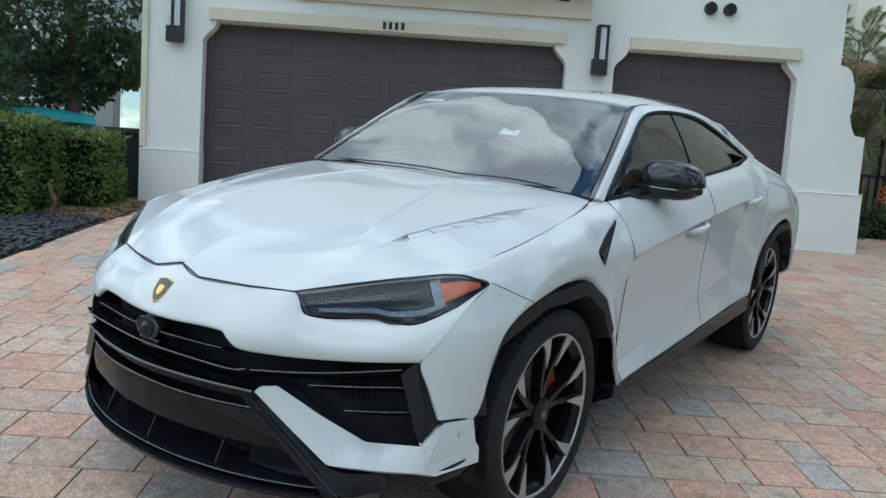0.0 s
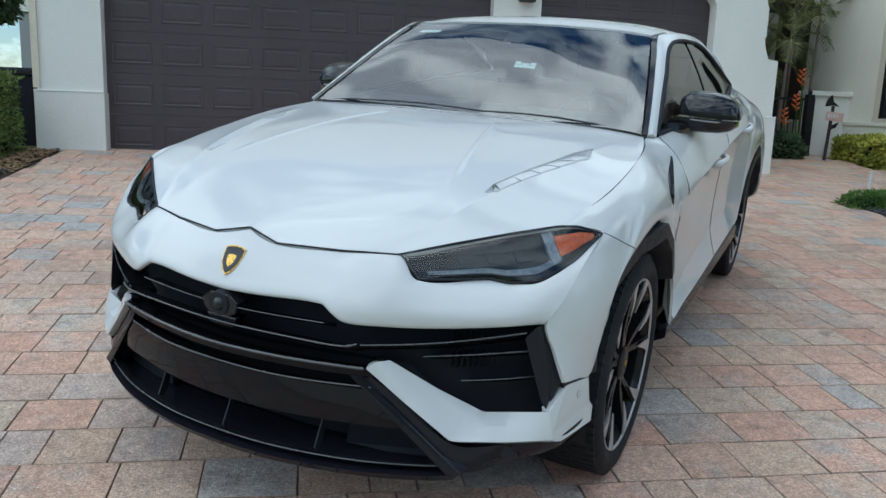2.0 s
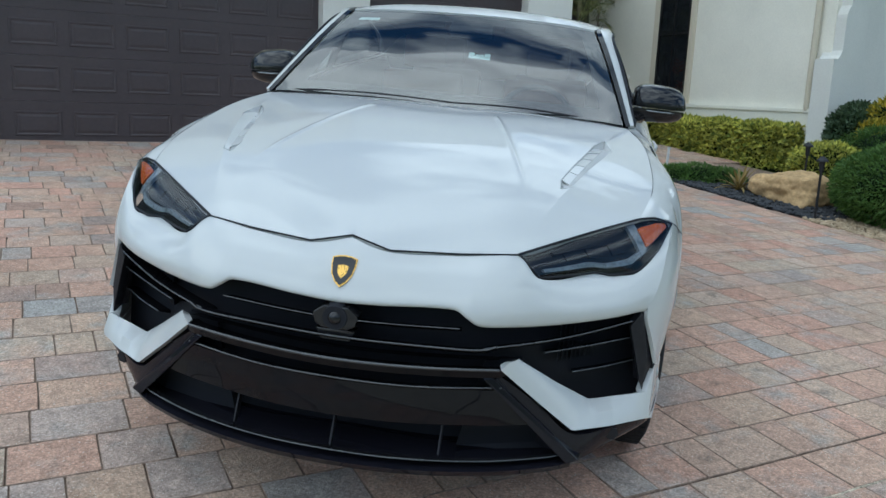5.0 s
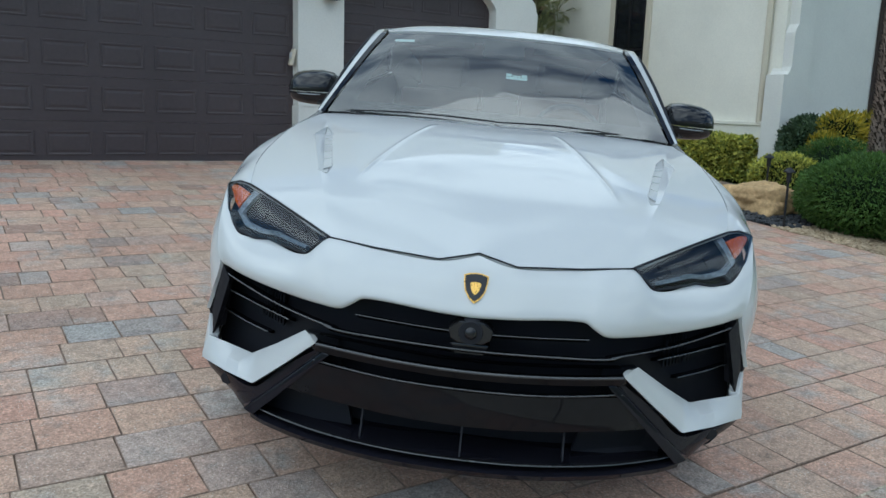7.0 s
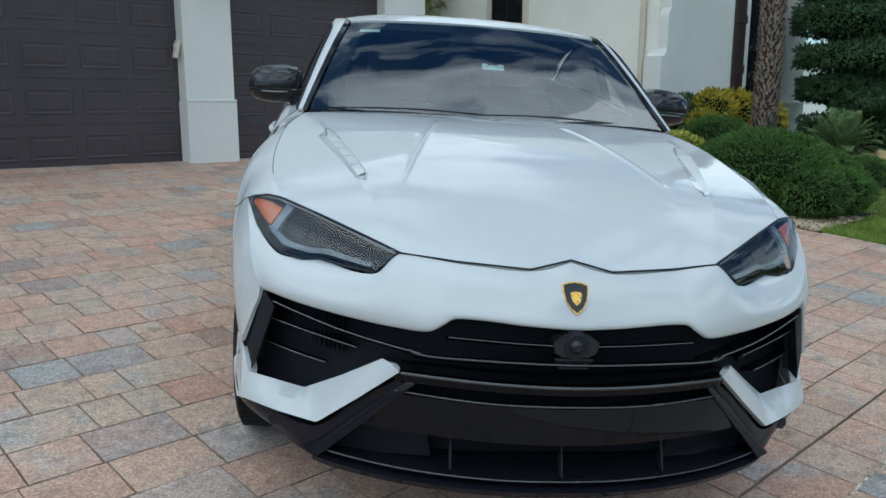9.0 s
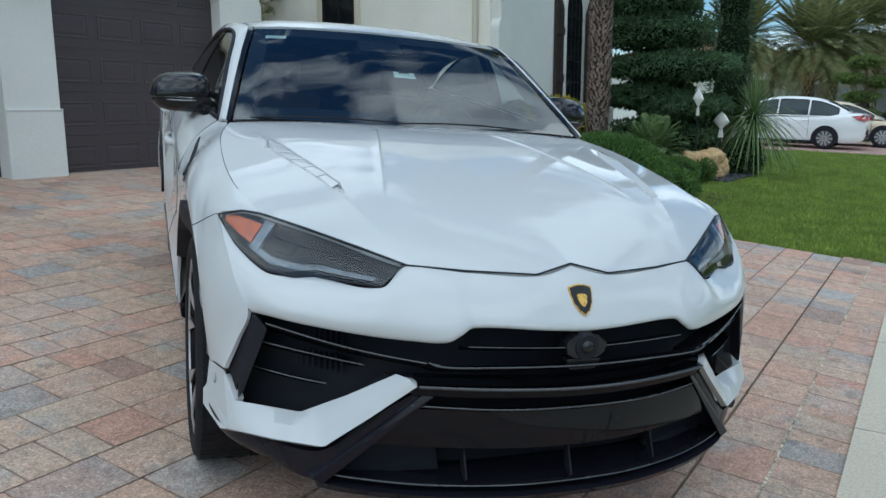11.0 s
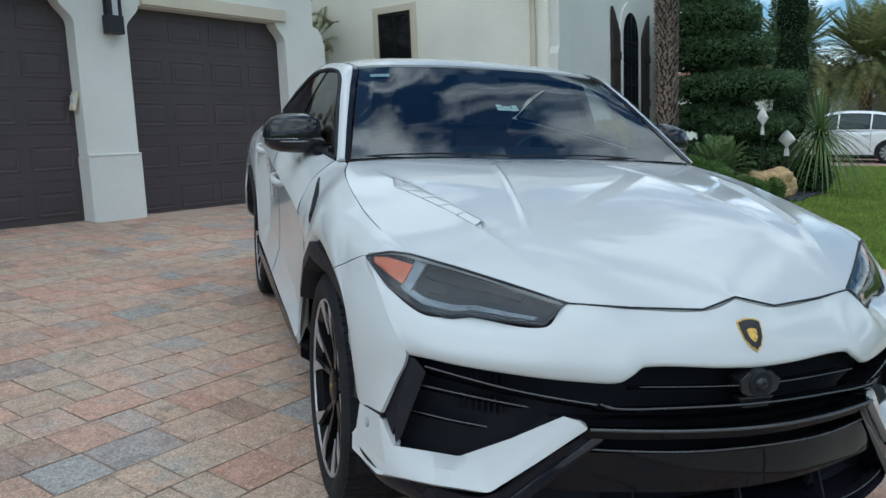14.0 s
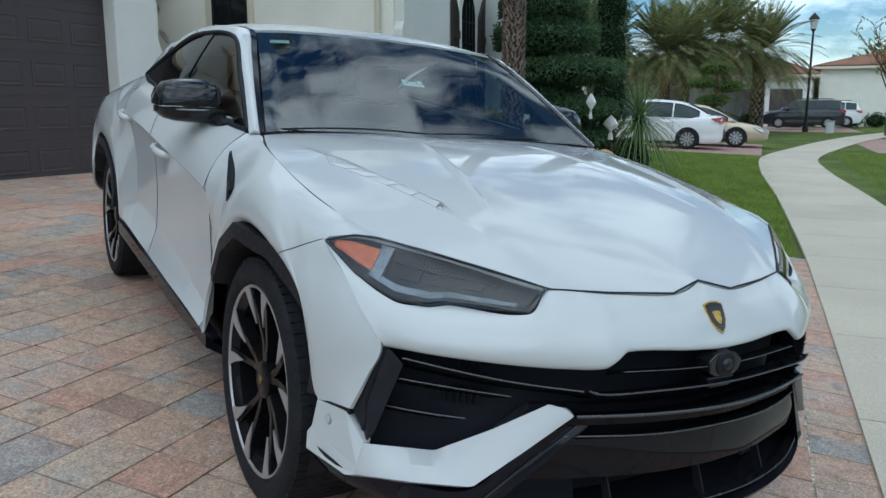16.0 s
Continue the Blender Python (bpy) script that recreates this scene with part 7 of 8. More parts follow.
# grass
n = 130000
gx = 5.64 + (npr.uniform(0, 1, n) ** 1.6) * 18
gy = npr.uniform(-1.12, 2.3, n)
keep = ((gy < 1.0) | ((gx > 7.4) & (gy < 1.75)) | (gx > 14)) & (gx < 22.6) & ((gx > 5.70) | (npr.uniform(0, 1, n) < 0.5))
gx, gy = gx[keep], gy[keep]
extra = npr.uniform(0, 1, (26000, 2)) * np.array([24.0, 1.6]) + np.array([8.0, -4.4])
gx, gy = np.concatenate([gx, extra[:, 0]]), np.concatenate([gy, extra[:, 1]])
keep = np.array([abs(y - (-1.98 + 0.0)) > 0.80 or x > 60 for x, y in zip(gx, gy)]) & ((gx < 25.5) | (gy > -1))
gx, gy = gx[keep], gy[keep]
gz = np.array([land(x, y) for x, y in zip(gx, gy)])
pts = np.stack([gx, gy, gz], 1)
lawn = leaves("lawn_grass", pts, np.tile(np.array([[0, 0, 1.0]]), (len(pts), 1)), 0.055, 0.13, GRASS, None, 0.35)
tagged(lawn, "short bright green lawn grass", "grass", kind="stuff")


# ---- street: cars, lamp, houses, far trees ----
SILVER_RIM = mat("silver_rim", (0.5, 0.5, 0.5), 0.35, 0.8, var=0.05)
TAIL_RED = mat("tail_light_red", (0.35, 0.02, 0.02), 0.2, var=0.1, coat=0.6)
CLEAR_LIGHT = mat("lamp_clear", (0.6, 0.62, 0.62), 0.15, var=0.1, coat=0.6)
FAR_GLASS = mat("car_glass", (0.045, 0.058, 0.062), 0.06, spec=0.2, var=0.0, fine=0.0, rvar=0.0)


def parked_car(m, paint, label, name="parked_car", length=4.62, width=1.76, height=1.49, base=2.70, tall=False):
    """A car of its own frame: nose towards +y, ground at z 0."""
    t = thing(name, m, label, "car", "cars parked on the next driveways")
    k, h, w = length / 4.62, height / 1.49, width / 2
    rear = -2.25 * k
    belt = 0.66 * height if tall else 0.63 * height
    deck = belt + 0.02 if tall else 0.70 * height

    def ring(y, z0, z1, x):
        zs = z1 - 0.04
        return [(0, y, z1), (x * 0.5, y, z1 - 0.004), (x * 0.80, y, z1 - 0.018), (x * 0.93, y, zs - 0.02), (x * 0.975, y, zs - 0.10), (x, y, z0 + (z1 - z0) * 0.52), (x * 0.985, y, z0 + (z1 - z0) * 0.32), (x * 0.99, y, z0 + 0.12), (x * 0.93, y, z0)]

    prof = [(rear, 0.45, 0.60 * h, 0.72), (rear + 0.03, 0.34, deck - 0.14, 0.84), (rear + 0.10, 0.27, deck - 0.02, 0.92), (rear + 0.45, 0.22, deck, 0.98), (-1.0 * k, 0.2, belt + 0.04, 1.0), (0.3 * k, 0.2, belt + 0.01, 1.0), (1.0 * k, 0.2, belt - 0.01, 0.99),
            (1.55 * k, 0.21, belt - 0.07, 0.98), (2.0 * k, 0.24, belt - 0.16, 0.92), (2.22 * k, 0.27, belt - 0.27, 0.82), (2.34 * k, 0.33, belt - 0.38, 0.62)]
    part("body", panel(loft([ring(y, z0, z1, x * w) for y, z0, z1, x in prof], 22, 48), True, out=(0, 0, 0.6)), paint, t, smooth=True, angle=60)
    top = height
    if tall:
        cab = [(rear + 0.06, belt, 0.80, 0.93), (rear + 0.20, top - 0.30, 0.74, 0.95), (rear + 0.42, top - 0.05, 0.73, 0.96), (-0.6 * k, top, 0.74, 0.96), (0.30 * k, top - 0.02, 0.73, 0.96), (0.80 * k, top - 0.24, 0.70, 0.95), (1.28 * k, belt - 0.01, 0.74, 0.90)]
    else:
        cab = [(-1.86 * k, deck - 0.01, 0.66, 0.84), (-1.42 * k, top - 0.22, 0.66, 0.91), (-0.98 * k, top - 0.055, 0.68, 0.94), (-0.3 * k, top, 0.70, 0.95), (0.22 * k, top - 0.035, 0.69, 0.95), (0.72 * k, top - 0.22, 0.68, 0.93), (1.30 * k, belt - 0.02, 0.74, 0.88)]
    line = spline([(y, z, xt) for y, z, xt, xb in cab], 60)
    low = spline([(y, xb, 0) for y, z, xt, xb in cab], 60)
    ys, zt, xt = [p.x for p in line], [p.y for p in line], [p.z for p in line]
    lo_y, lo_x = [p.x for p in low], [p.y for p in low]

    def shell(y, q, out_=0.0):
        """Side of the cabin: q from 0 at the belt to 1 at the roof's edge."""
        z1 = float(np.interp(y, ys, zt)) - 0.055
        a, b = float(np.interp(y, lo_y, lo_x)) * w, float(np.interp(y, ys, xt)) * w
        z0 = min(belt - 0.02, z1)
        return Vector((a + (b - a) * q ** 1.25 + out_, y, z0 + (z1 - z0) * q))

    rows = []
    for y, z in zip(ys, zt):
        b = float(np.interp(y, ys, xt)) * w
        rows.append([shell(y, q / 5) for q in range(6)] + [Vector((b * 0.93, y, z - 0.028)), Vector((b * 0.75, y, z - 0.010)), Vector((b * 0.4, y, z - 0.002)), Vector((0, y, z))])
    part("cabin", panel(rows, True, lip=0.0, out=(0, 0, 0.7)), paint, t, smooth=True, angle=60)
    y_r, y_f = cab[1][0] - (0.16 if not tall else -0.14), cab[5][0] + 0.34
    cuts = [y_r, -0.78 * k, 0.04 * k, y_f] if not tall else [y_r, -1.22 * k, -0.30 * k, 0.50 * k, y_f]
    for a, b in zip(cuts, cuts[1:]):
        g = []
        for i in range(13):
            y = a + 0.035 + (b - a - 0.07) * i / 12
            g.append([shell(y, q, 0.007) for q in (0.10, 0.35, 0.62, 0.92)])
        win = pair("side_window", panel(g, lip=0.012, out=(0, 0, 0.6)), FAR_GLASS, t)
        edge_ = [r[0] for r in g] + [r[-1] for r in g[::-1]] + [g[0][0]]
        pair("window_rubber", tube([p + Vector((0.003, 0, 0)) for p in edge_], 0.012, 5), SATIN_BLACK, t)
    for name_, i0, i1 in (("rear_window", 2, 13), ("windscreen", 42, 56)):
        g = [[Vector((x * float(np.interp(ys[i], ys, xt)) * w, ys[i] + (-0.010 if i < 20 else 0.010), zt[i] + 0.006 - 0.03 * x ** 3)) for x in (0, 0.3, 0.6, 0.9)] for i in range(i0, i1 + 1)]
        part(name_, panel(g, True, lip=0.01, out=(0, 0, 0.6)), FAR_GLASS, t, smooth=True)
    for sx in (-1, 1):
        for y in (-base / 2 - 0.02, base / 2 - 0.02):
            well = [(sx * (w - 0.12), y + 0.385 * math.cos(a), 0.34 + 0.385 * math.sin(a)) for a in [math.pi * i / 18 for i in range(19)]]
            part("wheel_well", prism(well + [(sx * (w - 0.12), y - 0.385, 0.20), (sx * (w - 0.12), y + 0.385, 0.20)], (sx * 0.124, 0, 0)), CAVITY, t)
            wh = part("wheel", tube([(sx * (w - 0.22), y, 0.335), (sx * (w - 0.02), y, 0.335), (sx * (w + 0.006), y, 0.335), (sx * (w + 0.010), y, 0.335)], [0.335, 0.335, 0.315, 0.235], 32), RUBBER, t, smooth=True, angle=30)
            part("rim", tube([(sx * (w - 0.01), y, 0.335), (sx * (w + 0.011), y, 0.335)], 0.230, 28), DISC, wh)
            for i in range(10):
                a = 2 * math.pi * i / 10
                part("spoke", prism([(sx * (w + 0.010), y + r * math.cos(a + d), 0.335 + r * math.sin(a + d)) for r, d in ((0.03, -0.6), (0.225, -0.11), (0.225, 0.11), (0.03, 0.6))], (sx * 0.014, 0, 0)), SILVER_RIM, wh)
        part("tail_light", prism([(sx * (w * 0.985 + 0.012), rear + 0.42, deck - 0.10), (sx * w * 0.93, rear + 0.10, deck - 0.06), (sx * w * 0.66, rear + 0.015, deck - 0.10), (sx * w * 0.66, rear - 0.005, deck - 0.21), (sx * w * 0.94, rear + 0.05, deck - 0.24), (sx * (w * 0.985 + 0.008), rear + 0.22, deck - 0.20)], (sx * 0.012, -0.024, 0.004)), TAIL_RED, t, bevel=0.008)
        part("headlight", prism([(sx * w * 0.97, 1.80 * k, belt - 0.20), (sx * w * 0.84, 2.16 * k, belt - 0.27), (sx * w * 0.60, 2.32 * k, belt - 0.36), (sx * w * 0.62, 2.345 * k, belt - 0.44), (sx * w * 0.93, 2.10 * k, belt - 0.37)], (sx * 0.02, 0.02, 0.02)), CLEAR_LIGHT, t, bevel=0.008)
        for y in (-0.70 * k, 0.30 * k):
            part("door_handle", tube([(sx * (w * 0.985), y - 0.09, belt - 0.14), (sx * (w + 0.018), y - 0.06, belt - 0.14), (sx * (w + 0.018), y + 0.06, belt - 0.145), (sx * (w * 0.985), y + 0.09, belt - 0.145)], 0.016, 8), paint, t, smooth=True)
        part("door_mirror", tube([(sx * (w * 0.93), 0.86 * k, belt + 0.02), (sx * (w + 0.05), 0.86 * k, belt + 0.06), (sx * (w + 0.19), 0.83 * k, belt + 0.08)], [0.03, 0.085, 0.06], 12), paint, t, smooth=True)
        for y in (-0.80 * k, 0.04 * k, 0.98 * k):
            part("door_line", tube(spline([(sx * (w * 0.982), y, belt - 0.06), (sx * (w * 1.001), y, 0.60 * h), (sx * (w * 0.993), y, 0.34)], 8), 0.005, 5), SATIN_BLACK, t)
        part("sill_trim", box(sx * (w * 0.96), -0.98 * k, 0.20, sx * (w * 1.0), 0.98 * k, 0.26), SATIN_BLACK, t)
    part("number_plate", box(-0.16, rear - 0.03, 0.56 * h, 0.16, rear - 0.005, 0.66 * h), FROSTED, t)
    part("rear_valance", box(-w * 0.70, rear - 0.012, 0.34, w * 0.70, rear + 0.1, 0.44), SATIN_BLACK, t, bevel=0.01)
    part("front_grille", box(-w * 0.50, 2.30 * k, belt - 0.52, w * 0.50, 2.355 * k, belt - 0.42), SATIN_BLACK, t, bevel=0.01)
    if tall:
        pair("roof_rail", tube([(0.66 * w, -1.6 * k, top - 0.02), (0.66 * w, -1.5 * k, top + 0.045), (0.66 * w, 0.1 * k, top + 0.045), (0.66 * w, 0.2 * k, top - 0.01)], 0.018, 6), SATIN_BLACK, t)
    return t


WHITE2 = mat("car_white", (0.74, 0.74, 0.73), 0.35, var=0.0, fine=0.0, coat=1.0, rvar=0.0)
GOLD_PAINT = mat("car_champagne", (0.52, 0.43, 0.30), 0.35, 0.3, var=0.0, fine=0.0, coat=1.0, rvar=0.0)
GREY_PAINT = mat("car_dark_grey", (0.022, 0.025, 0.031), 0.3, 0.3, var=0.0, fine=0.0, coat=1.0, rvar=0.0)
parked_car(pose(25.05, 2.95, -0.06, 1.5, 0, 0), WHITE2, "white saloon car on the next driveway", "saloon_car", 5.05, 1.82, 1.60)
parked_car(pose(27.75, 1.55, -0.10, -1.5, 0, 180), GOLD_PAINT, "champagne gold saloon car behind the white one", "saloon_car", 4.8, 1.82, 1.47, 2.78)
parked_car(pose(52.5, -2.9, -0.08, 0, 0, 0), GREY_PAINT, "dark grey sport utility car on a far driveway", "parked_car", 4.95, 1.95, 1.78, 2.82, True)
parked_car(pose(57.5, -4.4, -0.08, 0, 0, 0), WHITE2, "white sport utility car on a far driveway", "parked_car", 4.7, 1.88, 1.70, 2.7, True)

street_lamp = thing("street_lamp", pose(46.2, -2.86, -0.15), "black post lamp with a glass lantern", "street lamp")
part("post", tube([(0, 0, 0), (0, 0, 0.9), (0, 0, 5.6)], [0.11, 0.075, 0.055], 10), IRON, street_lamp, smooth=True)
part("base", tube([(0, 0, 0), (0, 0, 0.5)], [0.17, 0.13], 10), IRON, street_lamp)
lantern = part("lantern", tube([(0, 0, 5.62), (0, 0, 6.15)], [0.13, 0.24], 6), FROSTED, street_lamp, "pale glass lantern")
part("lantern_cap", tube([(0, 0, 6.15), (0, 0, 6.2), (0, 0, 6.42), (0, 0, 6.5)], [0.30, 0.28, 0.10, 0.02], 8), IRON, lantern)
part("lantern_seat", tube([(0, 0, 5.50), (0, 0, 5.63)], [0.06, 0.16], 8), IRON, lantern)
util = thing("utility_box", pose(44.7, -4.0, -0.16), "small green-grey utility box on the verge", "utility box")
part("case", box(-0.22, -0.2, 0, 0.22, 0.2, 0.62), FROSTED, util, bevel=0.04)
part("lid", box(-0.24, -0.22, 0.60, 0.24, 0.22, 0.68), GREY_WALL, util, bevel=0.02)


def tiled_roof(parent, x0, x1, y0, y1, z0, z1, over=0.5):
    """Hipped roof with rows of barrel tiles."""
    x0, x1, y0, y1 = x0 - over, x1 + over, y0 - over, y1 + over
    d = min(x1 - x0, y1 - y0) / 2
    if x1 - x0 > y1 - y0:
        r0, r1 = Vector((x0 + d, (y0 + y1) / 2, z1)), Vector((x1 - d, (y0 + y1) / 2, z1))
    else:
        r0, r1 = Vector(((x0 + x1) / 2, y0 + d, z1)), Vector(((x0 + x1) / 2, y1 - d, z1))
    a, b, c, e = Vector((x0, y0, z0)), Vector((x1, y0, z0)), Vector((x1, y1, z0)), Vector((x0, y1, z0))
    faces = [(a, b, r1, r0), (b, c, r1, r1), (c, e, r0, r1), (e, a, r0, r0)] if x1 - x0 > y1 - y0 else [(a, b, r0, r0), (b, c, r1, r0), (c, e, r1, r1), (e, a, r0, r1)]
    bm = bmesh.new()
    for p0, p1, p2, p3 in faces:
        n_ = max(int((p1 - p0).length / 0.32), 2)
        m_ = 16
        rows = []
        nrm = (p1 - p0).cross((p2 + p3) / 2 - p0).normalized()
        nrm = nrm if nrm.z > 0 else -nrm
        for j in range(m_ + 1):
            v = j / m_
            l_, r_ = p0.lerp(p3, v), p1.lerp(p2, v)
            rows.append([bm.verts.new(l_.lerp(r_, i / (2 * n_)) + nrm * (0.07 * (i % 2) + 0.0)) for i in range(2 * n_ + 1)])
        for q0, q1 in zip(rows, rows[1:]):
            for i in range(2 * n_):
                bm.faces.new((q0[i], q0[i + 1], q1[i + 1], q1[i]))
    part("roof", bm, TILE, parent, "terracotta barrel tile roof")
    part("fascia", box(x0, y0, z0 - 0.22, x1, y1, z0 - 0.03), TRIM_BEIGE, parent)


def far_house(name, x0, x1, y0, y1, h, label, wall=STUCCO, garage=None, rise=2.0):
    t = thing(name, None, label, "house", "houses along the street")
    part("wall", box(x0, y0, -0.3, x1, y1, h), wall, t)
    tiled_roof(t, x0, x1, y0, y1, h + 0.22, h + rise)
    if garage:
        for ya, yb in garage:
            gd = part("garage_door", box(x0 - 0.03, ya, -0.2, x0 - 0.005, yb, 2.5), DOOR_BROWN, t)
            part("surround", box(x0 - 0.06, ya - 0.25, -0.2, x0 - 0.002, ya, 2.75), STUCCO, t)
            part("surround", box(x0 - 0.06, yb, -0.2, x0 - 0.002, yb + 0.25, 2.75), STUCCO, t)
            part("surround", box(x0 - 0.06, ya, 2.5, x0 - 0.002, yb, 2.75), STUCCO, t)
    return t


far_house("house", 62, 77, -30, -4.25, 3.95, "far cream house with a tiled hip roof", STUCCO_WARM, None, 2.2)
far_house("house", 59, 70, -3.6, 4.0, 3.3, "far white house with a brown garage door", STUCCO_WARM, [(-3.05, -0.9), (-0.3, 2.2)], 2.0)
far_house("house", 41, 56, 5.2, 16.0, 3.2, "white house behind the date palms", STUCCO, [(6.0, 8.5)], 2.3)
far_house("house", -14, 6, -34, -22, 4.2, "house across the street with a tiled roof", STUCCO_WARM, None, 2.6)
far_house("house", -42, -20, -34, -22, 4.2, "house across the street with a tiled roof", STUCCO, None, 2.6)
far_house("house", 14, 34, -34, -22, 4.2, "house across the street with a tiled roof", STUCCO, None, 2.6)
dark_wall = part("garden_wall", box(47.0, 0.6, -0.2, 47.2, 5.0, 2.4), GREY_WALL, None)
tagged(dark_wall, "dark grey house wall behind the palms", "wall", kind="structure")
for x, y, z, n, ln, r in ((36, 3.75, 3.7, 46, 3.5, 0.26), (38.5, 3.1, 4.0, 42, 3.5, 0.26), (44, -0.25, 4.1, 46, 3.8, 0.36), (34.5, 6.4, 4.0, 40, 3.2, 0.25), (41.0, 1.6, 4.7, 42, 3.8, 0.27)):
    t = thing("date_palm", None, "date palm with a thick trunk and arching leaves", "palm tree", "date palms by the next houses")
    palm_trunk(x, y, -0.2, z + 0.2, r, r * 0.9, t, 22, 10)
    palm_crown("crown", (x, y, z), int(n * 1.9), ln, 0.50, LEAF_PALM, t, (0.25, 1.15), (-0.35, 1.30), 40, 0.02)
    palm_crown("old_leaves", (x, y, z - 0.1), 18, ln * 0.85, 0.40, LEAF_DRY, t, (0.7, 1.2), (-0.5, 0.0), 30)
pom = thing("cloud_tree", None, "topiary tree clipped into green pads", "tree")
part("trunk", tube([(32, 1.2, -0.1), (32.1, 1.3, 1.0), (31.9, 1.1, 2.0), (32, 1.25, 2.7)], [0.12, 0.10, 0.08, 0.05], 8), BARK, pom)
for c, r in (((32.0, 1.25, 2.85), (0.7, 0.65, 0.20)), ((31.8, 1.75, 2.25), (0.60, 0.55, 0.17)), ((32.2, 0.7, 2.1), (0.62, 0.55, 0.18)), ((32.0, 1.3, 1.55), (0.65, 0.65, 0.18)), ((32.0, 1.2, 0.9), (0.55, 0.55, 0.17))):
    pts, nn = on_ball(1900, c, r, 0.15)
    leaves("pad", pts, nn, 0.09, 0.4, LEAF_HEDGE, pom, 0.7)
    part("shade_core", ball_core(c, r, 0.8), INNER_SHADE, pom, smooth=True)
bare = thing("bare_tree", None, "slender tree with thin crown and bare twigs", "tree")
bm = bmesh.new()
add_tube(bm, [(42, -6.4, -0.2), (42.05, -6.35, 1.6), (42, -6.3, 2.6)], [0.12, 0.09, 0.07], 8)
twigs = []
rt = random.Random(11)
for i in range(26):
    a, e = rt.uniform(0, 6.28), rt.uniform(0.6, 1.35)
    p0 = Vector((42, -6.3, rt.uniform(1.8, 2.7)))
    d = Vector((math.cos(a) * math.cos(e), math.sin(a) * math.cos(e), math.sin(e)))
    l_ = rt.uniform(1.8, 3.4)
    p1, p2 = p0 + d * l_ * 0.5, p0 + d * l_ + Vector((rt.uniform(-.3, .3), rt.uniform(-.3, .3), 0.1))
    add_tube(bm, [p0, p1, p2], [0.03, 0.018, 0.006], 5)
    for k in range(5):
        q = p1.lerp(p2, k / 4)
        e_ = q + Vector((rt.uniform(-.6, .6), rt.uniform(-.6, .6), rt.uniform(0, .6)))
        add_tube(bm, [q, e_], [0.008, 0.003], 4)
        twigs += [tuple(q.lerp(e_, rt.uniform(0.2, 1))) for _ in range(22)]
part("trunk", bm, BARK, bare)
leaves("crown", np.array(twigs), np.tile(np.array([[0, 0, 1.0]]), (len(twigs), 1)), 0.075, 0.6, LEAF_DRY, bare, 1.5)
for x, y, r in ((60.5, -6.2, 0.9), (60.5, -8.0, 0.8), (50, 0.4, 0.6), (44, 1.2, 0.8), (40, 2.2, 0.6), (46.5, 0.2, 0.5)):
    bush("low_bush", [((x, y, 0.25), (r, r, 0.55))], 700, 0.14, LEAF_DARK, "dark low bush by a far house")
far_n = 9000
fp = np.stack([npr.uniform(80, 140, far_n), npr.uniform(-60, 70, far_n), np.zeros(far_n)], 1)
fp[:, 2] = npr.uniform(-0.2, 1, far_n) ** 1.0 * (5.5 + 2.5 * np.sin(fp[:, 1] * 0.35) + 1.2 * np.sin(fp[:, 1] * 1.3))
wood = leaves("far_trees", fp, np.tile(np.array([[-1.0, 0, 0.4]]), (far_n, 1)), 1.3, 0.6, LEAF_DARK, None, 0.9)
tagged(wood, "far line of dark green trees", "woods", kind="stuff")


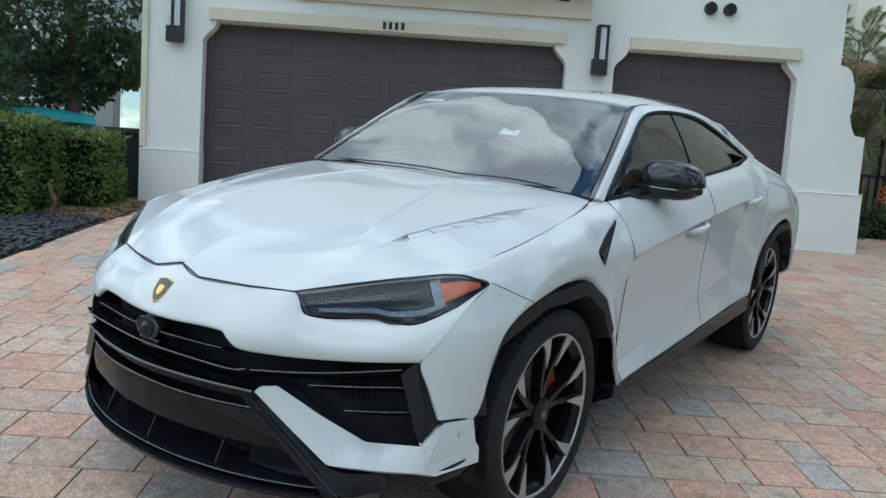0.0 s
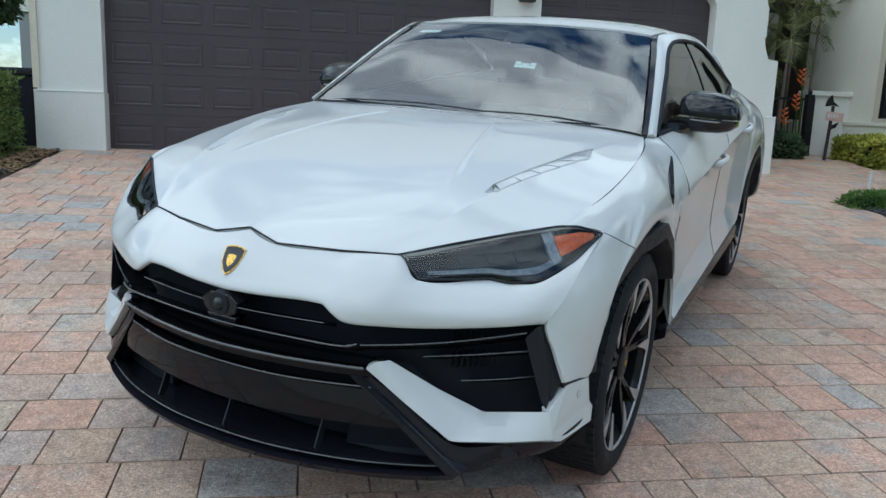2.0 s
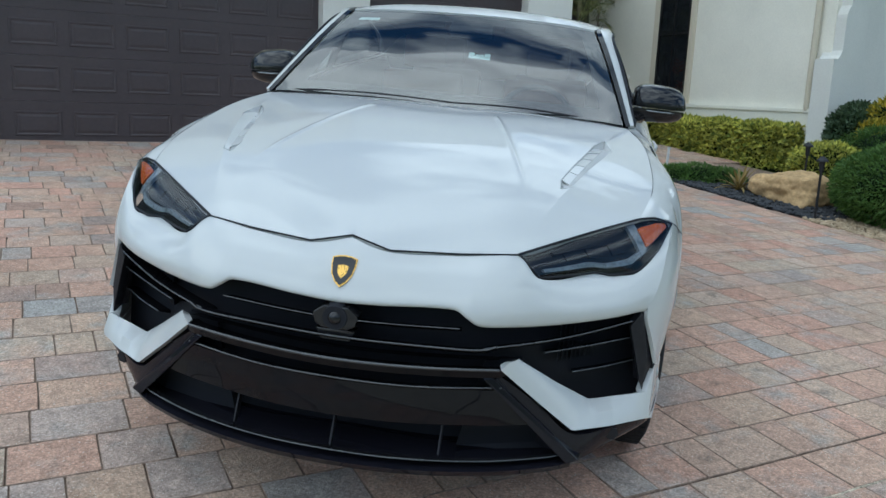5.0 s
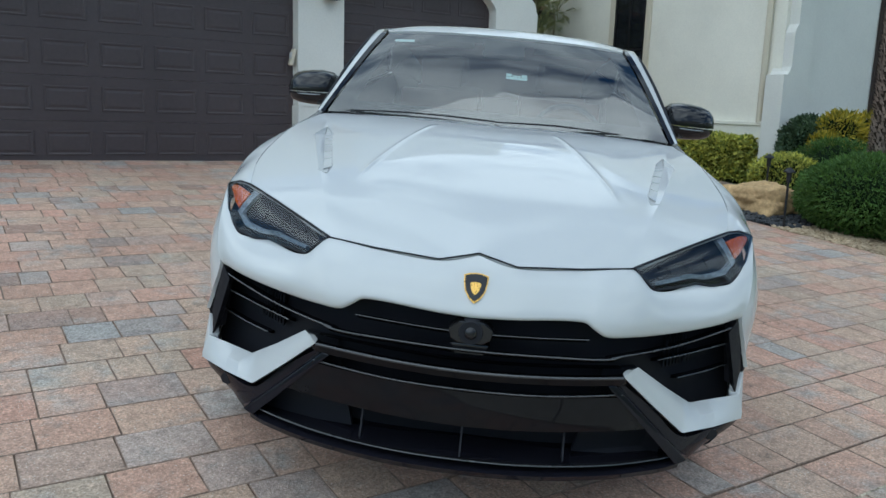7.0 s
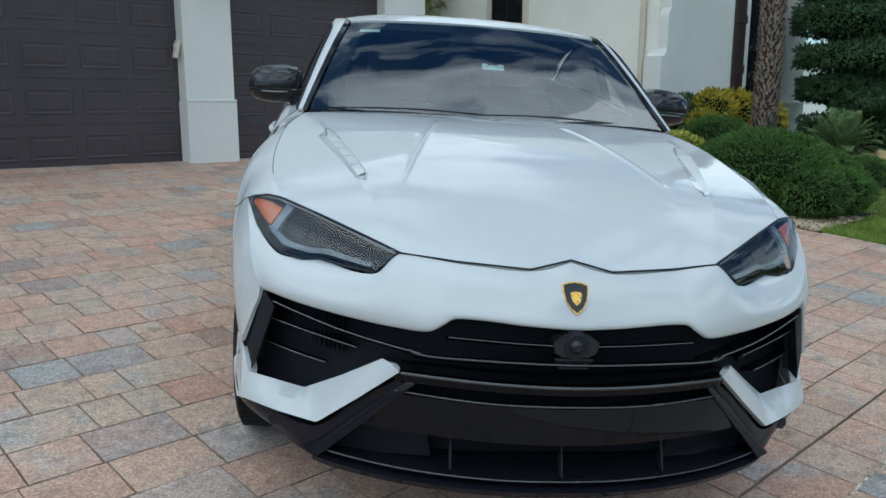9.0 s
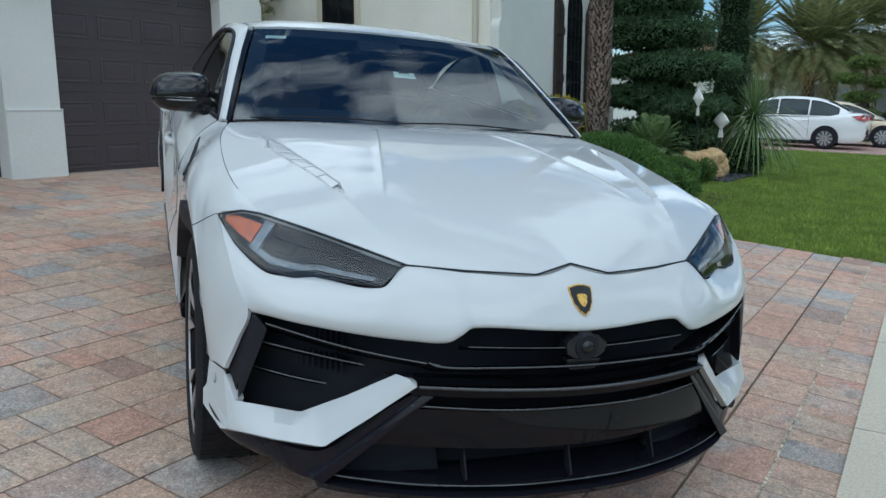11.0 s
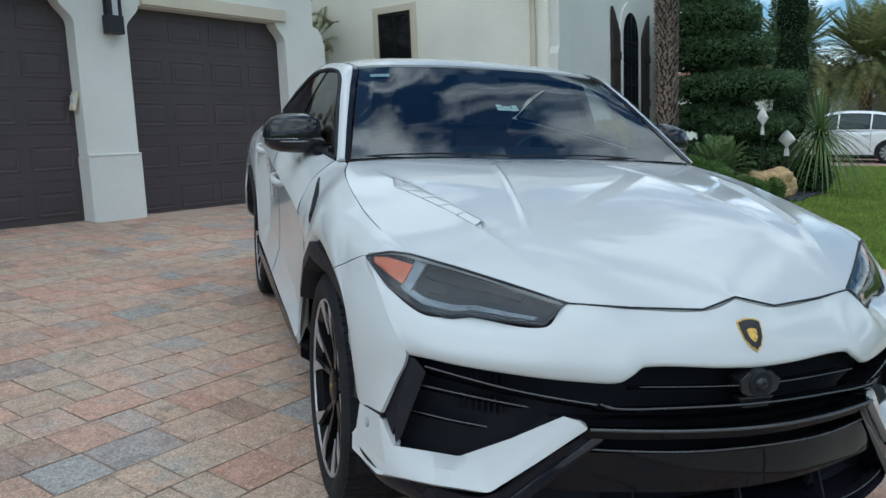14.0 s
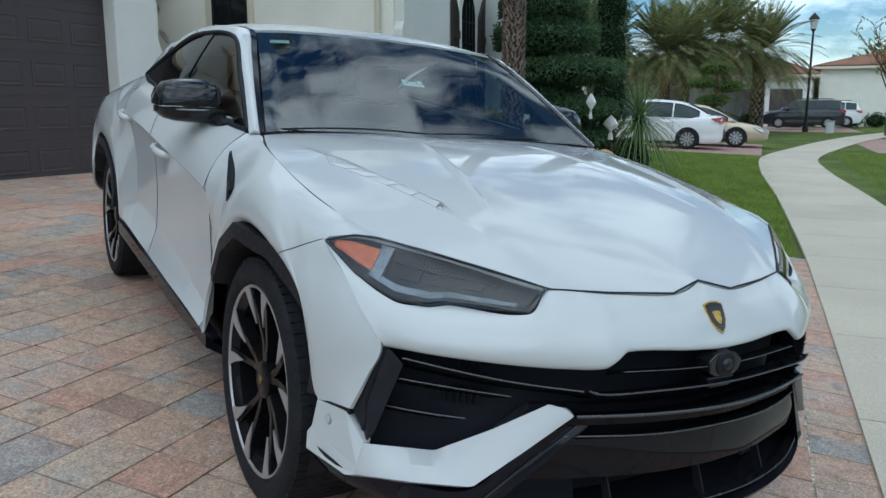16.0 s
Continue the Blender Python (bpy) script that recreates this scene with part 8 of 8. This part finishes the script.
# ---- pavers ----
def paver_material(name, island):
    m, n, l, p = nodes_of(name)
    src = n.new("ShaderNodeNewGeometry").outputs["Random Per Island"] if island else n.new("ShaderNodeObjectInfo").outputs["Random"]
    r = n.new("ShaderNodeValToRGB")
    r.color_ramp.interpolation = "LINEAR"
    stops = ((0.0, (0.60, 0.355, 0.265)), (0.22, (0.56, 0.41, 0.30)), (0.40, (0.56, 0.325, 0.24)), (0.56, (0.52, 0.41, 0.31)), (0.72, (0.60, 0.40, 0.30)), (0.86, (0.40, 0.39, 0.37)), (0.93, (0.40, 0.265, 0.205)), (1.0, (0.61, 0.47, 0.37)))
    for i, (pos, c) in enumerate(stops):
        e = r.color_ramp.elements[i] if i < 2 else r.color_ramp.elements.new(pos)
        e.position, e.color = pos, (*c, 1)
    l.new(src, r.inputs["Fac"])
    vec = n.new("ShaderNodeNewGeometry").outputs["Position"]
    mx = n.new("ShaderNodeMixRGB")
    mx.inputs["Color2"].default_value = (0.42, 0.405, 0.375, 1)
    l.new(r.outputs["Color"], mx.inputs["Color1"])
    l.new(span(n, l, noise_node(n, l, 3.1, 6.0, 0.65, vec), 0.53, 0.68, 0.0, 0.75), mx.inputs["Fac"])
    mx2 = n.new("ShaderNodeMixRGB")
    mx2.inputs["Color2"].default_value = (0.58, 0.36, 0.265, 1)
    l.new(mx.outputs["Color"], mx2.inputs["Color1"])
    l.new(span(n, l, noise_node(n, l, 2.1, 4.0, 0.6, vec), 0.52, 0.75, 0.0, 0.6), mx2.inputs["Fac"])
    c = times_value(n, l, mx2.outputs["Color"], span(n, l, noise_node(n, l, 0.7, 4.0, 0.6, vec), 0.3, 0.7, 0.74, 1.02))
    c = times_value(n, l, c, span(n, l, noise_node(n, l, 95.0, 4.0, 0.75, vec), 0.35, 0.68, 0.62, 1.46))
    c = times_value(n, l, c, span(n, l, noise_node(n, l, 18.0, 5.0, 0.7, vec), 0.3, 0.7, 0.76, 1.20))
    spk = n.new("ShaderNodeMixRGB")
    spk.inputs["Color2"].default_value = (0.78, 0.72, 0.62, 1)
    l.new(c, spk.inputs["Color1"])
    l.new(span(n, l, noise_node(n, l, 150.0, 2.0, 0.5, vec), 0.655, 0.70, 0.0, 0.9), spk.inputs["Fac"])
    grime = n.new("ShaderNodeMixRGB")
    grime.inputs["Color2"].default_value = (0.13, 0.11, 0.095, 1)
    l.new(spk.outputs["Color"], grime.inputs["Color1"])
    l.new(span(n, l, noise_node(n, l, 5.5, 8.0, 0.72, vec), 0.57, 0.70, 0.0, 0.62), grime.inputs["Fac"])
    c = grime.outputs["Color"]
    l.new(c, p.inputs["Base Color"])
    p.inputs["Roughness"].default_value, p.inputs["Specular IOR Level"].default_value = 0.82, 0.25
    b = n.new("ShaderNodeBump")
    b.inputs["Strength"].default_value, b.inputs["Distance"].default_value = 0.8, 0.008
    rel = n.new("ShaderNodeMath")
    rel.operation = "MULTIPLY_ADD"
    rel.inputs[1].default_value = 2.2
    l.new(noise_node(n, l, 14.0, 6.0, 0.62, vec), rel.inputs[0])
    l.new(noise_node(n, l, 110.0, 5.0, 0.7, vec), rel.inputs[2])
    l.new(rel.outputs[0], b.inputs["Height"])
    l.new(b.outputs["Normal"], p.inputs["Normal"])
    return m


PAVER_EDGE = mat("paver_edge", (0.28, 0.205, 0.160), 0.95, var=0.3, scale=9, fine=0.3, fscale=90, bump=0.4, bscale=90, spec=0.1)
PAVER, PAVER_REST = paver_material("paver", False), paver_material("paver_rest", True)
ROW, GAP = 0.2430, 0.0006


def paver_verts(x0, x1, y0, y1, c=0.0024, low=0.03, rough=None):
    """A worn block: sides that wander a little, a chamfer and a flat top."""
    rough = rough or random.Random(1)
    mx, my = (x0 + x1) / 2, (y0 + y1) / 2
    ring = [(x0, y0), (x0 + (mx - x0) * 0.7, y0), (mx + (x1 - mx) * 0.4, y0), (x1, y0), (x1, my), (x1, y1), (mx + (x1 - mx) * 0.5, y1), (x0 + (mx - x0) * 0.6, y1), (x0, y1), (x0, my)]
    a = []
    for i, (x, y) in enumerate(ring):
        d = 0.0030 if i in (0, 3, 5, 8) else 0.0018
        a.append((x + (rough.uniform(0, d) if x < mx else -rough.uniform(0, d)), y + (rough.uniform(0, d) if y < my else -rough.uniform(0, d))))
    b = []
    for x, y in a:
        k = c * rough.uniform(0.6, 1.5)
        b.append((x + k * (1 if x < mx else -1), y + k * (1 if y < my else -1)))
    return [(x, y, -low) for x, y in a] + [(x, y, -c) for x, y in a] + [(x, y, 0.0) for x, y in b]


PAVER_FACES = [tuple(range(20, 30))] + [(k, (k + 1) % 10, 10 + (k + 1) % 10, 10 + k) for k in range(10)] + [(10 + k, 10 + (k + 1) % 10, 20 + (k + 1) % 10, 20 + k) for k in range(10)]
rng = random.Random(7)
laid = []  # middle, half length, half width
for r in range(-3, 32):
    y0 = -0.31 + r * ROW
    if r == -3:
        continue
    x = -2.95 + rng.uniform(-0.3, 0)
    while x < 5.58:
        w = rng.choice((0.155, 0.16, 0.235, 0.235, 0.235, 0.275, 0.315, 0.315))
        a, b = max(x, -2.95), min(x + w, 5.60)
        if b - a > 0.06:
            laid.append(((a + b) / 2, y0 + ROW / 2, round(b - a, 3), ROW))
        x += w
# soldier course along the walk, with a narrow row behind it
x = -2.95
while x < 5.55:
    w = rng.choice((0.125, 0.155, 0.18, 0.205))
    laid.append((x + w / 2, -1.165, w, 0.245))
    x += w
x = -2.95
while x < 5.55:
    w = rng.choice((0.19, 0.26, 0.325))
    laid.append((x + w / 2, -0.921, w, 0.24))
    x += w
# the path to the entrance
for r in range(0, 21):
    y0 = 4.2 + r * ROW
    x = 5.60 + rng.uniform(-0.3, 0)
    while x < 8.1:
        w = rng.choice((0.16, 0.235, 0.275, 0.315))
        a, b = max(x, 5.60), x + w
        if b - a > 0.06 and (b < 8.0 or y0 > 4.4) and (y0 > 4.65 + 0.40 * (a - 5.6) or y0 > 5.6):
            laid.append(((a + b) / 2, y0 + ROW / 2, round(b - a, 3), ROW))
        x += w
laid.sort(key=lambda q: (q[0] - 0.2) ** 2 + (q[1] - 0.8) ** 2 + (1.2 if abs(q[0] - 0.8) < 0.9 and 0.6 < q[1] < 2 else 0))
shared = {}
tilt = Matrix.Rotation(math.atan(0.0833), 4, "X") @ Matrix.Rotation(math.atan(0.011), 4, "Y")
for i, (cx_, cy_, w, h) in enumerate(laid[:300]):
    key = (round(w, 2), round(h, 2), i % 4)
    if key not in shared:
        me = bpy.data.meshes.new("paver")
        me.from_pydata(paver_verts(-w / 2 + GAP, w / 2 - GAP, -h / 2 + GAP, h / 2 - GAP, rough=random.Random(len(shared))), [], PAVER_FACES)
        me.materials.append(PAVER)
        me.materials.append(PAVER_EDGE)
        me.polygons.foreach_set("material_index", [0] + [1] * 20)
        shared[key] = me
    ob = new("paver", shared[key])
    ob.parent = drive
    ob.matrix_basis = Matrix.Translation((cx_, cy_, slope(cx_, cy_) + rng.uniform(-0.0012, 0.0012))) @ tilt @ pose(0, 0, 0, rng.uniform(-0.25, 0.25), rng.uniform(-0.25, 0.25), rng.uniform(-0.3, 0.3))
verts, faces = [], []
for cx_, cy_, w, h in laid[300:]:
    k, dz = len(verts), rng.uniform(-0.0012, 0.0012)
    for x, y, z in paver_verts(cx_ - w / 2 + GAP, cx_ + w / 2 - GAP, cy_ - h / 2 + GAP, cy_ + h / 2 - GAP, rough=rng):
        verts.append((x, y, slope(x, y) + z + dz))
    faces += [tuple(q + k for q in f) for f in PAVER_FACES]
me = bpy.data.meshes.new("paver_field")
me.from_pydata(verts, [], faces)
me.materials.append(PAVER_REST)
me.materials.append(PAVER_EDGE)
me.polygons.foreach_set("material_index", ([0] + [1] * 20) * (len(faces) // 21))
field = new("paver_field", me)
field.parent = drive
tagged(field, kind="stuff")
SAND = mat("edge_sand", (0.46, 0.40, 0.30), 0.98, var=0.35, scale=9, fine=0.6, fscale=55, bump=0.9, bscale=70, spec=0.1)
edge_sand = part("joint_sand", sheet(grid_lines([(-2.95, 5.6, 120)]), [-1.306, -1.294, -1.280], lambda x, y: slope(x, y) + (0.003 if abs(y + 1.294) < 0.005 else -0.004) + 0.003 * math.sin(x * 37) * math.sin(x * 91)), SAND, None)
part("joint_sand", sheet(grid_lines([(-2.95, 5.6, 160)]), [-1.048, -1.042, -1.036], lambda x, y: slope(x, y) - 0.001 + 0.0015 * math.sin(x * 41) * math.sin(x * 97)), SAND, edge_sand)
tagged(edge_sand, "strip of washed-out sand between pavers and footpath", "sand", kind="structure")
path = part("entrance_path", sheet([5.6, 6.2, 6.9, 7.5, 8.1], [4.2, 5.0, 6.0, 7.0, 8.0, 9.4], lambda x, y: slope(x, y) - 0.013), MORTAR, None)
tagged(path, "paved path to the entrance gate", "path", kind="structure")
